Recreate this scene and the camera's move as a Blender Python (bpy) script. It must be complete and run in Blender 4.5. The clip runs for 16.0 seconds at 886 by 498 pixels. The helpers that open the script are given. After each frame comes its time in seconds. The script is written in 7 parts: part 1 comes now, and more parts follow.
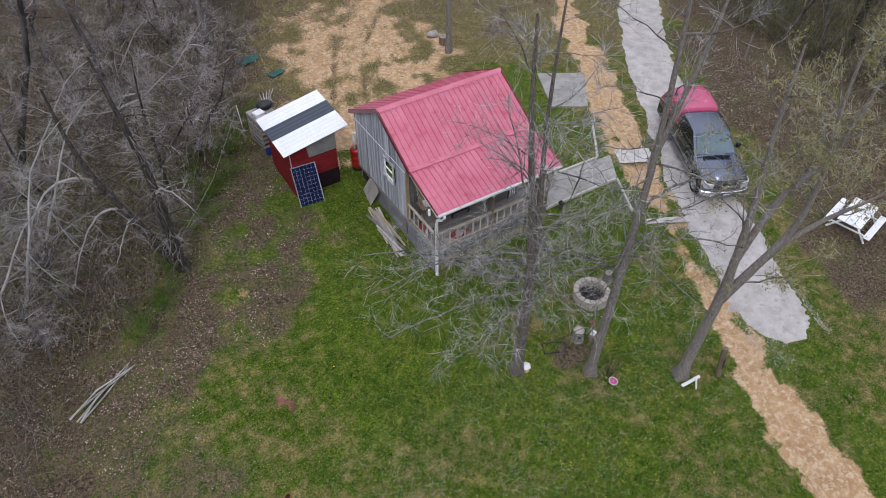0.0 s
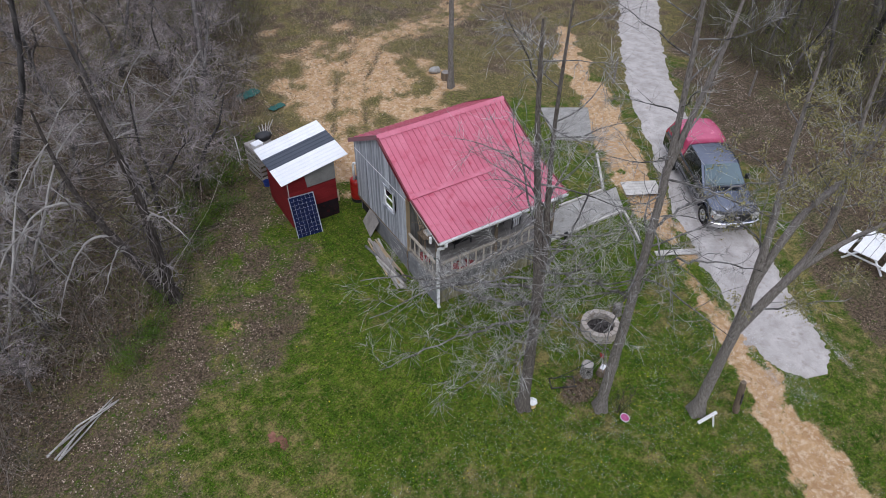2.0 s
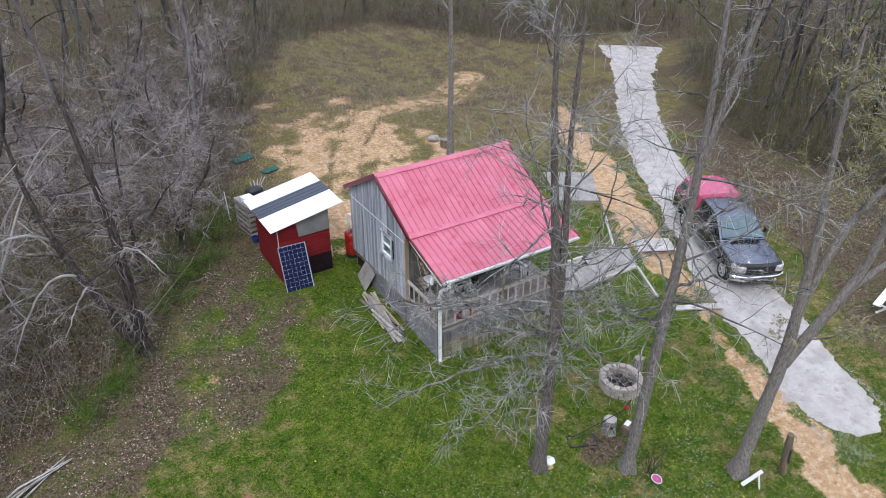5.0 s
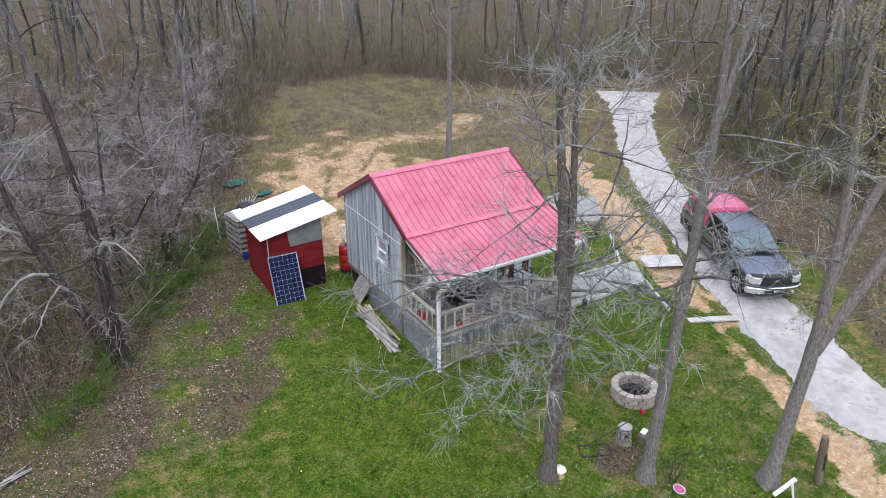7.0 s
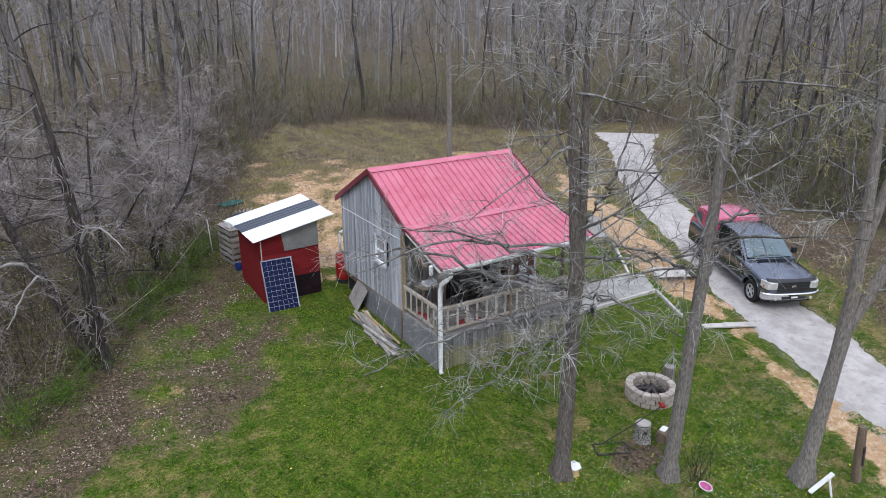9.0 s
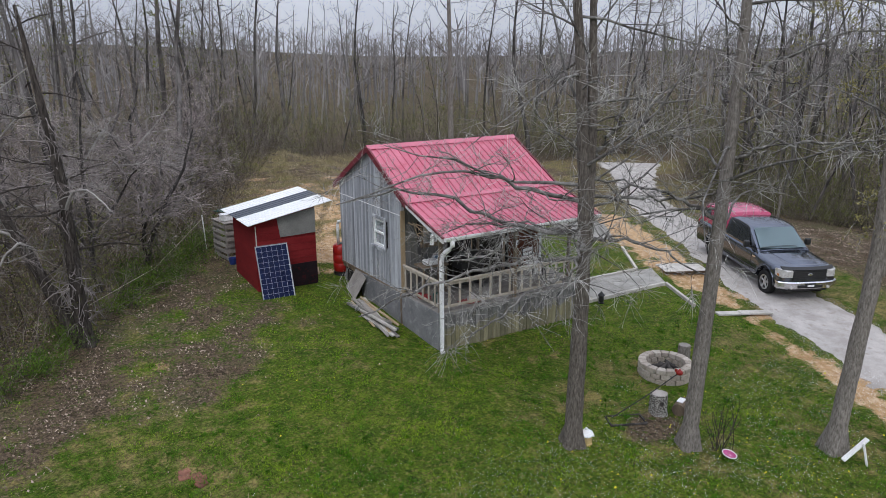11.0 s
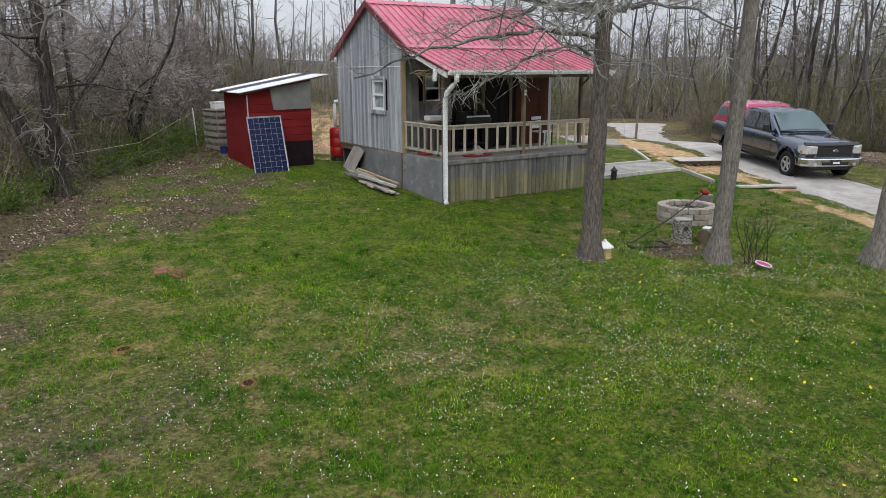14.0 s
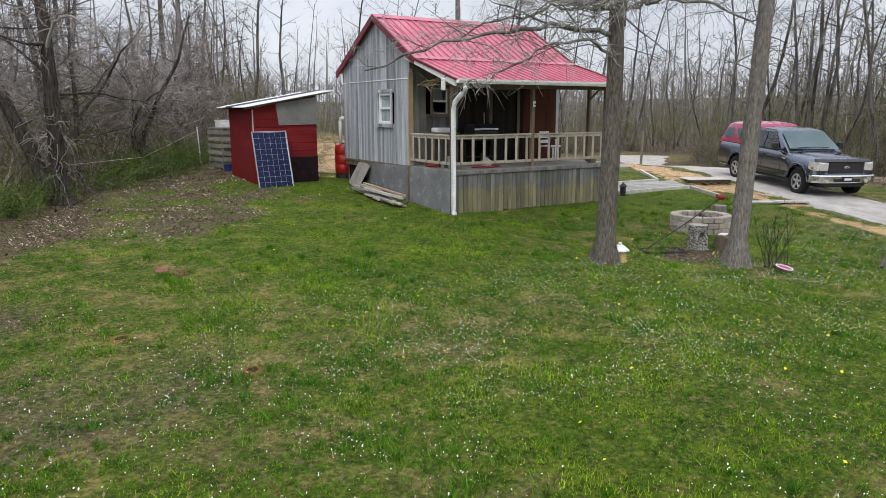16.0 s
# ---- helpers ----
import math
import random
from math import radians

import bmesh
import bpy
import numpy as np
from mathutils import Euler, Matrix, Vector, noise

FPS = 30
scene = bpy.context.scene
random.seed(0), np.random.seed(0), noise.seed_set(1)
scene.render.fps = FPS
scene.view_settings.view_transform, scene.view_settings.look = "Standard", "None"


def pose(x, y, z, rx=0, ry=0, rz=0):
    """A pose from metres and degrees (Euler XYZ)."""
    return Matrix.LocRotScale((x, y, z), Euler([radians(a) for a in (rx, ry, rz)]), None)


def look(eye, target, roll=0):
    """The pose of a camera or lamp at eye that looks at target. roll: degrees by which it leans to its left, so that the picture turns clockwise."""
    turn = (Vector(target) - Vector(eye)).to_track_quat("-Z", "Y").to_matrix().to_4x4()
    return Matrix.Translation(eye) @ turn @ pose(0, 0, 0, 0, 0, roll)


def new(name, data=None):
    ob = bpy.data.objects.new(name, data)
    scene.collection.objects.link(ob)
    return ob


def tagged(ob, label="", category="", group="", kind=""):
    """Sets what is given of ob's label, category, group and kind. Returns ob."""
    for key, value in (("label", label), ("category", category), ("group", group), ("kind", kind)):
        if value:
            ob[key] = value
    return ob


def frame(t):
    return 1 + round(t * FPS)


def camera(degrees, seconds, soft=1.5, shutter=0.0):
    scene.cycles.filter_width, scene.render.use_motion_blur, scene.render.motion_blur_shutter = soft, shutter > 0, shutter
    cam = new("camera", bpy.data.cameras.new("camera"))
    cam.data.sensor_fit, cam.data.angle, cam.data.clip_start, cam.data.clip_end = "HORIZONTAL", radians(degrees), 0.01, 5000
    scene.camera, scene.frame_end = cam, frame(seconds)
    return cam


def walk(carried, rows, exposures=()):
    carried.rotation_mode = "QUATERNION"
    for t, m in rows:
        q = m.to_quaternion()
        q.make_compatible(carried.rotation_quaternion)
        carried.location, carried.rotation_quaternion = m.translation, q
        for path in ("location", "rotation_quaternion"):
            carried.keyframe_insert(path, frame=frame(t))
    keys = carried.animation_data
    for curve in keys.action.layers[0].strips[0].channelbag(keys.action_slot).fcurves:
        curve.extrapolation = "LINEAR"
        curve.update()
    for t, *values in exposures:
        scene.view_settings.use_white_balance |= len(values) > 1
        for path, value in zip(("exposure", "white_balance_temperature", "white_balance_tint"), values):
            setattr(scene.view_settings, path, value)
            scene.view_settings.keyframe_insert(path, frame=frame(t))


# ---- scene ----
cam = camera(63.9, 16.0, soft=0.6)
PATH = [
    (0, (-9.313, -15.587, 19.180), (-8.5659, -14.3779, 17.7730), 0.11),
    (0.5, (-9.271, -15.547, 18.878), (-8.5185, -14.3249, 17.4856), 0.07),
    (1, (-9.234, -15.506, 18.579), (-8.4725, -14.2679, 17.2051), 0.03),
    (1.5, (-9.206, -15.468, 18.303), (-8.4316, -14.2035, 16.9611), -0.01),
    (2, (-9.191, -15.435, 17.976), (-8.3983, -14.1387, 16.6749), -0.02),
    (2.5, (-9.195, -15.395, 17.594), (-8.3823, -14.0706, 16.3351), -0.01),
    (3, (-9.225, -15.340, 17.180), (-8.3892, -13.9865, 15.9678), 0.05),
    (3.5, (-9.279, -15.274, 16.703), (-8.4249, -13.8951, 15.5328), 0.14),
    (4, (-9.334, -15.210, 16.099), (-8.4593, -13.8051, 14.9759), 0.22),
    (6.5, (-9.222, -15.109, 12.837), (-8.2764, -13.5913, 11.9422), 0.04),
    (7, (-9.219, -15.084, 12.277), (-8.2605, -13.5493, 11.4256), -0.02),
    (7.5, (-9.233, -15.041, 11.692), (-8.2635, -13.4904, 10.8833), -0.05),
    (8, (-9.250, -14.984, 11.069), (-8.2697, -13.4194, 10.3010), -0.06),
    (10.5, (-9.198, -14.844, 8.214), (-8.1760, -13.2163, 7.6594), -0.19),
    (11, (-9.184, -14.813, 7.524), (-8.1594, -13.1773, 7.0001), -0.20),
    (11.5, (-9.170, -14.775, 6.819), (-8.1411, -13.1331, 6.3247), -0.20),
    (12, (-9.159, -14.728, 6.129), (-8.1303, -13.0850, 5.6377), -0.20),
    (12.5, (-9.150, -14.680, 5.417), (-8.1220, -13.0374, 4.9234), -0.21),
    (13, (-9.146, -14.642, 4.679), (-8.1204, -12.9974, 4.1853), -0.21),
    (13.5, (-9.147, -14.615, 3.910), (-8.1203, -12.9716, 3.4133), -0.21),
    (14, (-9.151, -14.585, 3.196), (-8.1221, -12.9407, 2.7058), -0.21),
    (14.5, (-9.157, -14.533, 2.662), (-8.1261, -12.8886, 2.1771), -0.20),
    (15, (-9.164, -14.455, 2.508), (-8.1336, -12.8018, 2.0539), -0.17),
    (15.5, (-9.172, -14.367, 2.467), (-8.1370, -12.7069, 2.0507), -0.13),
    (16, (-9.183, -14.289, 2.438), (-8.1416, -12.6238, 2.0577), -0.09),
]
walk(cam, [(t, look(eye, target, roll)) for t, eye, target, roll in PATH], [(0, -0.82, 6130, 11), (1.5, -0.90, 6080, 11), (3.5, -0.66, 6000, 10), (7, -0.28, 5940, 9), (9, -0.47, 5990, 9), (11, -0.78, 6170, 8), (12.5, -0.82, 6350, 6), (14.5, -0.58, 6500, 5), (16, -0.48, 6500, 5)])

# overcast spring day: pale sky, one wide soft sun
world = bpy.data.worlds.new("world")
scene.world = world
world.use_nodes = True
wn, wl = world.node_tree.nodes, world.node_tree.links
SUN_EL, SUN_AZ = 52.0, 215.0
sky = wn.new("ShaderNodeTexSky")
sky.sky_type, sky.sun_disc = "NISHITA", False
sky.sun_elevation, sky.sun_rotation = radians(SUN_EL), radians(SUN_AZ)
sky.air_density, sky.dust_density = 1.0, 3.0
wco = wn.new("ShaderNodeTexCoord")
wmap = wn.new("ShaderNodeMapping")
wmap.inputs["Scale"].default_value = (1.0, 1.0, 3.0)
cloud = wn.new("ShaderNodeTexNoise")
cloud.inputs["Scale"].default_value, cloud.inputs["Detail"].default_value = 2.2, 5.0
cramp = wn.new("ShaderNodeValToRGB")
cramp.color_ramp.elements[0].position, cramp.color_ramp.elements[0].color = 0.35, (6.5, 6.6, 7.7, 1)
cramp.color_ramp.elements[1].position, cramp.color_ramp.elements[1].color = 0.68, (9.0, 9.1, 10.1, 1)
wmix = wn.new("ShaderNodeMixRGB")
wmix.inputs["Fac"].default_value = 0.86
wl.new(wco.outputs["Generated"], wmap.inputs["Vector"])
wl.new(wmap.outputs["Vector"], cloud.inputs["Vector"])
wl.new(cloud.outputs["Fac"], cramp.inputs["Fac"])
wl.new(sky.outputs["Color"], wmix.inputs["Color1"])
wl.new(cramp.outputs["Color"], wmix.inputs["Color2"])
zen, lift, bright = wn.new("ShaderNodeSeparateXYZ"), wn.new("ShaderNodeMapRange"), wn.new("ShaderNodeMixRGB")
lift.inputs["From Min"].default_value, lift.inputs["From Max"].default_value = 0.0, 1.0
lift.inputs["To Min"].default_value, lift.inputs["To Max"].default_value = 1.35, 3.25
bright.blend_type, bright.inputs["Fac"].default_value = "MULTIPLY", 1.0
wl.new(wco.outputs["Generated"], zen.inputs["Vector"])
wl.new(zen.outputs["Z"], lift.inputs["Value"])
wl.new(wmix.outputs["Color"], bright.inputs["Color1"])
wl.new(lift.outputs["Result"], bright.inputs["Color2"])
wl.new(bright.outputs["Color"], wn["Background"].inputs["Color"])
wn["Background"].inputs["Strength"].default_value = 0.1
sun = new("sun", bpy.data.lights.new("sun", "SUN"))
sun.data.energy, sun.data.angle, sun.data.color = 1.5, radians(16), (1.0, 0.97, 0.92)
az = radians(SUN_AZ)
sun.matrix_world = look((40 * math.sin(az), 40 * math.cos(az), 40 * math.tan(radians(SUN_EL))), (0, 0, 0))


# ---- materials ----
def mat(name, c1, c2, scale=3.0, rough=0.8, bump=0.2, fine=40.0, metal=0.0, stretch=(1, 1, 1), c3=None, vary=0.12, island=0.0, coat=0.0, contrast=(0.35, 0.65)):
    """Two colours mixed by a broad noise, a third by patches, and fine grain with relief."""
    m = bpy.data.materials.new(name)
    m.use_nodes = True
    n, l = m.node_tree.nodes, m.node_tree.links
    b = n["Principled BSDF"]
    co = n.new("ShaderNodeTexCoord")
    mp = n.new("ShaderNodeMapping")
    mp.inputs["Scale"].default_value = stretch
    l.new(co.outputs["Object"], mp.inputs["Vector"])
    info = n.new("ShaderNodeObjectInfo")
    add = n.new("ShaderNodeVectorMath")
    sc = n.new("ShaderNodeVectorMath")
    sc.operation = "SCALE"
    sc.inputs[0].default_value = (37.0, 19.0, 53.0)
    l.new(info.outputs["Random"], sc.inputs["Scale"])
    l.new(mp.outputs["Vector"], add.inputs[0])
    l.new(sc.outputs["Vector"], add.inputs[1])

    def noise_tex(s, detail=6.0, ro=0.6):
        t = n.new("ShaderNodeTexNoise")
        t.inputs["Scale"].default_value, t.inputs["Detail"].default_value, t.inputs["Roughness"].default_value = s, detail, ro
        l.new(add.outputs["Vector"], t.inputs["Vector"])
        return t

    def mix(f, a, b2, kind="MIX"):
        x = n.new("ShaderNodeMixRGB")
        x.blend_type = kind
        for key, v in (("Fac", f), ("Color1", a), ("Color2", b2)):
            if hasattr(v, "type") and not isinstance(v, (tuple, float)):
                l.new(v, x.inputs[key])
            else:
                x.inputs[key].default_value = (*v, 1) if isinstance(v, tuple) else v
        return x.outputs["Color"]

    def ramp(sock, a, z):
        r = n.new("ShaderNodeMapRange")
        r.inputs["From Min"].default_value, r.inputs["From Max"].default_value = a, z
        l.new(sock, r.inputs["Value"])
        return r.outputs["Result"]

    big = noise_tex(scale)
    col = mix(ramp(big.outputs["Fac"], *contrast), c1, c2)
    if c3:
        col = mix(ramp(noise_tex(scale * 2.7, 8.0).outputs["Fac"], 0.55, 0.72), col, c3)
    grain = noise_tex(fine, 4.0)
    g = ramp(grain.outputs["Fac"], 0.25, 0.75)
    hv = n.new("ShaderNodeHueSaturation")
    val = n.new("ShaderNodeMath")
    val.operation = "MULTIPLY_ADD"
    val.inputs[1].default_value, val.inputs[2].default_value = 0.45, 0.78
    l.new(g, val.inputs[0])
    l.new(val.outputs[0], hv.inputs["Value"])
    l.new(col, hv.inputs["Color"])
    col = hv.outputs["Color"]
    hv2 = n.new("ShaderNodeHueSaturation")
    v2 = n.new("ShaderNodeMath")
    v2.operation = "MULTIPLY_ADD"
    v2.inputs[1].default_value, v2.inputs[2].default_value = 2 * max(vary, island), 1 - max(vary, island)
    if island:
        geo = n.new("ShaderNodeNewGeometry")
        l.new(geo.outputs["Random Per Island"], v2.inputs[0])
    else:
        l.new(info.outputs["Random"], v2.inputs[0])
    l.new(v2.outputs[0], hv2.inputs["Value"])
    l.new(col, hv2.inputs["Color"])
    l.new(hv2.outputs["Color"], b.inputs["Base Color"])
    rr = n.new("ShaderNodeMapRange")
    rr.inputs["To Min"].default_value, rr.inputs["To Max"].default_value = max(0.02, rough - 0.12), min(1, rough + 0.12)
    l.new(big.outputs["Fac"], rr.inputs["Value"])
    l.new(rr.outputs["Result"], b.inputs["Roughness"])
    b.inputs["Metallic"].default_value = metal
    b.inputs["Specular IOR Level"].default_value = 0.5 if rough < 0.55 else 0.12
    b.inputs["Coat Weight"].default_value = coat
    if bump:
        bp = n.new("ShaderNodeBump")
        bp.inputs["Strength"].default_value, bp.inputs["Distance"].default_value = bump, 0.01
        l.new(grain.outputs["Fac"], bp.inputs["Height"])
        l.new(bp.outputs["Normal"], b.inputs["Normal"])
    return m


def glass(name, tint=(0.9, 0.95, 0.95), rough=0.02):
    m = bpy.data.materials.new(name)
    m.use_nodes = True
    b = m.node_tree.nodes["Principled BSDF"]
    b.inputs["Base Color"].default_value = (*tint, 1)
    b.inputs["Roughness"].default_value = rough
    b.inputs["Transmission Weight"].default_value = 1.0
    b.inputs["IOR"].default_value = 1.45
    return m


ROOF_RED = mat("roof_red", (0.50, 0.115, 0.172), (0.57, 0.17, 0.232), 0.9, 0.36, 0.05, 60, c3=(0.44, 0.06, 0.10), vary=0.05)
ROOF_DARK = mat("roof_trim_red", (0.12, 0.008, 0.016), (0.16, 0.014, 0.024), 1.5, 0.4, 0.05)
SIDING = mat("weathered_siding", (0.22, 0.228, 0.245), (0.50, 0.515, 0.54), 1.7, 0.85, 0.35, 50, stretch=(1.0, 2.2, 0.12), c3=(0.15, 0.155, 0.165), contrast=(0.38, 0.62))
SKIRT = mat("grey_skirt_panel", (0.15, 0.15, 0.155), (0.23, 0.23, 0.23), 1.5, 0.9, 0.4, 25, c3=(0.31, 0.31, 0.30))
BOARD_GREY = mat("grey_fence_board", (0.10, 0.099, 0.096), (0.21, 0.205, 0.195), 2.0, 0.85, 0.4, 60, stretch=(3, 3, 0.4), c3=(0.22, 0.20, 0.15), vary=0.28)
DECK = mat("deck_wood", (0.20, 0.185, 0.165), (0.28, 0.26, 0.24), 2.0, 0.85, 0.3, 50, stretch=(0.4, 3, 3))
RAIL = mat("rail_wood", (0.36, 0.31, 0.25), (0.48, 0.43, 0.36), 3.0, 0.8, 0.3, 50, stretch=(2, 2, 0.6), vary=0.15)
POST = mat("post_wood", (0.13, 0.10, 0.075), (0.22, 0.17, 0.12), 2.5, 0.85, 0.4, 40, stretch=(3, 3, 0.4))
TAN_WOOD = mat("tan_wood", (0.34, 0.25, 0.15), (0.45, 0.36, 0.24), 2.0, 0.8, 0.3, 50, stretch=(3, 3, 0.5), vary=0.2)
# near-black boards: the deep shade of the porch is put into this colour
SHADED_WALL = mat("shaded_porch_wall", (0.014, 0.012, 0.011), (0.034, 0.030, 0.027), 2.0, 0.85, 0.3, 40, stretch=(3, 3, 0.3))
CEDAR = mat("cedar_wall", (0.06, 0.020, 0.011), (0.12, 0.040, 0.020), 2.0, 0.7, 0.2, 40, stretch=(3, 3, 0.3))
WHITE = mat("white_paint", (0.74, 0.74, 0.73), (0.82, 0.82, 0.81), 3.0, 0.5, 0.08, 30, vary=0.04)
# near-black that paints in shade for room, porch ceiling and skirting gap
SHADE_DARK = mat("interior_shade", (0.02, 0.02, 0.02), (0.04, 0.036, 0.032), 2.0, 0.9, 0.1)
GLASS = glass("window_glass")
GLASS.node_tree.nodes["Principled BSDF"].inputs["IOR"].default_value = 1.08
SHED_RED = mat("shed_red", (0.145, 0.012, 0.014), (0.20, 0.02, 0.022), 1.6, 0.75, 0.3, 40, stretch=(0.5, 0.5, 2), c3=(0.13, 0.012, 0.014))
SHED_GREY = mat("bare_plywood", (0.20, 0.195, 0.185), (0.27, 0.265, 0.25), 2.5, 0.85, 0.3, 40)
SHED_BLACK = mat("sooty_board", (0.010, 0.008, 0.010), (0.022, 0.012, 0.015), 2.5, 0.8, 0.3, 30, c3=(0.06, 0.008, 0.010))
METAL_WHITE = mat("white_metal_sheet", (0.72, 0.73, 0.74), (0.80, 0.80, 0.80), 1.2, 0.4, 0.05, 40, vary=0.03)
METAL_DARK = mat("dark_blue_metal_sheet", (0.035, 0.045, 0.062), (0.05, 0.06, 0.08), 1.2, 0.4, 0.05, 40, vary=0.03)
PV_CELL = mat("solar_cell", (0.003, 0.007, 0.036), (0.006, 0.014, 0.062), 4.0, 0.30, 0.0, 20, vary=0.1)
PV_CELL.node_tree.nodes["Principled BSDF"].inputs["Specular IOR Level"].default_value = 0.2
ALU = mat("aluminium", (0.62, 0.63, 0.64), (0.70, 0.70, 0.71), 3.0, 0.35, 0.03, 40, metal=0.9)
FRAME_ALU = mat("dull_aluminium", (0.30, 0.31, 0.33), (0.40, 0.41, 0.43), 3.0, 0.5, 0.03, 40, metal=0.6)
PLASTIC_RED = mat("red_plastic", (0.27, 0.012, 0.010), (0.36, 0.018, 0.014), 2.0, 0.35, 0.05)
BLACK = mat("black_plastic", (0.012, 0.012, 0.013), (0.022, 0.022, 0.023), 3.0, 0.5, 0.08)
BLUE = mat("blue_plastic", (0.012, 0.03, 0.16), (0.02, 0.045, 0.22), 3.0, 0.5, 0.05)
GREEN_TARP = mat("green_tarp", (0.03, 0.095, 0.08), (0.05, 0.135, 0.115), 3.0, 0.7, 0.2)
PALLET = mat("pallet_wood", (0.24, 0.22, 0.20), (0.36, 0.33, 0.30), 3.0, 0.85, 0.3, 50, vary=0.2)
BARK = mat("bark_grey", (0.115, 0.100, 0.086), (0.31, 0.280, 0.252), 8.0, 0.95, 1.0, 30, stretch=(4, 4, 1.0), c3=(0.13, 0.135, 0.115), vary=0.1, contrast=(0.32, 0.68))
DARK_BARK = mat("dark_bark", (0.072, 0.060, 0.050), (0.225, 0.197, 0.172), 8.0, 0.95, 1.0, 30, stretch=(4, 4, 1.0), c3=(0.09, 0.09, 0.078), vary=0.1, contrast=(0.32, 0.68))
PALE_TIMBER = mat("pale_timber", (0.40, 0.375, 0.335), (0.56, 0.535, 0.49), 3.0, 0.85, 0.2, 40, vary=0.12)
BRANCH = mat("branch_grey", (0.060, 0.054, 0.050), (0.25, 0.24, 0.225), 3.0, 0.95, 0.3, 30, c3=(0.46, 0.45, 0.42), vary=0.1)
TWIG = mat("twig_grey", (0.125, 0.104, 0.096), (0.53, 0.465, 0.442), 0.55, 0.95, 0.0, 20, island=0.6, contrast=(0.4, 0.62))
LIMB = mat("woodland_limb", (0.065, 0.054, 0.050), (0.36, 0.325, 0.31), 0.8, 0.95, 0.2, 20, island=0.5, contrast=(0.38, 0.66))
TWIG_BROWN = mat("brush_brown", (0.050, 0.042, 0.034), (0.23, 0.198, 0.165), 0.9, 0.95, 0.0, 20, island=0.6)
PALE_BRANCH = mat("pale_branch", (0.24, 0.225, 0.205), (0.47, 0.45, 0.42), 1.5, 0.9, 0.2, 20, c3=(0.27, 0.25, 0.22))
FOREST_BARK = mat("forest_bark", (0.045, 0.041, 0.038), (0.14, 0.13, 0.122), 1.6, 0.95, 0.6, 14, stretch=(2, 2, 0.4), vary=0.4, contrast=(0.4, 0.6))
# paler than the near bark: distance haze is mixed into this colour
HAZY_BARK = mat("far_wood_hazed", (0.15, 0.139, 0.134), (0.31, 0.293, 0.283), 0.08, 0.95, 0.0, 3, island=0.3)
TWIG_PALE = mat("pale_twig", (0.19, 0.178, 0.165), (0.58, 0.565, 0.53), 1.4, 0.95, 0.0, 20, island=0.45)
TWIG_TALL = mat("brown_twig", (0.060, 0.053, 0.045), (0.28, 0.262, 0.235), 0.7, 0.95, 0.0, 20, island=0.55)
BUD = mat("yellow_green_bud", (0.22, 0.20, 0.07), (0.32, 0.29, 0.12), 2.0, 0.8, 0.0, 20, island=0.3)
LEAF = mat("fresh_leaf", (0.070, 0.088, 0.014), (0.19, 0.20, 0.05), 1.0, 0.7, 0.0, 20, island=0.35)
STONE = mat("ring_stone", (0.32, 0.275, 0.225), (0.45, 0.405, 0.35), 3.0, 0.9, 0.5, 30, c3=(0.28, 0.26, 0.23), vary=0.12)
ASH = mat("ash", (0.03, 0.028, 0.026), (0.10, 0.09, 0.085), 6.0, 0.95, 0.6, 30)
CONCRETE = mat("concrete", (0.27, 0.26, 0.235), (0.38, 0.365, 0.335), 1.6, 0.9, 0.3, 30, c3=(0.19, 0.175, 0.14))

ALGAE = BOARD_GREY.copy()
ALGAE.name = "algae_stained_board"
an, al = ALGAE.node_tree.nodes, ALGAE.node_tree.links
aco, asep, anz = an.new("ShaderNodeTexCoord"), an.new("ShaderNodeSeparateXYZ"), an.new("ShaderNodeTexNoise")
anz.inputs["Scale"].default_value = 3.0
al.new(aco.outputs["Object"], asep.inputs["Vector"])
al.new(aco.outputs["Object"], anz.inputs["Vector"])
asum, arange, amix = an.new("ShaderNodeMath"), an.new("ShaderNodeMapRange"), an.new("ShaderNodeMixRGB")
asum.operation = "MULTIPLY_ADD"
asum.inputs[1].default_value = 0.9
al.new(anz.outputs["Fac"], asum.inputs[0])
al.new(asep.outputs["Z"], asum.inputs[2])
arange.inputs["From Min"].default_value, arange.inputs["From Max"].default_value = 1.12, 0.92
al.new(asum.outputs[0], arange.inputs["Value"])
al.new(arange.outputs["Result"], amix.inputs["Fac"])
amix.blend_type = "MULTIPLY"
amix.inputs["Color2"].default_value = (1.25, 1.18, 0.78, 1)
base_in = an["Principled BSDF"].inputs["Base Color"]
al.new(base_in.links[0].from_socket, amix.inputs["Color1"])
al.new(amix.outputs["Color"], base_in)


# ---- geometry helpers ----
def mesh_arrays(name, verts, faces, material, smooth=False):
    """A mesh from an array of places and an array of triangles or quads."""
    me = bpy.data.meshes.new(name)
    verts, faces = np.asarray(verts, dtype=np.float32), np.asarray(faces, dtype=np.int32)
    k = faces.shape[1]
    me.vertices.add(len(verts))
    me.vertices.foreach_set("co", verts.ravel())
    me.loops.add(faces.size)
    me.loops.foreach_set("vertex_index", faces.ravel())
    me.polygons.add(len(faces))
    me.polygons.foreach_set("loop_start", np.arange(0, faces.size, k, dtype=np.int32))
    me.polygons.foreach_set("use_smooth", np.full(len(faces), smooth))
    me.update(calc_edges=True)
    me.materials.append(material)
    return me


def finish(bm, name, material, smooth=False):
    bmesh.ops.recalc_face_normals(bm, faces=bm.faces)
    me = bpy.data.meshes.new(name)
    bm.to_mesh(me)
    bm.free()
    me.materials.append(material)
    if smooth:
        me.polygons.foreach_set("use_smooth", [True] * len(me.polygons))
    return me


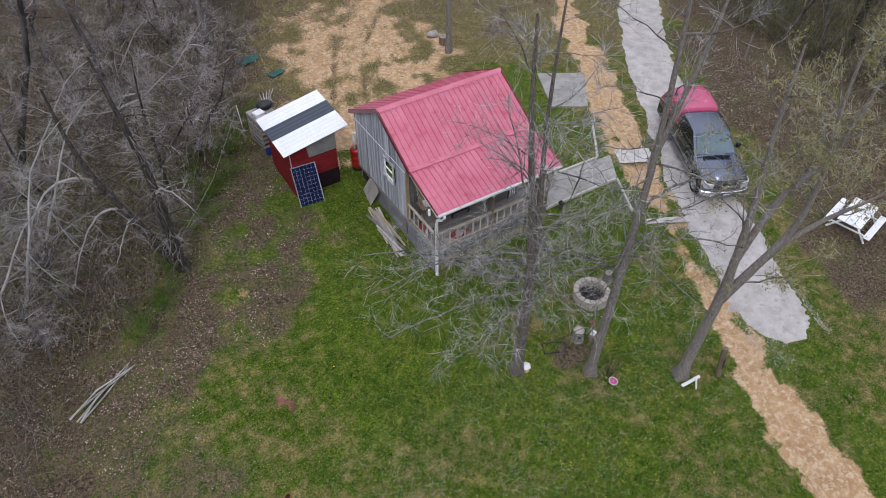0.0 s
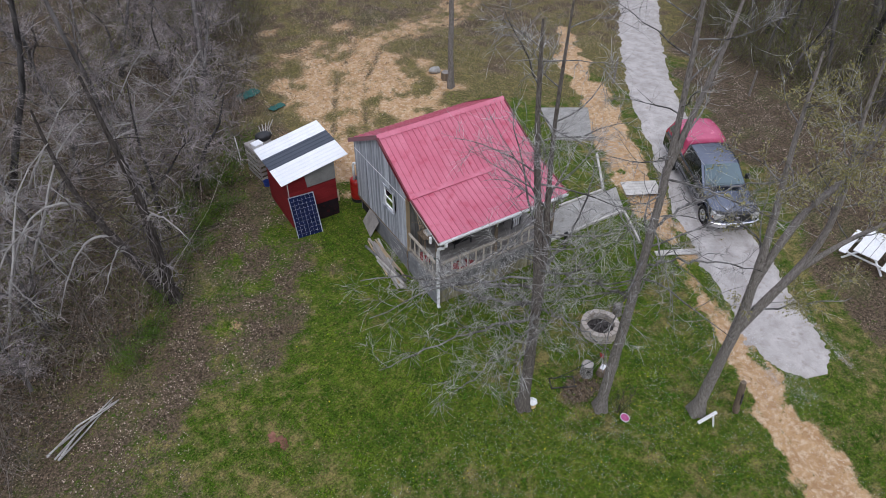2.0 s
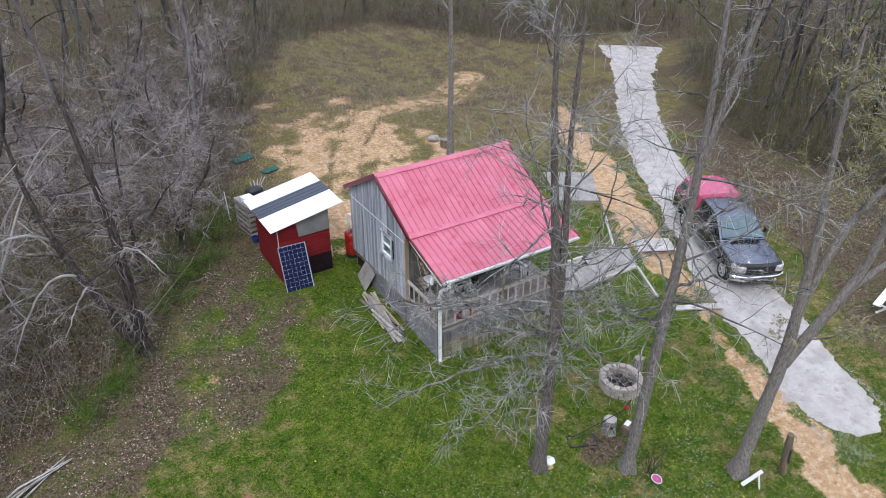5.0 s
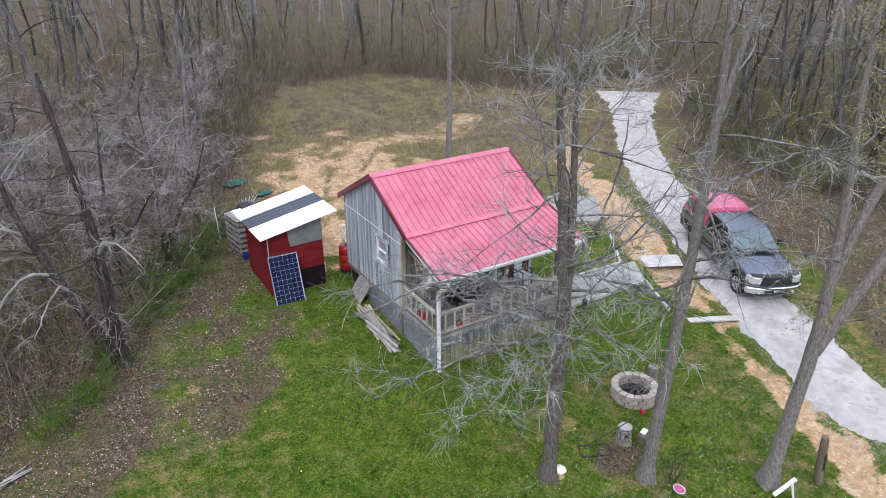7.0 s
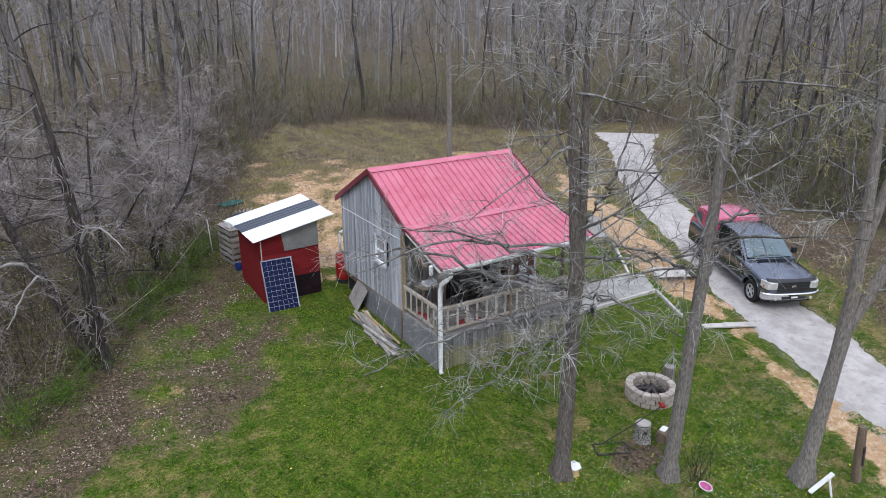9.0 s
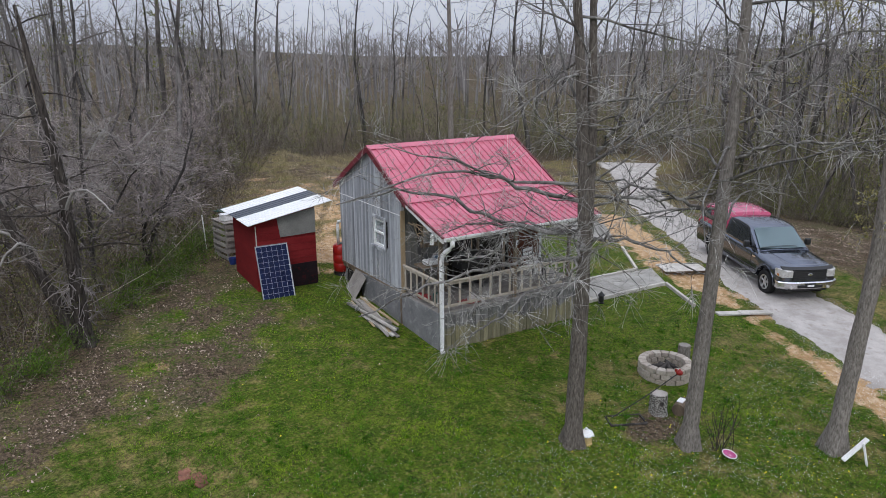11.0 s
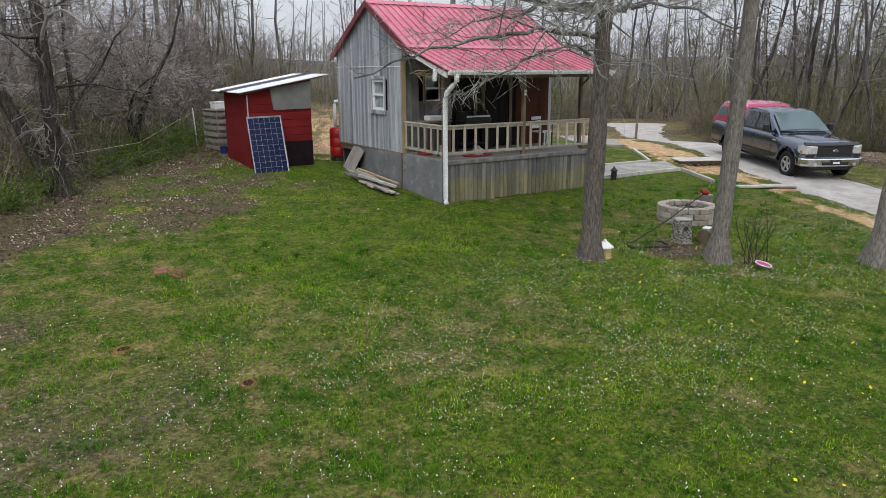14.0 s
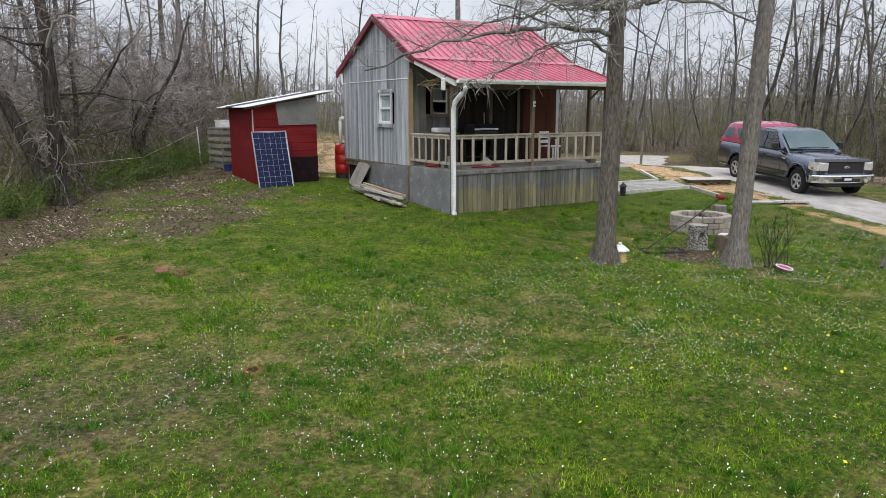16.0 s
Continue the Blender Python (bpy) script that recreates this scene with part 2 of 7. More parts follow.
def part(name, bm, material, parent, label="", smooth=False):
    """One bmesh (or finished mesh) as one mesh object under a thing or a part."""
    me = bm if isinstance(bm, bpy.types.Mesh) else finish(bm, name, material, smooth)
    ob = new(name, me)
    ob.parent = parent
    return tagged(ob, label)


def thing(name, m, label, category, group="", kind=""):
    ob = new(name)
    ob.empty_display_size = 0.1
    ob.matrix_world = m
    return tagged(ob, label, category, group, kind)


def box(bm, lo, hi, m=None, bev=0.0):
    """A box between two corners, its edges bevelled by bev."""
    g = bmesh.ops.create_cube(bm, size=1.0)
    vs = g["verts"]
    for v in vs:
        v.co = Vector([lo[i] + (v.co[i] + 0.5) * (hi[i] - lo[i]) for i in range(3)])
    if bev:
        es = list({e for v in vs for e in v.link_edges})
        r = bmesh.ops.bevel(bm, geom=es, offset=bev, segments=1, affect="EDGES")
        vs = list({v for f in r["faces"] for v in f.verts})
    if m is not None:
        bmesh.ops.transform(bm, matrix=m, verts=vs)
    return vs


def boxed(lo, hi, m=None, bev=0.0):
    bm = bmesh.new()
    box(bm, lo, hi, m, bev)
    return bm


def prism(profile, a, b, axis="x"):
    """A closed outline drawn out along an axis from a to b. The outline is in the two other axes, in their order."""
    bm = bmesh.new()
    put3 = {"x": lambda p, t: (t, p[0], p[1]), "y": lambda p, t: (p[0], t, p[1]), "z": lambda p, t: (p[0], p[1], t)}[axis]
    v0 = [bm.verts.new(put3(p, a)) for p in profile]
    v1 = [bm.verts.new(put3(p, b)) for p in profile]
    k = len(profile)
    bm.faces.new(v0)
    bm.faces.new(v1[::-1])
    for i in range(k):
        bm.faces.new((v0[i], v0[(i + 1) % k], v1[(i + 1) % k], v1[i]))
    return bm


def lathe(profile, sides=20, squash=1.0):
    """A turned shape: rows of radius and height."""
    bm = bmesh.new()
    rings = []
    for r, z in profile:
        rings.append([bm.verts.new((r * math.cos(6.28318 * i / sides), squash * r * math.sin(6.28318 * i / sides), z)) for i in range(sides)])
    for a, b in zip(rings, rings[1:]):
        for i in range(sides):
            bm.faces.new((a[i], a[(i + 1) % sides], b[(i + 1) % sides], b[i]))
    bm.faces.new(rings[0][::-1])
    bm.faces.new(rings[-1])
    return bm


def tube(points, radius, sides=8):
    """A round bar through points."""
    v, f = sweep([(np.array(points, float), np.full(len(points), radius) if np.isscalar(radius) else np.array(radius, float))], sides)
    bm = bmesh.new()
    vs = [bm.verts.new(p) for p in v]
    for q in f:
        bm.faces.new([vs[i] for i in q])
    n = len(points)
    bm.faces.new(vs[:sides][::-1])
    bm.faces.new(vs[(n - 1) * sides:])
    return bm


def sweep(lines, sides):
    """Tubes round many lines of points with radii: places and quads."""
    vv, ff, base = [], [], 0
    groups = {}
    for p, r in lines:
        groups.setdefault(len(p), []).append((p, r))
    ang = np.arange(sides) * 2 * np.pi / sides
    for n, items in groups.items():
        p = np.stack([a for a, _ in items])
        r = np.stack([b for _, b in items])
        d = np.gradient(p, axis=1)
        d /= np.linalg.norm(d, axis=2, keepdims=True) + 1e-9
        up = np.where(np.abs(d[..., 2:3]) > 0.9, np.array([1.0, 0, 0]), np.array([0, 0, 1.0]))
        u = np.cross(d, up)
        u /= np.linalg.norm(u, axis=2, keepdims=True) + 1e-9
        w = np.cross(d, u)
        ring = p[:, :, None] + r[:, :, None, None] * (np.cos(ang)[None, None, :, None] * u[:, :, None] + np.sin(ang)[None, None, :, None] * w[:, :, None])
        m = len(items)
        idx = base + np.arange(m * n * sides).reshape(m, n, sides)
        nx = np.roll(idx, -1, axis=2)
        q = np.stack([idx[:, :-1], nx[:, :-1], nx[:, 1:], idx[:, 1:]], axis=-1).reshape(-1, 4)
        vv.append(ring.reshape(-1, 3))
        ff.append(q)
        base += m * n * sides
    return np.concatenate(vv), np.concatenate(ff)


# ---- ground ----
SLOPE = 0.055


def smooth01(v):
    v = np.clip(v, 0, 1)
    return v * v * (3 - 2 * v)


def ground_z(x, y):
    """Height of the ground: a slope that rises to the back and levels out, falls away along the drive, and low hills far off."""
    x, y = np.asarray(x, float), np.asarray(y, float)
    t = np.clip(y, -40, 60)
    z = np.where(t < 16, SLOPE * t, SLOPE * 16 + 10 * SLOPE * (1 - np.exp(-np.maximum(t - 16, 0) / 10.0)))
    z = z + 0.05 * np.sin(0.55 * x + 0.3 * y) * np.sin(0.4 * y - 0.2 * x) * smooth01((np.hypot(x - 2, y - 3) - 8) / 8)
    z = z - 2.4 * smooth01((0.72 * (x - 13) + 0.69 * (y - 1)) / 26) * smooth01((x - 6) / 8)
    r = np.hypot(x + 9, y + 14)
    z = z - 3.0 * smooth01((r - 70) / 80)
    hill = 0.5 + 0.5 * np.sin(2.3 * np.arctan2(x + 9, y + 14) + 0.8) * np.cos(5.1 * np.arctan2(x + 9, y + 14))
    return z + (10 + 12 * hill) * smooth01((r - 220) / 330)


def gz(x, y):
    return float(ground_z(x, y))


def inside(poly, x, y):
    """Whether places lie in a polygon."""
    x, y = np.asarray(x), np.asarray(y)
    c = np.zeros(x.shape, bool)
    for (x1, y1), (x2, y2) in zip(poly, poly[1:] + poly[:1]):
        c ^= ((y1 > y) != (y2 > y)) & (x < (x2 - x1) * (y - y1) / (y2 - y1 + 1e-12) + x1)
    return c


def near_line(line, x, y):
    """Distance from places to a line of points, and the share of the way along it."""
    best, along = np.full(np.shape(x), 1e9), np.zeros(np.shape(x))
    n = len(line) - 1
    for i, ((x1, y1), (x2, y2)) in enumerate(zip(line, line[1:])):
        dx, dy = x2 - x1, y2 - y1
        t = np.clip(((x - x1) * dx + (y - y1) * dy) / (dx * dx + dy * dy), 0, 1)
        d = np.hypot(x - x1 - t * dx, y - y1 - t * dy)
        along = np.where(d < best, (i + t) / n, along)
        best = np.minimum(best, d)
    return best, along


rng = np.random.default_rng(7)
WAVES = [(rng.uniform(0.15, 1.4), rng.uniform(0, 6.28), rng.uniform(0, 6.28)) for _ in range(14)]


def blotch(x, y, s=1.0):
    """A smooth uneven field, about -1 to 1."""
    v = 0
    for k, a, p in WAVES:
        v = v + np.sin(s * k * 2 * (x * math.cos(a) + y * math.sin(a)) + p + 0.7 * np.sin(s * k * (y * math.cos(a) - x * math.sin(a)) + 2 * p))
    return v / 5.0


CLEARING = [(-17, -40), (-15.6, -8), (-14.3, -2.5), (-13.3, 0.6), (-12.0, 2.6), (-9.9, 3.5), (-7.8, 5.3), (-5.85, 8.7), (-3.4, 11.7), (-1.0, 15.5), (0.2, 20), (4.5, 28), (9, 37), (14, 44), (20, 45), (25, 38), (29.5, 30), (34, 31), (39, 30), (41, 25), (33, 19), (29, 14), (26.5, 9.5), (25.8, 5), (25.2, 0), (24.5, -8), (26, -16), (30, -40)]
DRIVE_MID = [(35.4, 27.2), (32.6, 24.0), (29.4, 20.7), (23.4, 14.2), (17.3, 7.1), (14.4, 2.3), (12.2, -1.2), (11.3, -3.5), (10.5, -5.3), (9.8, -7.0), (9.35, -8.3), (9.15, -9.0)]
DIRT_MID = [(20.0, 17.5), (16.8, 12.9), (14.2, 7.6), (12.5, 4.6), (11.1, 2.1), (10.3, -0.1), (9.4, -2.7), (8.55, -5.1), (7.75, -7.3), (6.75, -10.0), (6.3, -11.6), (5.9, -13.0), (4.9, -17)]
TRACK = [(1.2, 9.0), (2.4, 12.0), (4.2, 15.5), (6.8, 18.6), (10.5, 20.2), (15, 23), (19, 27)]
LITTER_LEFT = [(-2.0, 10.0), (-2.6, 8.6), (-3.3, 6.4), (-4.0, 4.2), (-5.4, 2.5), (-7.0, 1.2), (-9.0, 0.0), (-11.5, -1.2), (-16, -3), (-32, 0), (-20, 20), (0, 28), (-0.6, 14)]
LITTER_RIGHT = [(15.6, -2.0), (14.6, -4.2), (13.7, -6.0), (13.1, -7.9), (12.3, -10.0), (13, -16), (34, -16), (36, 16), (30, 18), (23.4, 12.0), (20.2, 8.0), (17.6, 3.6)]
DIRT_HALF = [0.6, 0.9, 1.2, 1.1, 1.0, 0.75, 0.55, 0.7, 0.75, 1.0, 1.1, 1.1, 0.8]


def within(poly, x, y):
    """Distance to the border of a polygon, above nought inside it."""
    d = near_line(poly + poly[:1], x, y)[0]
    return np.where(inside(poly, x, y), d, -d)


def zones(x, y):
    """Shares of leaf litter, bare soil and dry grass."""
    signed = within(CLEARING, x, y)
    b1, b2, b3 = blotch(x, y), blotch(y + 31, x - 7, 2.2), blotch(x * 2 + 11, y * 2, 2.6)
    litter = smooth01((0.5 - signed + 0.8 * b1) / 1.6)
    litter = np.maximum(litter, smooth01((within(LITTER_LEFT, x, y) + 1.9 + 1.0 * b1 + 0.7 * b2) / 2.6) * np.clip(0.72 + 0.28 * b2 + 0.28 * b3, 0.2, 0.98))
    litter = np.maximum(litter, 0.95 * smooth01((within(LITTER_RIGHT, x, y) + 0.5 + 0.9 * b1 + 0.5 * b2) / 1.8))
    litter = np.maximum(litter, smooth01((y - 12 + 3 * b1) / 6) * np.clip(0.56 + 0.45 * b2 + 0.35 * b3, 0.15, 0.9))
    litter = np.maximum(litter, smooth01((0.75 - np.hypot((x - 2.2) / 1.3, (y + 5.5) / 1.0) + 0.2 * b2) / 0.5))
    d, a = near_line(DIRT_MID, x, y)
    half = np.interp(a * (len(DIRT_HALF) - 1), range(len(DIRT_HALF)), DIRT_HALF)
    soil = smooth01((half - d + 0.30 * b2 + 0.26 * b3) / 0.45) * np.clip(1.05 + 0.6 * b2 * ((y > -5) & (y < 1)), 0, 1)
    track = smooth01(1.25 - np.hypot((x - 4.4) / 4.8, (y - 14.6) / 6.8) + 0.35 * b1 + 0.3 * b2)
    soil = np.maximum(soil, 0.95 * track * np.clip(0.80 + 0.5 * b2 + 0.45 * b3, 0, 1))
    dt = near_line(TRACK, x, y)[0]
    rut = np.exp(-((np.abs(dt - 0.75) - 0.06 * b2) / 0.16) ** 2)
    soil = np.maximum(soil, 0.9 * np.exp(-(dt / 1.4) ** 4) * np.clip(0.72 + 0.5 * b2 + 0.3 * b3, 0, 1))
    litter = np.maximum(litter, 0.7 * rut * np.clip(0.6 + b3, 0, 1))
    soil = soil * (1 - 0.7 * rut * np.clip(0.6 + b3, 0, 1))
    soil = np.maximum(soil, 0.9 * smooth01((0.62 - np.hypot(x - 0.9, y - 9.0) * 0.35 + 0.2 * b2) / 0.3) * (y > 6.6))
    soil = np.where(signed < 0, soil * smooth01(1 + signed / 1.5), soil)
    dry = smooth01((b1 + 0.6 * b2 + 0.4 * b3 + 0.15 - 0.05 * (y + 4) * (y < 4)) / 1.1) * 0.44
    dry = np.maximum(dry, 0.42 * smooth01((-2.8 - x + 1.4 * b1 + 1.0 * b2) / 3.5) * smooth01((y + 9 + b1) / 4))
    dry = np.maximum(dry, 0.50 * smooth01((x - 8.6 + 1.2 * b1 + 0.8 * b2) / 2.5))
    litter = np.maximum(litter, 0.60 * smooth01((-7.4 - x + 1.0 * b1 + 0.9 * b2) / 3.0) * smooth01((y + 8.8 + b1) / 3))
    dry = np.maximum(dry, smooth01((y - 7.5 + 1.5 * b1) / 4))
    dry = np.maximum(dry, 0.46 * smooth01(1.2 - np.hypot((x + 4.5) / 5.2, (y + 6.5) / 2.4) + 0.5 * b1 + 0.4 * b2))
    return litter, soil, dry


def ground_material():
    m = bpy.data.materials.new("ground")
    m.use_nodes = True
    n, l = m.node_tree.nodes, m.node_tree.links
    b = n["Principled BSDF"]
    co = n.new("ShaderNodeTexCoord")
    at = n.new("ShaderNodeAttribute")
    at.attribute_name = "zone"
    sep = n.new("ShaderNodeSeparateColor")
    l.new(at.outputs["Color"], sep.inputs["Color"])

    def nz(s, detail=6, ro=0.65):
        t = n.new("ShaderNodeTexNoise")
        t.inputs["Scale"].default_value, t.inputs["Detail"].default_value, t.inputs["Roughness"].default_value = s, detail, ro
        l.new(co.outputs["Object"], t.inputs["Vector"])
        return t.outputs["Fac"]

    def two(f, a, c, lo=0.35, hi=0.65):
        r = n.new("ShaderNodeMapRange")
        r.inputs["From Min"].default_value, r.inputs["From Max"].default_value = lo, hi
        l.new(f, r.inputs["Value"])
        return blend(r.outputs["Result"], a, c)

    def blend(f, a, c):
        x = n.new("ShaderNodeMixRGB")
        l.new(f, x.inputs["Fac"])
        for key, v in (("Color1", a), ("Color2", c)):
            if isinstance(v, tuple):
                x.inputs[key].default_value = (*v, 1)
            else:
                l.new(v, x.inputs[key])
        return x.outputs["Color"]

    def edge(sock, f):
        """The share, broken up by noise at its edges."""
        a = n.new("ShaderNodeMath")
        a.operation = "MULTIPLY_ADD"
        a.inputs[1].default_value, a.inputs[2].default_value = 2.4, -1.2
        l.new(f, a.inputs[0])
        s = n.new("ShaderNodeMath")
        s.operation = "ADD"
        l.new(a.outputs[0], s.inputs[0])
        l.new(sock, s.inputs[1])
        r = n.new("ShaderNodeMapRange")
        r.inputs["From Min"].default_value, r.inputs["From Max"].default_value = 0.30, 0.70
        l.new(s.outputs[0], r.inputs["Value"])
        return r.outputs["Result"]

    big, mid, fine, tiny = nz(0.35), nz(2.2, 8), nz(9, 10, 0.75), nz(38, 8, 0.75)
    clump = nz(5.5, 8, 0.7)
    grass = two(mid, (0.042, 0.082, 0.005), (0.098, 0.138, 0.013), 0.38, 0.62)
    grass = two(clump, (0.026, 0.056, 0.005), grass, 0.36, 0.47)
    grass = two(tiny, (0.018, 0.036, 0.004), grass, 0.36, 0.48)
    grass = two(fine, grass, two(big, (0.150, 0.150, 0.024), (0.175, 0.132, 0.072)), 0.52, 0.62)
    straw = two(fine, (0.205, 0.158, 0.078), (0.070, 0.082, 0.016), 0.42, 0.58)
    straw = two(tiny, (0.075, 0.056, 0.038), straw, 0.38, 0.5)
    straw = two(mid, straw, (0.200, 0.165, 0.062), 0.52, 0.66)
    litter = two(fine, (0.030, 0.022, 0.013), (0.135, 0.100, 0.070), 0.40, 0.58)
    litter = two(tiny, litter, (0.33, 0.262, 0.205), 0.58, 0.66)
    litter = two(clump, litter, (0.052, 0.075, 0.012), 0.56, 0.64)
    litter = two(big, litter, two(fine, (0.034, 0.050, 0.012), (0.15, 0.125, 0.072), 0.4, 0.6), 0.54, 0.64)
    soil = two(mid, (0.51, 0.335, 0.175), (0.39, 0.238, 0.118), 0.4, 0.6)
    soil = two(clump, soil, (0.61, 0.46, 0.305), 0.48, 0.60)
    soil = two(tiny, (0.31, 0.195, 0.105), soil, 0.37, 0.47)
    soil = two(nz(4.5, 10, 0.8), soil, straw, 0.58, 0.64)
    c = blend(edge(sep.outputs["Blue"], mid), grass, straw)
    c = blend(edge(sep.outputs["Red"], fine), c, litter)
    speck = n.new("ShaderNodeMixRGB")
    speck.blend_type, speck.inputs["Fac"].default_value = "MULTIPLY", 1.0
    l.new(c, speck.inputs["Color1"])
    l.new(two(nz(17, 5, 0.7), (0.58, 0.57, 0.54), (1.42, 1.40, 1.34), 0.40, 0.60), speck.inputs["Color2"])
    c = blend(edge(sep.outputs["Green"], fine), speck.outputs["Color"], soil)
    l.new(c, b.inputs["Base Color"])
    b.inputs["Roughness"].default_value = 0.95
    b.inputs["Specular IOR Level"].default_value = 0.15
    bp = n.new("ShaderNodeBump")
    bp.inputs["Strength"].default_value, bp.inputs["Distance"].default_value = 0.9, 0.06
    l.new(fine, bp.inputs["Height"])
    l.new(bp.outputs["Normal"], b.inputs["Normal"])
    return m


def build_ground():
    """One sheet: a fine grid under the yard, coarser and coarser rings to the horizon."""
    def axis(lo, hi, step):
        core = np.arange(lo, hi + step / 2, step)
        out = []
        s, v = step, 0.0
        while v < 1900:
            s *= 1.22
            v += s
            out.append(v)
        out = np.array(out)
        return np.concatenate([lo - out[::-1], core, hi + out])
    xs, ys = axis(-20, 24, 0.2), axis(-17, 34, 0.2)
    X, Y = np.meshgrid(xs, ys)
    Z = ground_z(X, Y)
    lit, soil, dry = zones(X, Y)
    d, a = near_line(DIRT_MID, X, Y)
    drive = smooth01((near_line(DRIVE_MID, X, Y)[0] - 1.3) / 0.5)
    Z = Z + drive * soil * (0.05 * blotch(X, Y, 3.0) + 0.02 * blotch(Y, X, 6.0)) * (np.hypot(X, Y) < 45)
    Z = Z - 0.10 * np.exp(-((d - 0.15 - 0.1 * blotch(X, Y, 1.5)) / 0.12) ** 2) * (Y < -6) * (Y > -15)
    Z = Z + drive * 0.018 * blotch(X + 9, Y, 2.5) * (np.hypot(X, Y) < 45)
    Z = Z - 0.07 * np.exp(-((np.abs(near_line(TRACK, X, Y)[0] - 0.75)) / 0.14) ** 2)
    for hx, hy in ((-6.48, 2.6),):
        Z = Z - 0.06 * np.exp(-((X - hx) ** 2 + (Y - hy) ** 2) / 0.03)
        soil = np.maximum(soil, np.exp(-((X - hx) ** 2 + (Y - hy) ** 2) / 0.05) * 0.8)
        lit = np.maximum(lit, np.exp(-((X - hx) ** 2 + (Y - hy) ** 2) / 0.03))
    ny, nx = X.shape
    idx = np.arange(nx * ny).reshape(ny, nx)
    q = np.stack([idx[:-1, :-1], idx[:-1, 1:], idx[1:, 1:], idx[1:, :-1]], -1).reshape(-1, 4)
    me = mesh_arrays("ground", np.stack([X, Y, Z], -1).reshape(-1, 3), q, ground_material(), True)
    col = me.color_attributes.new("zone", "FLOAT_COLOR", "POINT")
    rgba = np.stack([lit, soil, dry, np.ones_like(lit)], -1).astype(np.float32)
    col.data.foreach_set("color", rgba.ravel())
    tagged(new("ground", me), "sloping lawn of patchy grass, leaf litter and bare sandy soil", "ground", kind="structure")


build_ground()


def build_driveway():
    """Pale gravel drive with a ragged edge, laid on the ground."""
    halves = [2.9, 2.0, 1.5, 1.45, 1.35, 1.4, 1.4, 1.5, 1.48, 1.5, 1.25, 0.5]
    rows, cols = 620, 25
    px, py = [p[0] for p in DRIVE_MID], [p[1] for p in DRIVE_MID]
    s = np.linspace(0, len(DRIVE_MID) - 1, rows)
    k = np.arange(len(DRIVE_MID))
    cx, cy, hw = np.interp(s, k, px), np.interp(s, k, py), np.interp(s, k, halves)
    for _ in range(3):
        cx[12:-12] = np.convolve(cx, np.ones(25) / 25, "valid")
        cy[12:-12] = np.convolve(cy, np.ones(25) / 25, "valid")
        hw[12:-12] = np.convolve(hw, np.ones(25) / 25, "valid")
    dx, dy = np.gradient(cx), np.gradient(cy)
    ln = np.hypot(dx, dy)
    nx, ny = -dy / ln, dx / ln
    u = np.linspace(-1, 1, cols)
    side = np.where(u < 0, -1.0, 1.0)[None]
    rag = 1 + 0.09 * blotch(cx[:, None] * 2 + 9 * side, cy[:, None] * 2, 1.5) + 0.04 * blotch(cy[:, None] * 3 - 5 * side, cx[:, None] * 3, 3) + 0.025 * blotch(cx[:, None] * 9 + side, cy[:, None] * 9, 3)
    rag = rag + 0.10 * blotch(cx[:, None] * 6 + side, cy[:, None] * 7, 3) * smooth01((s[:, None] - 9.2) / 1.2)
    X = cx[:, None] + nx[:, None] * hw[:, None] * u[None] * rag
    Y = cy[:, None] + ny[:, None] * hw[:, None] * u[None] * rag
    crown = 0.075 * (1 - np.abs(u) ** 6) - 0.035 + 0.004 * blotch(X, Y, 3.0)
    Z = ground_z(X, Y) + crown
    Z[-1] -= 0.04
    idx = np.arange(rows * cols).reshape(rows, cols)
    q = np.stack([idx[:-1, :-1], idx[:-1, 1:], idx[1:, 1:], idx[1:, :-1]], -1).reshape(-1, 4)
    m = mat("gravel", (0.35, 0.322, 0.295), (0.49, 0.457, 0.425), 1.6, 0.95, 0.5, 55, c3=(0.30, 0.265, 0.235), vary=0.0)
    tagged(new("driveway", mesh_arrays("driveway", np.stack([X, Y, Z], -1).reshape(-1, 3), q, m, True)), "pale crushed gravel driveway with ragged edges", "driveway", kind="structure")


build_driveway()


# ---- house ----
FLOOR, RIDGE_Y, RIDGE_Z, BREAK_Y, BREAK_Z, EAVE_Y, EAVE_Z, REAR_Y, REAR_Z = 1.05, 3.80, 5.00, 1.55, 3.73, -0.355, 3.16, 6.30, 3.58
ROOF_W, ROOF_E, WALL_E, WALL_S, WALL_N = -0.113, 5.19, 5.06, 2.03, 6.12


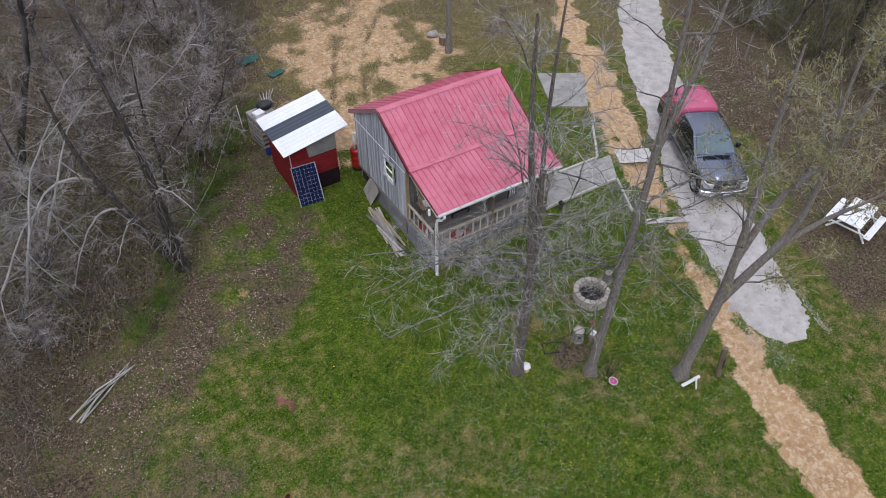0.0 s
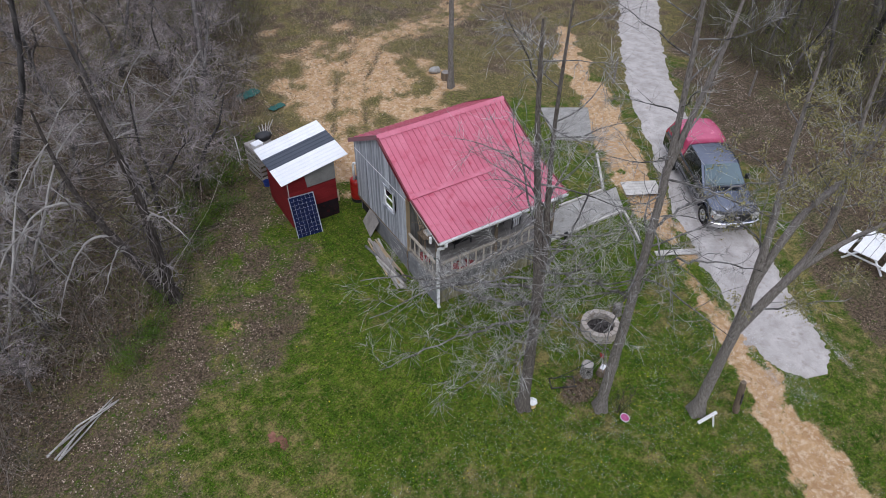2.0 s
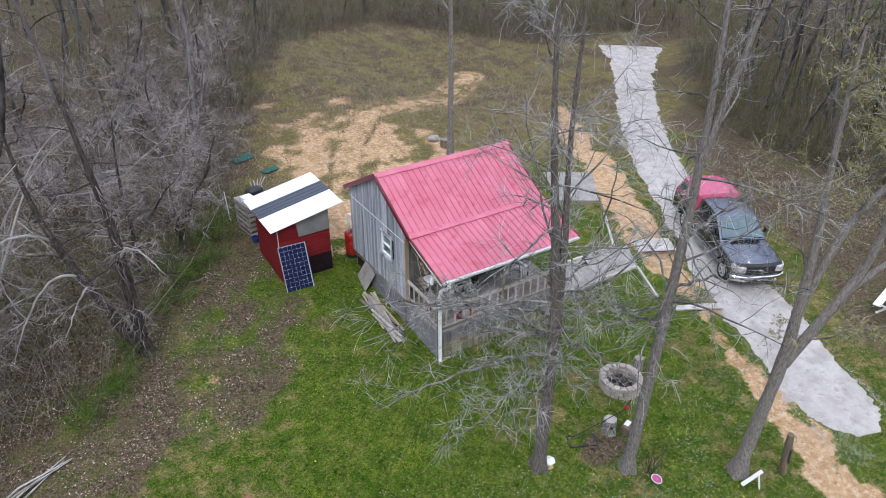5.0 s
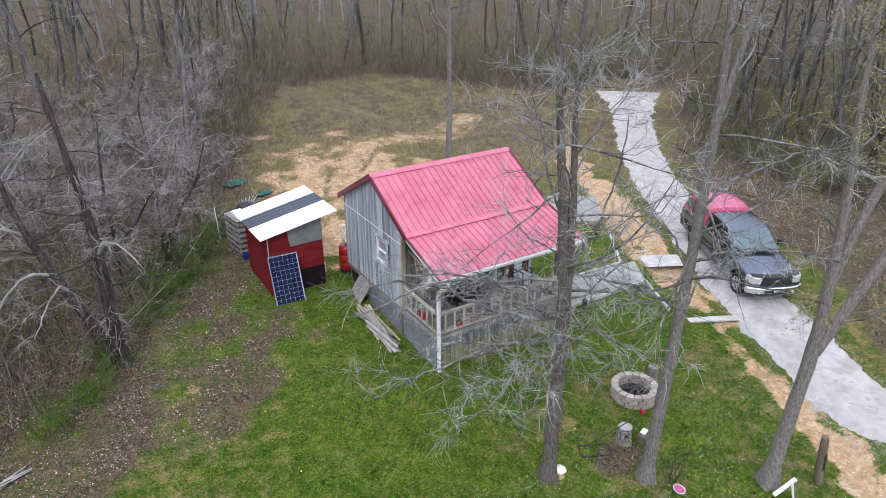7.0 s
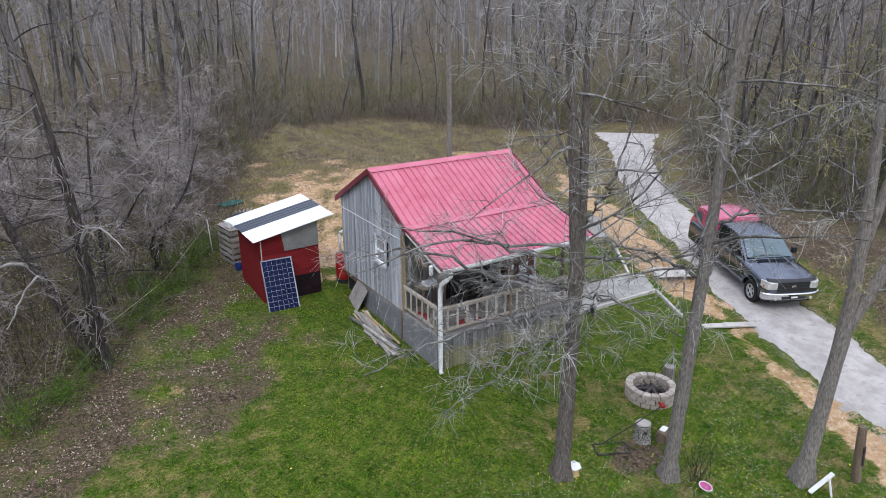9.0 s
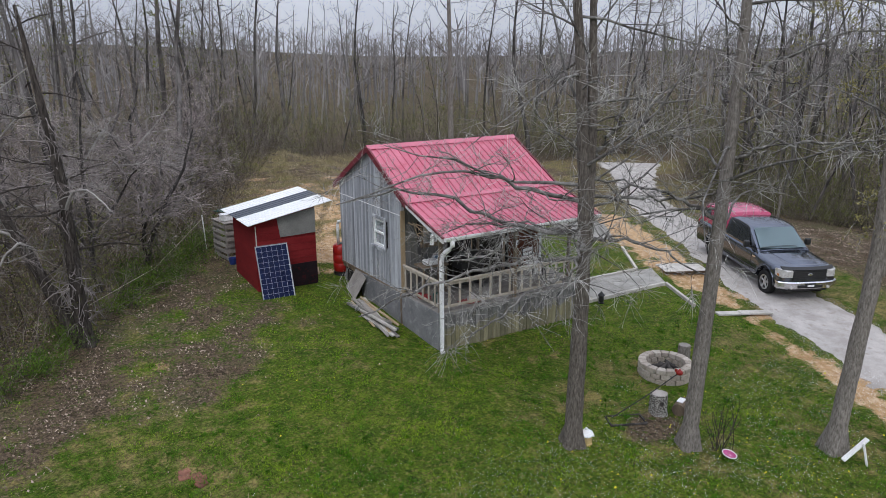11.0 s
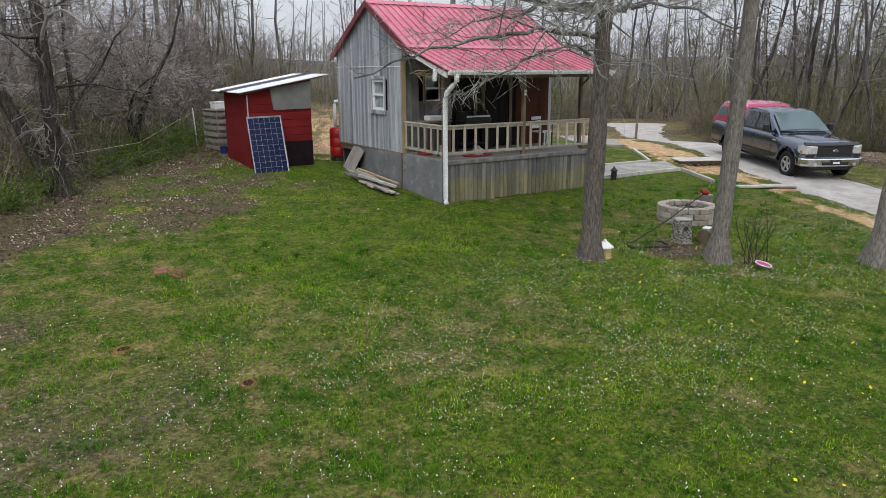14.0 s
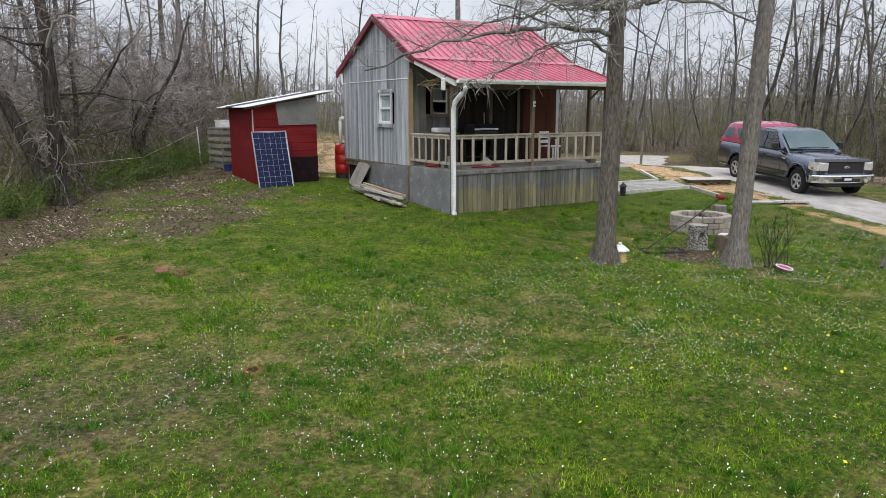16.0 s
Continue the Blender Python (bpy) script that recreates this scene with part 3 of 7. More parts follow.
def ribbed(x0, x1, ya, za, yb, zb, rib=0.225, t=0.034):
    """A ribbed metal sheet from the line (ya, za) to (yb, zb), ribs running down the slope."""
    dy, dz = yb - ya, zb - za
    ln = math.hypot(dy, dz)
    nyv, nzv = -dz / ln, dy / ln
    if nzv < 0:
        nyv, nzv = -nyv, -nzv
    prof = []
    x = x0
    while x < x1 - 1e-6:
        prof += [(x, 0), (x + 0.008, t), (x + 0.030, t), (x + 0.038, 0)]
        x += rib
    prof.append((x1, 0))
    v, f = [], []
    for y, z in ((ya, za), (yb, zb)):
        for h in (0.0, -0.012):
            for px, pz in prof:
                v.append((px, y + nyv * (pz + h), z + nzv * (pz + h)))
    k = len(prof)
    for i in range(k - 1):
        f.append((i, i + 1, 2 * k + i + 1, 2 * k + i))
        f.append((k + i + 1, k + i, 3 * k + i, 3 * k + i + 1))
        f.append((i + 1, i, k + i, k + i + 1))
        f.append((2 * k + i, 2 * k + i + 1, 3 * k + i + 1, 3 * k + i))
    f += [(0, 2 * k, 3 * k, k), (k - 1, 2 * k - 1, 4 * k - 1, 3 * k - 1)]
    return v, f


def build_house():
    h = thing("house", Matrix.Identity(4), "small weathered grey cabin with red metal roof and porch", "house")
    # roof sheets
    n = 6
    w = (ROOF_E - ROOF_W) / n
    for i in range(n):
        a, b = ROOF_W + i * w, ROOF_W + (i + 1) * w
        for ya, za, yb, zb in ((RIDGE_Y, RIDGE_Z, BREAK_Y, BREAK_Z), (BREAK_Y + 0.06, BREAK_Z + 0.012, EAVE_Y, EAVE_Z), (RIDGE_Y, RIDGE_Z, REAR_Y, REAR_Z)):
            v, f = ribbed(a, b, ya, za, yb, zb, w / 4)
            part("roof_panel", mesh_arrays("roof_panel", v, f, ROOF_RED), None, h)
    # ridge cap, flashing at the change of pitch, gable trim
    s1 = (RIDGE_Z - BREAK_Z) / (RIDGE_Y - BREAK_Y)
    part("ridge_cap", prism([(RIDGE_Y - 0.16, RIDGE_Z - 0.16 * s1 + 0.035), (RIDGE_Y, RIDGE_Z + 0.05), (RIDGE_Y + 0.16, RIDGE_Z - 0.16 * s1 + 0.035), (RIDGE_Y, RIDGE_Z + 0.03)], ROOF_W - 0.02, ROOF_E + 0.02), ROOF_RED, h)
    part("flashing", prism([(BREAK_Y + 0.1, BREAK_Z + 0.085), (BREAK_Y - 0.08, BREAK_Z + 0.012), (BREAK_Y - 0.08, BREAK_Z + 0.0), (BREAK_Y + 0.1, BREAK_Z + 0.055)], ROOF_W, ROOF_E), ROOF_RED, h)
    for x0, x1 in ((ROOF_W - 0.035, ROOF_W + 0.02), (ROOF_E - 0.02, ROOF_E + 0.035)):
        part("gable_trim", prism([(RIDGE_Y, RIDGE_Z + 0.04), (BREAK_Y, BREAK_Z + 0.04), (BREAK_Y, BREAK_Z - 0.14), (RIDGE_Y, RIDGE_Z - 0.14)], x0, x1), ROOF_DARK, h, "dark red metal gable trim")
        part("gable_trim", prism([(RIDGE_Y, RIDGE_Z + 0.04), (REAR_Y, REAR_Z + 0.04), (REAR_Y, REAR_Z - 0.14), (RIDGE_Y, RIDGE_Z - 0.14)], x0, x1), ROOF_DARK, h, "dark red metal gable trim")
        part("gable_trim", prism([(BREAK_Y, BREAK_Z + 0.035), (EAVE_Y, EAVE_Z + 0.03), (EAVE_Y, EAVE_Z - 0.02), (BREAK_Y, BREAK_Z - 0.03)], x0, x1), ROOF_DARK, h, "dark red metal gable trim")
    # bare rafter boards under the gable edge, white fascia along the porch side
    part("barge_board", prism([(BREAK_Y + 0.05, BREAK_Z - 0.03), (EAVE_Y + 0.04, EAVE_Z - 0.02), (EAVE_Y + 0.04, EAVE_Z - 0.15), (BREAK_Y + 0.55, BREAK_Z + 0.05)], ROOF_W - 0.01, ROOF_W + 0.045), WHITE, h, "peeling white barge board")
    part("barge_board", prism([(BREAK_Y + 0.05, BREAK_Z - 0.03), (EAVE_Y + 0.04, EAVE_Z - 0.02), (EAVE_Y + 0.04, EAVE_Z - 0.15), (BREAK_Y + 0.05, BREAK_Z - 0.16)], ROOF_E - 0.045, ROOF_E + 0.01), WHITE, h, "peeling white barge board")
    for i in range(9):
        x = 0.12 + i * (WALL_E - 0.24) / 8
        part("rafter", prism([(BREAK_Y + 0.4, BREAK_Z + 0.08), (EAVE_Y + 0.06, EAVE_Z - 0.03), (EAVE_Y + 0.06, EAVE_Z - 0.14), (BREAK_Y + 0.4, BREAK_Z - 0.04)], x - 0.02, x + 0.02), POST, h)
    # west and east walls: boards with grooves, a gable top, a window opening in the west wall
    win = (3.02, 3.74, 2.11, 2.94)

    def roof_under(y):
        return RIDGE_Z - 0.06 - abs(y - RIDGE_Y) * (s1 if y < RIDGE_Y else (RIDGE_Z - REAR_Z) / (REAR_Y - RIDGE_Y))

    for x0, x1, west in ((0.0, 0.10, True), (WALL_E - 0.10, WALL_E, False)):
        ys = [WALL_S + (WALL_N - WALL_S) * i / 20 for i in range(21)]
        for j, (a, b) in enumerate(zip(ys, ys[1:])):
            g = 0.006 if west else 0.0
            lo, hi = a + g / 2, b - g / 2
            push = (j % 3) * 0.002
            xa, xb = (x0 - push, x1) if west else (x0, x1 + push)
            spans = [(FLOOR - 0.03, None)]
            if west and lo < win[1] - 0.02 and hi > win[0] + 0.02:
                spans = [(FLOOR - 0.03, win[2]), (win[3], None)]
            for za, zb in spans:
                ta, tb = (roof_under(lo), roof_under(hi)) if zb is None else (zb, zb)
                part("siding_board", prism([(lo, za), (hi, za), (hi, tb), (lo, ta)], xa, xb), SIDING, h)
    part("wall_seam", boxed((-0.014, WALL_S, 3.265), (0.0, WALL_N, 3.285), None, 0.003), WHITE, h, "thin white drip strip")
    part("corner_board", boxed((-0.03, WALL_S - 0.045, FLOOR), (0.1, WALL_S + 0.01, 3.42), None, 0.005), TAN_WOOD, h, "tan corner board")
    # south wall behind the porch, with a door opening and a small window, and the north wall
    door, sw = (2.62, 3.52, FLOOR, 3.05), (0.70, 1.17, 2.38, 3.04)
    xs = [0.1 + (WALL_E - 0.2) * i / 24 for i in range(25)]
    for a, b in zip(xs, xs[1:]):
        spans = [(FLOOR - 0.03, 3.95)]
        if a > door[0] - 0.1 and b < door[1] + 0.1:
            spans = [(door[3], 3.95)]
        if b > sw[0] and a < sw[1]:
            spans = [(FLOOR - 0.03, sw[2]), (sw[3], 3.95)]
        for za, zb in spans:
            # middle boards take the near-black colour that carries the porch shade
            part("siding_board", boxed((a + 0.002, WALL_S, za), (b - 0.002, WALL_S + 0.1, zb)), CEDAR if a > 3.55 else (BOARD_GREY if a < 1.4 else SHADED_WALL), h)
    part("rear_wall", boxed((0.1, WALL_N - 0.1, FLOOR - 0.03), (WALL_E - 0.1, WALL_N, 3.62)), SIDING, h)
    part("house_floor", boxed((0.02, WALL_S + 0.02, FLOOR - 0.2), (WALL_E - 0.02, WALL_N - 0.02, FLOOR - 0.04)), POST, h)
    # door also coloured with the porch shade
    d = part("door", boxed((door[0] + 0.03, WALL_S + 0.03, FLOOR + 0.01), (door[1] - 0.03, WALL_S + 0.075, door[3] - 0.03), None, 0.005), SHADED_WALL, h, "weathered plank door with the porch shade in its near-black colour")
    part("door_knob", tube([(door[0] + 0.1, WALL_S + 0.03, 2.05), (door[0] + 0.1, WALL_S - 0.03, 2.05)], 0.025), ALU, d)
    for lo, hi in (((door[0] - 0.08, 0, FLOOR), (door[0] + 0.02, 0, door[3] + 0.08)), ((door[1] - 0.02, 0, FLOOR), (door[1] + 0.08, 0, door[3] + 0.08)), ((door[0], 0, door[3] - 0.02), (door[1], 0, door[3] + 0.08))):
        part("door_casing", boxed((lo[0], WALL_S - 0.02, lo[2]), (hi[0], WALL_S + 0.0, hi[2]), None, 0.004), POST, h)
    # windows
    for name, x, (a, b, za, zb), axis in (("west", 0.0, win, "x"), ("south", WALL_S, sw, "y")):
        def slab(u0, u1, z0, z1, d0, d1):
            return boxed((x + d0, u0, z0), (x + d1, u1, z1), None, 0.004) if axis == "x" else boxed((u0, x + d0, z0), (u1, x + d1, z1), None, 0.004)
        wf = part("window", slab(a - 0.07, a + 0.0, za - 0.02, zb + 0.09, -0.03, 0.0), SIDING if axis == "x" else POST, h, "double-hung window with a white sash")
        part("window_casing", slab(b, b + 0.07, za - 0.02, zb + 0.09, -0.03, 0.0), SIDING if axis == "x" else POST, wf)
        part("window_casing", slab(a, b, zb, zb + 0.09, -0.032, 0.0), SIDING if axis == "x" else POST, wf)
        part("window_sill", slab(a - 0.09, b + 0.09, za - 0.1, za, -0.06, 0.0), SIDING if axis == "x" else POST, wf, "grey weathered sill")
        fw = 0.075 if axis == "x" else 0.03
        for u0, u1, z0, z1 in ((a, a + fw, za, zb), (b - fw, b, za, zb), (a, b, zb - fw, zb), (a, b, za, za + fw), (a, b, (za + zb) / 2 - 0.03, (za + zb) / 2 + 0.03)):
            part("sash", slab(u0 + 0.002, u1 - 0.002, z0 + 0.002, z1 - 0.002, 0.0 if u1 - u0 > 0.2 else -0.003, 0.05), WHITE, wf, "white painted sash")
        pane = part("pane", slab(a + 0.02, b - 0.02, za + 0.02, zb - 0.02, 0.024, 0.028), GLASS, wf)
        pane.visible_shadow = False
        part("curtain", slab(a + 0.05, b - (0.06 if axis == "x" else 0.3 * (b - a)), za + 0.05 + (0 if axis == "x" else 0.4 * (zb - za)), zb - 0.04, 0.05, 0.06), SIDING, wf, "pale cloth behind the glass")
    # added unseen panels and lid: they block light so the windows look dark
    part("inner_partition", boxed((0.75, WALL_S + 0.12, FLOOR), (0.78, WALL_N - 0.12, 3.5)), SHADE_DARK, h, "added dark panel standing in for the unlit room")
    part("inner_partition", boxed((0.12, WALL_S + 0.62, FLOOR), (0.74, WALL_S + 0.65, 3.5)), SHADE_DARK, h, "added dark panel standing in for the unlit room")
    part("inner_ceiling", boxed((0.11, WALL_S + 0.12, 3.5), (WALL_E - 0.11, WALL_N - 0.12, 3.53)), SHADE_DARK, h)
    # skirting below the floor on the west side: two grey panels and a dark gap at the back
    part("skirt_panel", prism([(2.07, gz(0, 2.07) - 0.05), (4.62, gz(0, 4.62) - 0.05), (4.62, 0.97), (2.07, 1.03)], -0.035, 0.0), SKIRT, h, "grey weathered plywood skirting")
    part("skirt_panel", prism([(0.03, -0.06), (2.0, gz(0, 2.0) - 0.05), (2.02, 1.02), (0.03, 1.03)], -0.03, 0.0), SKIRT, h, "grey weathered plywood skirting")
    part("skirt_batten", boxed((-0.06, 2.0, 0.02), (-0.03, 2.06, 1.02), None, 0.004), POST, h)
    # no real panel: near-black sheet painted as the shade in the open gap
    part("skirt_panel", prism([(4.7, gz(0, 4.7) - 0.05), (WALL_N, gz(0, 6.1) - 0.05), (WALL_N, 0.99), (4.7, 0.99)], 0.12, 0.15), SHADE_DARK, h)
    part("skirt_panel", boxed((0.1, WALL_N - 0.05, 0.2), (WALL_E, WALL_N - 0.02, 1.0)), SKIRT, h)
    part("skirt_panel", prism([(0.0, -0.06), (WALL_N, gz(5, 6.1) - 0.05), (WALL_N, 1.02), (0.0, 1.02)], WALL_E - 0.05, WALL_E - 0.02), SKIRT, h)
    part("floor_beam", boxed((-0.02, WALL_S, 0.99), (0.08, WALL_N, 1.045), None, 0.004), POST, h)
    # porch deck: boards run across, front skirt of upright boards
    n = 14
    for i in range(n):
        a = -0.04 + i * (WALL_S + 0.04) / n
        part("deck_board", boxed((0.0, a + 0.004, FLOOR - 0.035), (WALL_E, a + (WALL_S + 0.04) / n - 0.004, FLOOR + random.uniform(-0.003, 0.003)), None, 0.004), DECK, h)
    part("deck_rim", boxed((0.0, -0.06, FLOOR - 0.11), (WALL_E, -0.03, FLOOR - 0.02), None, 0.005), BOARD_GREY, h)
    n = 37
    for i in range(n):
        a = 0.06 + i * (WALL_E - 0.1) / n
        b = a + (WALL_E - 0.1) / n - random.uniform(0.004, 0.012)
        part("skirt_board", boxed((a, -0.03 + random.uniform(-0.006, 0.004), gz(a, 0) - 0.02 + random.uniform(-0.02, 0.04)), (b, -0.005, FLOOR - 0.04 + random.uniform(-0.006, 0.002)), None, 0.003), ALGAE, h)
    # posts
    for x, y, m in ((0.05, 0.05, POST), (2.45, 0.03, POST), (WALL_E - 0.06, 0.05, POST)):
        part("porch_post", boxed((x - 0.045, y - 0.045, gz(x, y) if y > 0.04 and x < 1 else FLOOR - 0.05), (x + 0.045, y + 0.045, EAVE_Z - 0.02), None, 0.006), m, h)
    part("porch_post", boxed((WALL_E - 0.09, 0.66, FLOOR), (WALL_E, 0.75, 3.38), None, 0.006), POST, h)
    part("porch_brace", tube([(WALL_E - 0.045, 0.70, 2.75), (WALL_E - 0.045, 0.15, 3.14)], 0.035, 4), POST, h)
    part("porch_beam", boxed((0.0, -0.02, EAVE_Z - 0.17), (WALL_E, 0.07, EAVE_Z - 0.02), None, 0.006), POST, h)
    # railings: front in two bays, west side, east side
    def railing(p, q, count):
        p, q = Vector(p), Vector(q)
        along = (q - p).normalized()
        turn = Matrix.Translation(p) @ along.to_track_quat("X", "Z").to_matrix().to_4x4()
        ln = (q - p).length
        r = part("railing", boxed((0, -0.045, 0.80), (ln, 0.045, 0.84), turn, 0.006), RAIL, h, "pale weathered wooden railing")
        part("bottom_rail", boxed((0, -0.02, 0.12), (ln, 0.02, 0.19), turn, 0.005), RAIL, r)
        part("upper_rail", boxed((0, -0.02, 0.73), (ln, 0.02, 0.797), turn, 0.005), RAIL, r)
        for i in range(count):
            c = ln * (i + 0.5) / count
            part("baluster", boxed((c - 0.034, -0.045, 0.14), (c + 0.034, -0.022, 0.79), turn @ pose(0, 0, 0, 0, random.uniform(-0.6, 0.6), 0), 0.004), RAIL, r)
    railing((0.25 - 0.15, 0.0, FLOOR), (2.40, 0.0, FLOOR), 7)
    railing((2.50, 0.0, FLOOR), (WALL_E - 0.1, 0.0, FLOOR), 8)
    railing((0.03, 1.98, FLOOR), (0.03, 0.1, FLOOR), 6)
    # gutter and downpipe
    g = part("gutter", prism([(EAVE_Y - 0.10, EAVE_Z + 0.015), (EAVE_Y - 0.085, EAVE_Z + 0.015), (EAVE_Y - 0.08, EAVE_Z - 0.075), (EAVE_Y + 0.0, EAVE_Z - 0.075), (EAVE_Y + 0.0, EAVE_Z - 0.005), (EAVE_Y + 0.015, EAVE_Z - 0.005), (EAVE_Y + 0.015, EAVE_Z - 0.09), (EAVE_Y - 0.075, EAVE_Z - 0.09), (EAVE_Y - 0.10, EAVE_Z - 0.03)], ROOF_W + 0.02, ROOF_E - 0.03), WHITE, h, "white metal gutter")
    part("downpipe", tube([(0.12, EAVE_Y - 0.04, EAVE_Z - 0.08), (0.12, EAVE_Y - 0.05, EAVE_Z - 0.22), (0.06, EAVE_Y + 0.02, EAVE_Z - 0.32), (0.05, EAVE_Y + 0.16, EAVE_Z - 0.42), (0.02, -0.1, EAVE_Z - 0.52), (0.0, -0.085, EAVE_Z - 0.66), (0.0, -0.085, 0.14), (-0.015, -0.12, 0.06), (-0.03, -0.2, 0.0)], 0.062, 10), WHITE, g, "white downpipe with an offset bend", True)
    # ceiling coloured near-black to hold the shade under the porch roof
    part("porch_ceiling", prism([(WALL_S, BREAK_Z + 0.03), (BREAK_Y, BREAK_Z - 0.02), (EAVE_Y + 0.1, EAVE_Z - 0.0), (EAVE_Y + 0.1, EAVE_Z - 0.015), (BREAK_Y, BREAK_Z - 0.035), (WALL_S, BREAK_Z + 0.015)], 0.02, WALL_E - 0.02), SHADE_DARK, h)
    part("wall_plate", boxed((0.02, WALL_S - 0.02, 3.52), (WALL_E, WALL_S + 0.0, 3.66)), POST, h)


build_house()


# ---- red shed ----
def build_shed():
    s = thing("shed", pose(-2.8, 6.3, gz(-2, 7) - 0.02), "small red wooden shed with a white and dark striped metal roof", "shed")
    W, D = 1.95, 2.3
    zl, zr = 2.18, 2.55
    # walls of lapped boards on the south, smooth red sheets on the west
    n = 11
    for i in range(n):
        za, zb = zr * i / n, zr * (i + 1) / n - 0.008
        if zb < zl:
            part("wall_board", boxed((0, -0.02 - 0.006 * (i % 2), za), (W, 0.0, zb), None, 0.003), SHED_RED, s)
    part("gable_board", prism([(0, 2.08), (W, 2.08), (W, zr), (0, zl)], -0.018, 0.0, "y"), SHED_RED, s)
    part("wall_sheet", prism([(0.0, 0.0), (D, 0.0), (D, zl), (0.0, zl)], -0.02, 0.0), SHED_RED, s)
    part("wall_sheet", prism([(0.0, 0.0), (D, 0.0), (D, zr), (0.0, zr)], W, W + 0.02), SHED_RED, s)
    part("wall_sheet", prism([(0, 0), (W, 0), (W, zr), (0, zl)], D, D + 0.02, "y"), SHED_RED, s)
    part("plywood_patch", prism([(0.78, 1.68), (W + 0.01, 1.70), (W + 0.01, zr - 0.04), (0.70, zl + 0.12)], -0.05, -0.027, "y"), SHED_GREY, s, "bare grey plywood patch")
    part("burnt_board", boxed((1.0, -0.055, -0.02), (W + 0.01, -0.028, 0.74), None, 0.004), SHED_BLACK, s, "sooty black board with a red smudge")
    part("corner_strip", boxed((-0.012, -0.036, 1.30), (0.022, -0.030, zl - 0.06), None, 0.0), PALE_TIMBER, s, "bare pale corner strip")
    # roof of three sheets that run from the low west side to the high east side
    def sheet(ya, yb, m, dz, name, label):
        v, f = ribbed(ya, yb, -0.28, zl + 0.02 + dz, W + 0.55, zr + 0.16 + dz, 0.23, 0.014)
        v = [(q, p, r) for p, q, r in v]
        part(name, mesh_arrays(name, v, [t[::-1] for t in f], m), None, s, label)
    sheet(-0.22, 1.02, METAL_WHITE, 0.0, "roof_sheet", "white ribbed metal sheet")
    sheet(0.98, 1.82, METAL_DARK, 0.016, "roof_sheet", "dark blue-grey ribbed metal sheet")
    sheet(1.78, 2.75, METAL_WHITE, 0.0, "roof_sheet", "white ribbed metal sheet")
    for y in (0.0, D):
        part("roof_rafter", prism([(-0.2, zl - 0.05), (W + 0.45, zr + 0.08), (W + 0.45, zr + 0.13), (-0.2, zl + 0.0)], y - 0.02, y + 0.02, "y"), POST, s)


build_shed()


def build_solar_panel():
    m = pose(-2.90, 5.63, gz(-2.9, 5.6) - 0.06, 0, -1.2, -6) @ pose(0, 0, 0, -20.5, 0, 0)
    p = thing("solar_panel", m @ Matrix.Diagonal((1.02, 1, 1.045, 1)), "dark blue solar panel leaning against the red shed wall", "solar panel")
    part("backing", boxed((0.02, 0.0, 0.02), (0.97, 0.012, 1.63)), WHITE, p, "white backing sheet")
    for lo, hi in (((0, -0.03, 0), (0.022, 0.012, 1.65)), ((0.968, -0.03, 0), (0.99, 0.012, 1.65)), ((0.022, -0.03, 0), (0.968, 0.012, 0.022)), ((0.022, -0.03, 1.628), (0.968, 0.012, 1.65))):
        part("frame", boxed(lo, hi, None, 0.002), FRAME_ALU, p, "aluminium frame")
    cell = finish(boxed((0, -0.006, 0), (0.1490, -0.001, 0.1530), None, 0.0), "cell", PV_CELL)
    for i in range(6):
        for j in range(10):
            part("cell", cell, None, p).location = (0.034 + i * 0.1545, 0, 0.034 + j * 0.1585)


build_solar_panel()


# ---- pickup truck ----
TOPPER = mat("red_topper_paint", (0.42, 0.045, 0.115), (0.50, 0.075, 0.155), 1.5, 0.25, 0.0, 30, coat=0.6, vary=0.0)
CHROME = mat("chrome", (0.62, 0.62, 0.63), (0.70, 0.70, 0.71), 3.0, 0.18, 0.0, 30, metal=1.0, vary=0.0)
RUBBER = mat("tyre_rubber", (0.016, 0.016, 0.017), (0.032, 0.031, 0.030), 4.0, 0.85, 0.3, 40)
LAMP_CLEAR = mat("headlamp_clear", (0.42, 0.41, 0.39), (0.60, 0.59, 0.57), 6.0, 0.12, 0.0, 30, coat=1.0)
LAMP_RED = mat("tail_lamp_red", (0.35, 0.01, 0.01), (0.45, 0.02, 0.02), 6.0, 0.15, 0.0, 30, coat=1.0)
LAMP_AMBER = mat("lamp_amber", (0.50, 0.16, 0.02), (0.55, 0.2, 0.03), 6.0, 0.15, 0.0, 30, coat=1.0)
def gloss(name, colour, ior, coat_ior=0.0, metal=0.0, rough=0.03):
    """Smooth automotive glass or clear-coated paint."""
    m = bpy.data.materials.new(name)
    m.use_nodes = True
    n, l = m.node_tree.nodes, m.node_tree.links
    b = n["Principled BSDF"]
    b.inputs["Base Color"].default_value = (*colour, 1)
    b.inputs["IOR"].default_value, b.inputs["Metallic"].default_value = ior, metal
    dust, span = n.new("ShaderNodeTexNoise"), n.new("ShaderNodeMapRange")
    dust.inputs["Scale"].default_value, dust.inputs["Detail"].default_value = 2.5, 6.0
    span.inputs["To Min"].default_value, span.inputs["To Max"].default_value = rough, rough + 0.12
    l.new(dust.outputs["Fac"], span.inputs["Value"])
    l.new(span.outputs["Result"], b.inputs["Roughness"])
    if coat_ior:
        b.inputs["Coat Weight"].default_value, b.inputs["Coat IOR"].default_value = 1.0, coat_ior
        l.new(span.outputs["Result"], b.inputs["Coat Roughness"])
    return m


TINT = gloss("tinted_glass", (0.02, 0.028, 0.030), 2.1)
WINDSHIELD = gloss("windshield", (0.27, 0.35, 0.37), 1.7, metal=0.6)
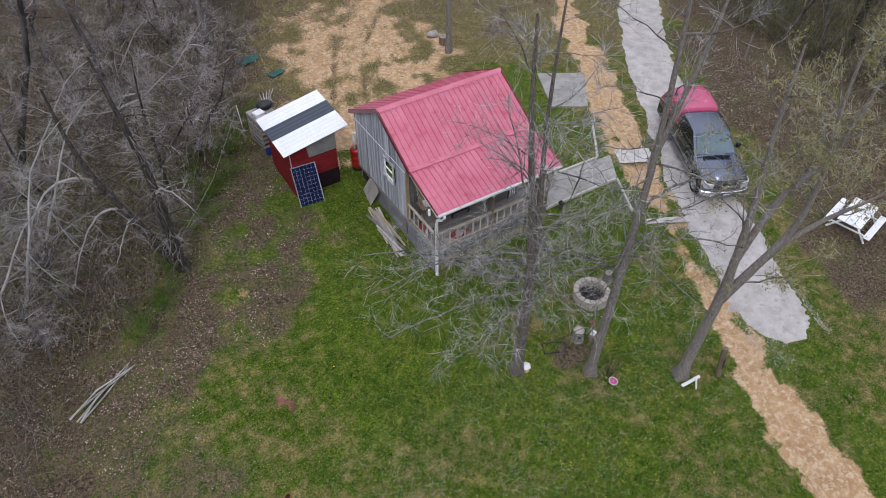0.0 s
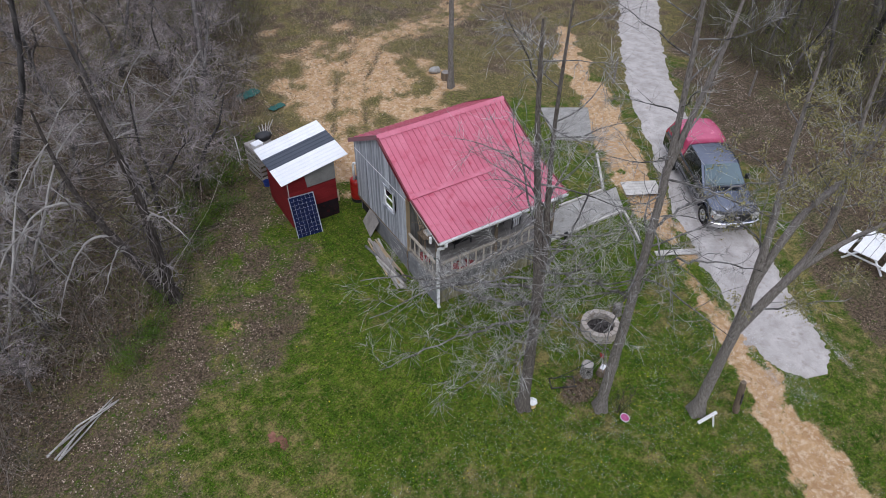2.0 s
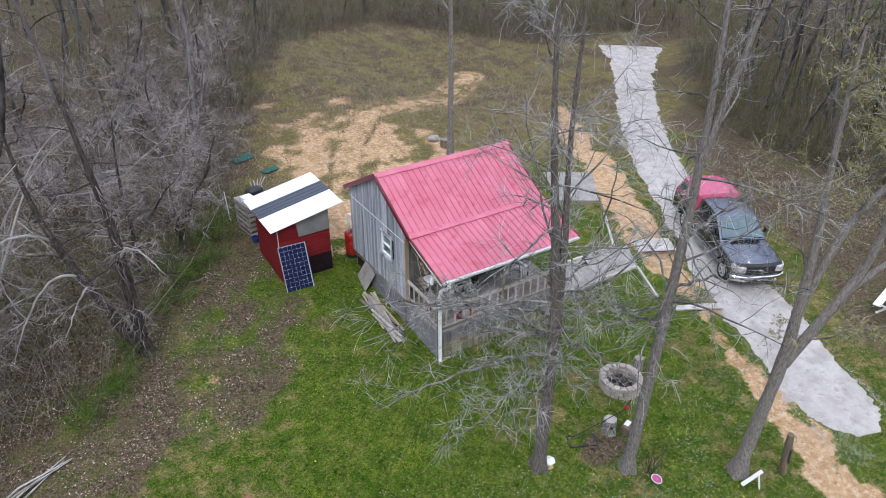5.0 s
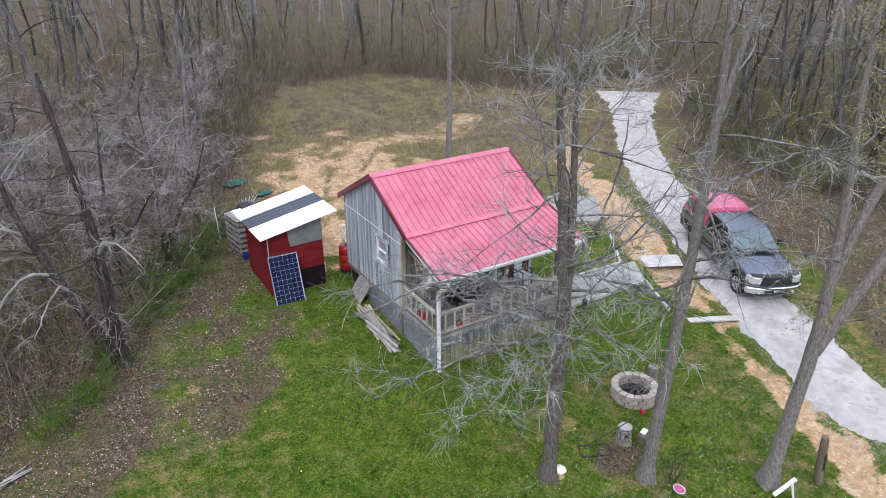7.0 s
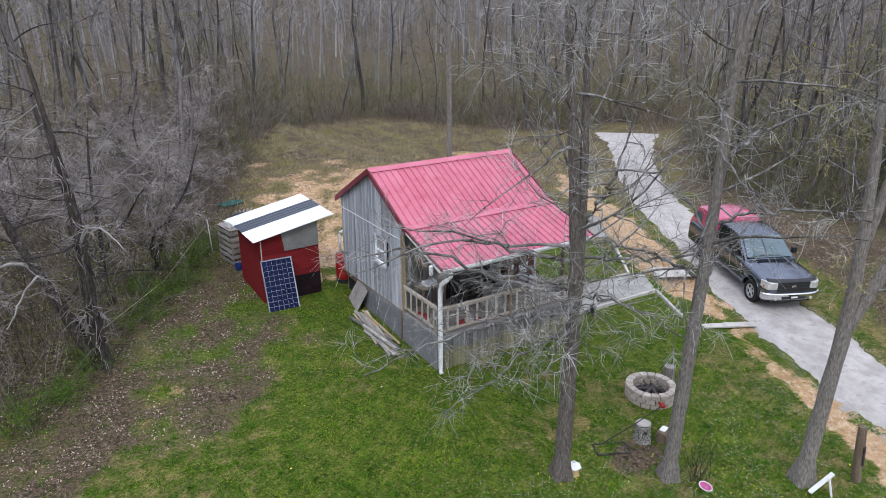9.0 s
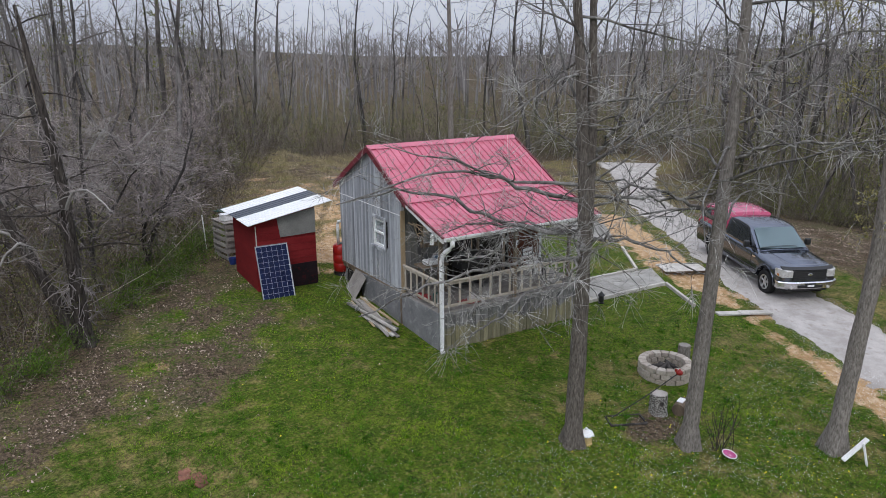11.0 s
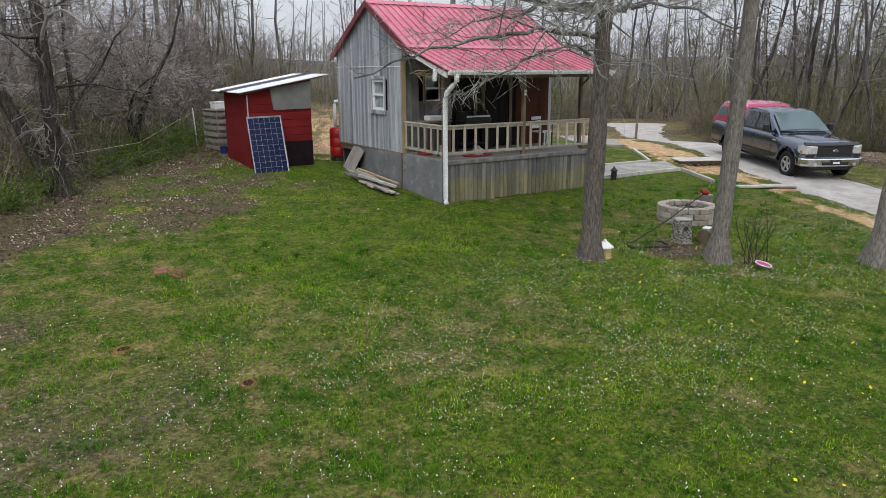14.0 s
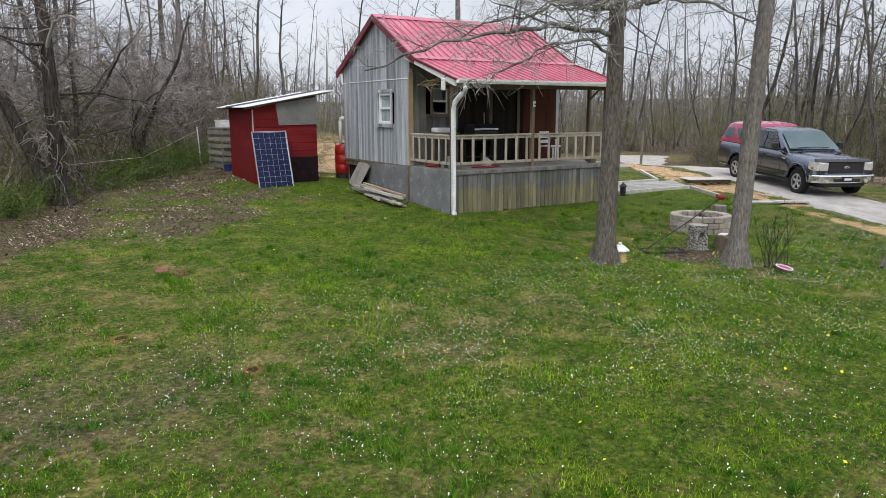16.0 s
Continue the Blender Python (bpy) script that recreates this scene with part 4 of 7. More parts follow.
PAINT = gloss("dark_blue_paint", (0.165, 0.18, 0.215), 1.5, metal=0.92, rough=0.08)


def loft(rows, cap=True):
    """A skin over cross-sections, each a closed ring of the same number of places."""
    bm = bmesh.new()
    rings = [[bm.verts.new(p) for p in r] for r in rows]
    k = len(rings[0])
    for a, b in zip(rings, rings[1:]):
        for i in range(k):
            bm.faces.new((a[i], a[(i + 1) % k], b[(i + 1) % k], b[i]))
    if cap:
        bm.faces.new(rings[0][::-1])
        bm.faces.new(rings[-1])
    return bm


def section(y, halves):
    """A mirrored cross-section at y: rows of half width and height from the bottom centre up to the top centre."""
    right = [(w, y, z) for w, z in halves]
    left = [(-w, y, z) for w, z in reversed(halves) if w > 1e-4]
    return right + left


def build_truck():
    u = Vector((0.43, 0.903, 0)).normalized()
    right = Vector((u.y, -u.x, 0))
    front_ax = Vector((11.90, -1.60, 0)) + right * 0.70
    rear = front_ax + u * 3.68
    pitch = math.degrees(math.atan2(gz(rear.x, rear.y) - gz(front_ax.x, front_ax.y), 3.68))
    m = Matrix.Translation((front_ax.x, front_ax.y, gz(front_ax.x, front_ax.y) + 0.015)) @ Matrix.Rotation(math.atan2(u.y, u.x) - math.pi / 2, 4, "Z") @ Matrix.Rotation(radians(pitch), 4, "X")
    t = thing("pickup_truck", m, "dark blue pickup truck with a red bed topper parked on gravel", "pickup truck")
    # front at -y; origin under the middle of the front axle
    WB = 3.68

    def low(y):
        for c in (0.0, WB):
            d = abs(y - c)
            if d < 0.50:
                return 0.46 + math.sqrt(max(0.0, 0.50 ** 2 - d * d)) * 0.92
        return 0.46

    stations = sorted({-0.86, -0.80, -0.70, -0.6, -0.50, -0.47, -0.40, -0.25, 0, 0.25, 0.40, 0.47, 0.50, 0.62, 0.78, 0.95, 1.3, 2.2, 2.6, 2.9, WB - 0.50, WB - 0.47, WB - 0.40, WB - 0.25, WB, WB + 0.25, WB + 0.40, WB + 0.47, WB + 0.50, 4.5, 4.80, 4.90})
    rows = []
    for y in stations:
        taper = 0.16 * max(0.0, (-0.25 - y) / 0.6) ** 2
        w = 0.985 - taper
        flare = 0.022 if min(abs(y), abs(y - WB)) < 0.55 else 0.0
        top = float(np.interp(y, (-0.86, -0.8, -0.55, 0.0, 0.62, 0.80, 1.2, 4.5, 4.9), (1.03, 1.085, 1.125, 1.165, 1.20, 1.255, 1.27, 1.29, 1.29)))
        rise = 0.045 if -0.75 < y < 0.7 else 0.01
        b = low(y)
        rows.append(section(y, [(0.0, 0.42 if b < 0.5 else 0.6), (0.72, 0.42 if b < 0.5 else 0.6), (0.80 if b > 0.5 else w - 0.08, b if b > 0.5 else 0.43), (w - 0.025 + flare, b), (w + flare, max(b + 0.03, 0.58)), (w + 0.004 + flare * 0.4, 0.92), (w - 0.008, top - 0.16), (w - 0.035, top - 0.06), (w - 0.10, top - 0.005), (0.60, top + rise * 0.6), (0.0, top + rise)]))
    body = part("body", loft(rows), PAINT, t, "dark blue painted body", True)
    mod = body.modifiers.new("edges", "EDGE_SPLIT")
    mod.split_angle = radians(38)
    # cab: greenhouse from windshield foot to rear of cab
    cab = [(0.66, 1.18, 0.90, 1.24), (1.50, 1.23, 0.80, 1.82), (1.68, 1.23, 0.775, 1.875), (2.2, 1.23, 0.765, 1.90), (2.75, 1.23, 0.765, 1.89), (2.90, 1.23, 0.78, 1.84)]
    rows = []
    for y, zb, w, zt in cab:
        wb = 0.945
        rows.append(section(y, [(0.0, zb - 0.06), (wb - 0.02, zb - 0.06), (wb, zb), (w + (wb - w) * 0.3, zb + (zt - zb) * 0.62), (w, zt - 0.045), (w - 0.09, zt - 0.005), (0.4, zt + 0.02), (0.0, zt + 0.028)]))
    c = part("cab", loft(rows), PAINT, t, "", True)
    mod = c.modifiers.new("edges", "EDGE_SPLIT")
    mod.split_angle = radians(40)
    # glass, laid a little proud of the cab
    def pane(name, pts, material, parent, label=""):
        bm = bmesh.new()
        vs = [bm.verts.new(p) for p in pts]
        f = bm.faces.new(vs)
        r = bmesh.ops.solidify(bm, geom=[f], thickness=0.008)
        return part(name, bm, material, parent, label)
    ws = pane("windshield", [(-0.83, 0.72, 1.281), (-0.4, 0.70, 1.272), (0.4, 0.70, 1.272), (0.83, 0.72, 1.281), (0.70, 1.46, 1.792), (-0.70, 1.46, 1.792)], WINDSHIELD, t)
    ws.location = (0, -0.022, 0.040)
    for sx in (-1, 1):
        part("wiper", tube([(sx * 0.72 - 0.25, 0.69, 1.29), (sx * 0.45, 0.74, 1.325), (sx * 0.72 - 0.75 * sx, 0.76, 1.335)], 0.010, 4), BLACK, ws)
        part("seat_back", boxed((sx * 0.36 - 0.22, 1.62, 1.30), (sx * 0.36 + 0.22, 1.70, 1.72), None, 0.04), BLACK, c)
        part("roof_rail", tube([(sx * 0.80, 1.50, 1.80), (sx * 0.785, 1.70, 1.855), (sx * 0.775, 2.3, 1.875), (sx * 0.78, 2.86, 1.85)], 0.014, 6), BLACK, t)
        for y0, y1, y2, y3 in ((1.10, 1.98, 1.98, 1.56), (2.05, 2.76, 2.70, 2.05)):
            pts = []
            for y, z in ((y0, 1.285), (y1, 1.285), (y2, 1.80), (y3, 1.80)):
                pts.append((sx * float(np.interp(z, (1.23, 1.645, 1.85), (0.945, 0.82, 0.768)) + 0.016), y, z))
            pane("side_window", pts, TINT, t)
    # door seams, handle, mirror
        for y in (0.92, 2.02, 2.80):
            part("door_seam", boxed((sx * 0.988 - 0.004, y - 0.006, 0.54), (sx * 0.988 + 0.004, y + 0.006, 1.12)), BLACK, t)
        part("door_handle", boxed((sx * 0.985 - 0.012, 1.75, 1.06), (sx * 0.985 + 0.02, 1.93, 1.10), None, 0.008), BLACK, t)
        mi = part("mirror", boxed((sx * 1.11 - 0.10, 1.02, 1.27), (sx * 1.11 + 0.10, 1.16, 1.50), None, 0.03), BLACK, t, "black door mirror")
        part("mirror_arm", tube([(sx * 0.92, 1.12, 1.27), (sx * 1.05, 1.1, 1.33)], 0.03, 6), BLACK, mi)
        part("side_molding", boxed((sx * 0.992 - 0.006, 0.55, 0.60), (sx * 0.992 + 0.01, 3.1, 0.66), None, 0.004), BLACK, t)
        part("badge", boxed((sx * 0.985 - 0.004, 0.66, 1.02), (sx * 0.985 + 0.008, 0.86, 1.065)), CHROME, t)
        part("fender_flare", tube([(sx * 0.995, 0.56 * math.cos(a), 0.42 + 0.56 * math.sin(a)) for a in np.linspace(0.05, 3.09, 13)], 0.017, 6), PAINT, t)
        part("fender_flare", tube([(sx * 0.995, WB + 0.56 * math.cos(a), 0.42 + 0.56 * math.sin(a)) for a in np.linspace(0.05, 3.09, 13)], 0.017, 6), PAINT, t)
        # lamps
        hl = part("headlight", loft([section_box(sx * x0, sx * x1, y, z0, z1) for y, x0, x1, z0, z1 in ((-0.885, 0.57, 0.76, 0.83, 1.03), (-0.83, 0.57, 0.88, 0.815, 1.065), (-0.66, 0.60, 0.945, 0.82, 1.07), (-0.52, 0.7, 0.965, 0.86, 1.06))]), LAMP_CLEAR, t, "cloudy headlamp")
        part("marker_lamp", boxed((sx * 0.93 - 0.02, -0.72, 0.84), (sx * 0.95 + 0.012, -0.60, 0.92), None, 0.006), LAMP_AMBER, hl)
        part("tail_lamp", boxed((sx * 0.90 - 0.07, 4.80, 0.88), (sx * 0.93 + 0.06, 4.925, 1.26), None, 0.02), LAMP_RED, t)
        part("fog_lamp", tube([(sx * 0.62, -0.985, 0.52), (sx * 0.62, -0.90, 0.52)], 0.05, 12), LAMP_CLEAR, t)
    # front end: grille, emblem plate, bumper, number plate, bonnet line
    g = part("grille", boxed((-0.565, -0.90, 0.72), (0.565, -0.78, 1.06), None, 0.025), BLACK, t, "black grille")
    for z in (0.78, 0.85, 0.98, 1.04):
        part("grille_bar", boxed((-0.57, -0.905, z - 0.014), (0.57, -0.885, z + 0.014), None, 0.004), BLACK, g)
    em = part("emblem", lathe([(0.085, 0.0), (0.085, 0.012), (0.07, 0.018)], 20, 0.45), CHROME, g, "pale oval emblem")
    em.matrix_local = pose(0, -0.905, 0.92, 90, 0, 0)
    bp = part("front_bumper", loft([[(x, y + 0.17 * abs(x / 0.97) ** 4 - 0.02, z) for y, z in ((-0.93, 0.69), (-0.965, 0.66), (-0.97, 0.52), (-0.94, 0.46), (-0.80, 0.46), (-0.80, 0.69))] for x in np.linspace(-0.99, 0.99, 13)]), CHROME, t, "chrome front bumper")
    part("bumper_cover", loft([[(x, y + 0.15 * abs(x / 0.95) ** 4, z) for y, z in ((-0.90, 0.695), (-0.885, 0.80), (-0.75, 0.82), (-0.75, 0.695))] for x in np.linspace(-0.95, 0.95, 11)]), PAINT, t)
    part("bug_deflector", loft([[(x, y + 0.16 * abs(x / 0.86) ** 3, z) for y, z in ((-0.90, 1.062), (-0.93, 1.085), (-0.80, 1.15), (-0.76, 1.12))] for x in np.linspace(-0.86, 0.86, 13)]), BLACK, t, "dark bonnet deflector")
    part("air_dam", boxed((-0.66, -0.88, 0.36), (0.66, -0.80, 0.46), None, 0.02), BLACK, t)
    part("bumper_opening", boxed((-0.42, -1.004, 0.50), (0.42, -0.96, 0.60), None, 0.01), BLACK, bp)
    pl = part("number_plate", boxed((-0.155, -1.02, 0.50), (0.155, -1.006, 0.66), None, 0.004), BLACK, t)
    part("plate_bar", boxed((-0.11, -1.026, 0.55), (0.11, -1.021, 0.61)), WHITE, pl)
    part("rear_bumper", boxed((-0.93, 4.88, 0.48), (0.93, 5.03, 0.66), None, 0.03), CHROME, t)
    part("bonnet_bulge", loft([section(y, [(0.0, z - 0.04), (w, z - 0.04), (w - 0.05, z), (0.0, z + 0.012)]) for y, w, z in ((-0.70, 0.46, 1.135), (-0.2, 0.52, 1.205), (0.3, 0.58, 1.235), (0.62, 0.62, 1.25))]), PAINT, t, "", True)
    part("chassis", boxed((-0.70, -0.7, 0.30), (0.70, 4.8, 0.50)), BLACK, t)
    # topper over the bed
    rows = []
    for y, w, zt in ((2.94, 0.80, 1.84), (3.02, 0.83, 1.95), (3.6, 0.84, 2.0), (4.3, 0.83, 1.98), (4.66, 0.81, 1.90), (4.90, 0.84, 1.42)):
        zb = 1.29
        rows.append(section(y, [(0.0, zb - 0.02), (0.94, zb - 0.02), (0.95, zb + 0.02), (w + (0.95 - w) * 0.3, zb + (zt - zb) * 0.66), (w, zt - 0.06), (w - 0.10, zt - 0.005), (0.4, zt + 0.02), (0.0, zt + 0.028)]))
    tp = part("topper", loft(rows), TOPPER, t, "red fibreglass bed topper", True)
    mod = tp.modifiers.new("edges", "EDGE_SPLIT")
    mod.split_angle = radians(40)
    for sx in (-1, 1):
        for ya, yb in ((3.06, 3.88), (3.98, 4.74)):
            pts = []
            for y, z in ((ya + 0.02, 1.44), (yb - (0.0 if yb > 4.2 else 0.10), 1.44), (yb - (0.24 if yb > 4.2 else 0.02), 1.78), (ya + 0.16, 1.78)):
                pts.append((sx * float(np.interp(z, (1.31, 1.74, 1.94), (0.95, 0.876, 0.835)) + 0.014), y, z))
            pane("topper_window", pts, WINDSHIELD, tp)
    # wheels
    for y in (0.0, WB):
        for sx in (-1, 1):
            wh = part("wheel", tyre_mesh(), None, t)
            wh.matrix_local = Matrix.Translation((sx * 0.86, y, 0.395)) @ Matrix.Rotation(radians(90 * sx), 4, "Y")
            part("rim", rim_mesh(), None, wh, "silver five-spoke rim")


def section_box(x0, x1, y, z0, z1):
    return [(x0, y, z0), (x1, y, z0), (x1, y, z1), (x0, y, z1)]


STORE = {}


def tyre_mesh():
    if "tyre" not in STORE:
        STORE["tyre"] = finish(lathe([(0.24, -0.10), (0.34, -0.125), (0.385, -0.105), (0.398, -0.06), (0.398, 0.06), (0.385, 0.105), (0.34, 0.125), (0.24, 0.10), (0.225, 0.06), (0.20, 0.05)], 32), "tyre", RUBBER, True)
    return STORE["tyre"]


def rim_mesh():
    if "rim" not in STORE:
        bm = bmesh.new()
        for r0, r1, z0, z1 in ((0.215, 0.245, 0.04, 0.112), (0.02, 0.075, 0.05, 0.10)):
            ring = [[bm.verts.new((r * math.cos(6.28318 * i / 32), r * math.sin(6.28318 * i / 32), z)) for i in range(32)] for r, z in ((r0, z0), (r0, z1), (r1, z1), (r1, z0))]
            for a, b in zip(ring, ring[1:] + ring[:1]):
                for i in range(32):
                    bm.faces.new((a[i], a[(i + 1) % 32], b[(i + 1) % 32], b[i]))
        for k in range(5):
            box(bm, (0.05, -0.033, 0.062), (0.225, 0.033, 0.095), Matrix.Rotation(k * 2 * math.pi / 5, 4, "Z"), 0.01)
        STORE["rim"] = finish(bm, "rim", ALU)
    return STORE["rim"]


build_truck()


# ---- trees ----
def limb(r, p, d, length, n, wob, lift, r0, r1):
    """A crooked line of n places from p along d, bending up (lift > 0) or down."""
    pts, d = [np.array(p, float)], np.array(d, float)
    d /= np.linalg.norm(d)
    for _ in range(n - 1):
        d = d + r.normal(0, wob, 3) + np.array([0, 0, lift])
        d /= np.linalg.norm(d)
        pts.append(pts[-1] + d * length / (n - 1))
    return np.array(pts), np.linspace(r0, r1, n)


def at(line, t):
    p, rad = line
    k = t * (len(p) - 1)
    i = min(int(k), len(p) - 2)
    f = k - i
    return p[i] * (1 - f) + p[i + 1] * f, p[i + 1] - p[i], rad[i] * (1 - f) + rad[i + 1] * f


def crown(r, stems, start, count, length, elev, sub, twigs, twig_len, lift=0.02, wob=0.16, droop=0.0, taper=0.6, thin=1.0, side=None, wide=0.5, bits=2, subn=4, floor=-9.0):
    """Branches, side branches and twigs on stems."""
    limbs, fine = [], []
    for stem in stems:
        for i in range(count):
            t = start + (0.98 - start) * ((i + r.uniform(0, 0.8)) / count)
            p, d, rad = at(stem, t)
            az = i * 2.39996 + r.uniform(-0.6, 0.6)
            if side is not None and r.random() < wide:
                az = side + r.normal(0, 0.6)
            e = math.radians(elev + r.uniform(-18, 22))
            dirn = np.array([math.cos(az) * math.cos(e), math.sin(az) * math.cos(e), math.sin(e)])
            ln = length * (1 - taper * (t - start) / (1 - start)) * r.uniform(0.65, 1.15)
            br = min(rad * 0.5, 0.007 + 0.0075 * ln) * thin
            b = limb(r, p, dirn, ln, 7, wob, lift - droop, br, br * 0.22)
            b[0][:, 2] = floor + np.abs(b[0][:, 2] - floor)
            limbs.append(b)
            for _ in range(max(2, int(sub * r.uniform(0.6, 1.3)))):
                ts = r.uniform(0.22, 1.0)
                q, dd, rr = at(b, ts)
                dn = dd / (np.linalg.norm(dd) + 1e-9) + r.normal(0, 0.65, 3)
                ls = ln * 0.42 * r.uniform(0.4, 1.2) * (1.15 - 0.5 * ts)
                s = limb(r, q, dn, ls, subn, wob * 1.2, lift - droop, max(rr * 0.55, 0.0035), 0.003)
                s[0][:, 2] = floor + np.abs(s[0][:, 2] - floor)
                limbs.append(s)
                for _ in range(max(1, int(twigs * r.uniform(0.5, 1.4)))):
                    tt = r.uniform(0.15, 1.0)
                    a, da, ra = at(s, tt)
                    dt = da / (np.linalg.norm(da) + 1e-9) + r.normal(0, 0.7, 3)
                    fine.append(limb(r, a, dt, twig_len * r.uniform(0.4, 1.4), bits, 0.2, lift - droop * 1.5, 0.003, 0.0016))
    return limbs, fine


def crown_mesh(limbs, fine, sides, material, name="crown", fat=1.0, limb_material=None):
    v1, f1 = sweep([(p, r * fat) for p, r in limbs], sides)
    fat = max(fat, 1.0)
    v2, f2 = sweep([(p, r * fat) for p, r in fine], 3)
    me = mesh_arrays(name, np.concatenate([v1, v2]), np.concatenate([f1, f2 + len(v1)]), material, True)
    if limb_material:
        me.materials.append(limb_material)
        me.polygons.foreach_set("material_index", (np.arange(len(f1) + len(f2)) < len(f1)).astype(np.int32))
    return me


def buds(r, fine, count, size, material, name="buds"):
    """Small leaves set at the ends of twigs."""
    pick = [fine[i] for i in r.integers(0, len(fine), count)]
    c = np.array([p[-1] * f + p[0] * (1 - f) for (p, _), f in zip(pick, r.uniform(0, 1, count))]) + r.normal(0, 0.03, (count, 3))
    a, b = r.normal(0, 1, (count, 3)), r.normal(0, 1, (count, 3))
    a /= np.linalg.norm(a, axis=1, keepdims=True)
    b -= (a * b).sum(1, keepdims=True) * a
    b /= np.linalg.norm(b, axis=1, keepdims=True)
    s = size * r.uniform(0.5, 1.5, (count, 1))
    v = np.stack([c - a * s, c + b * s * 0.45, c + a * s, c - b * s * 0.45], 1).reshape(-1, 3)
    return mesh_arrays(name, v, np.arange(4 * count).reshape(-1, 4), material)


def stem_line(pts, r0, r1, n=14):
    pts = np.array(pts, float)
    k = np.linspace(0, len(pts) - 1, n)
    out = np.stack([np.interp(k, np.arange(len(pts)), pts[:, i]) for i in range(3)], 1)
    for _ in range(2):
        out[1:-1] = 0.25 * out[:-2] + 0.5 * out[1:-1] + 0.25 * out[2:]
    rad = np.linspace(1, 0, n)
    return out, r1 + (r0 - r1) * rad ** 0.85


def trunk_mesh(stems, sides=12, material=None, flare=0.6, name="trunk"):
    """Trunk with a flared root and knobbly, uneven girth."""
    vv, ff, base = [], [], 0
    for i, (p, rad) in enumerate(stems):
        n = len(p)
        k = np.linspace(0, n - 1, n * 2 - 1)
        p2 = np.stack([np.interp(k, np.arange(n), p[:, j]) for j in range(3)], 1)
        r2 = np.interp(k, np.arange(n), rad)
        if i == 0 and flare:
            r2 = r2 * (1 + flare * np.exp(-(p2[:, 2] - p2[0, 2]) / 0.22))
        v, f = sweep([(p2, r2)], sides)
        c = np.repeat(p2, sides, axis=0)
        wob = 1 + 0.06 * np.sin(np.arange(len(v)) * 2.399) + 0.05 * np.sin(c[:, 2] * 5 + np.arange(len(v)) % sides)
        if i == 0 and flare:
            wob = wob * (1 + 0.22 * np.exp(-(c[:, 2] - p2[0, 2]) / 0.15) * np.sin((np.arange(len(v)) % sides) * 2 * np.pi * 4 / sides))
        v = c + (v - c) * wob[:, None]
        vv.append(v)
        ff.append(f + base)
        base += len(v)
    return mesh_arrays(name, np.concatenate(vv), np.concatenate(ff), material or BARK, True)


RIGHT = np.array([0.853, -0.522, 0.0])


def yard_tree(bx, by, spec, label, bud=0):
    """One of the tall trees on the lawn: stems given as rows of (shift to the side, shift back, height)."""
    r = np.random.default_rng(spec["seed"])
    bz = gz(bx, by) - 0.05
    t = thing("tree", pose(bx, by, bz), label, "tree", "tall bare trees on the lawn")
    back = np.array([0.522, 0.853, 0.0])
    stems = [stem_line([RIGHT * s + back * b + np.array([0, 0, z]) for s, b, z in rows], r0, r1) for rows, r0, r1 in spec["stems"]]
    part("trunk", trunk_mesh(stems, 16, spec.get("bark", BARK), 0.5), None, t, "furrowed grey bark")
    limbs, fine = [], []
    for c in spec["crowns"]:
        a, b = crown(r, [stems[c.pop("stem")]], **c)
        limbs += a
        fine += b
    for rows, r0, lush in spec.get("boughs", ()):
        line = stem_line([RIGHT * a + back * b + np.array([0, 0, z]) for a, b, z in rows], r0, 0.012, 18)
        line[0][2:] += r.normal(0, 0.035, (16, 3))
        limbs.append(line)
        a, b = crown(r, [line], 0.10, int(15 * lush), 1.6, 8, 5, 7, 0.38, lift=0.03, wob=0.24, droop=0.05, bits=3, subn=4, taper=0.45)
        limbs += a
        fine += b
    cv, cf = sweep(limbs, 5)
    part("crown", mesh_arrays("crown", cv, cf, BRANCH, True), None, t, "bare grey branches")
    tv, tf = sweep([(p, q * 1.3) for p, q in fine], 3)
    tagged(part("twig_mass", mesh_arrays("twig_mass", tv, tf, TWIG_PALE, True), None, t, "fine pale twigs"), kind="stuff")
    if bud:
        tagged(part("bud_mass", buds(r, fine, bud, 0.028, BUD, "bud_mass"), None, t, "yellow-green opening buds"), kind="stuff")
    return t


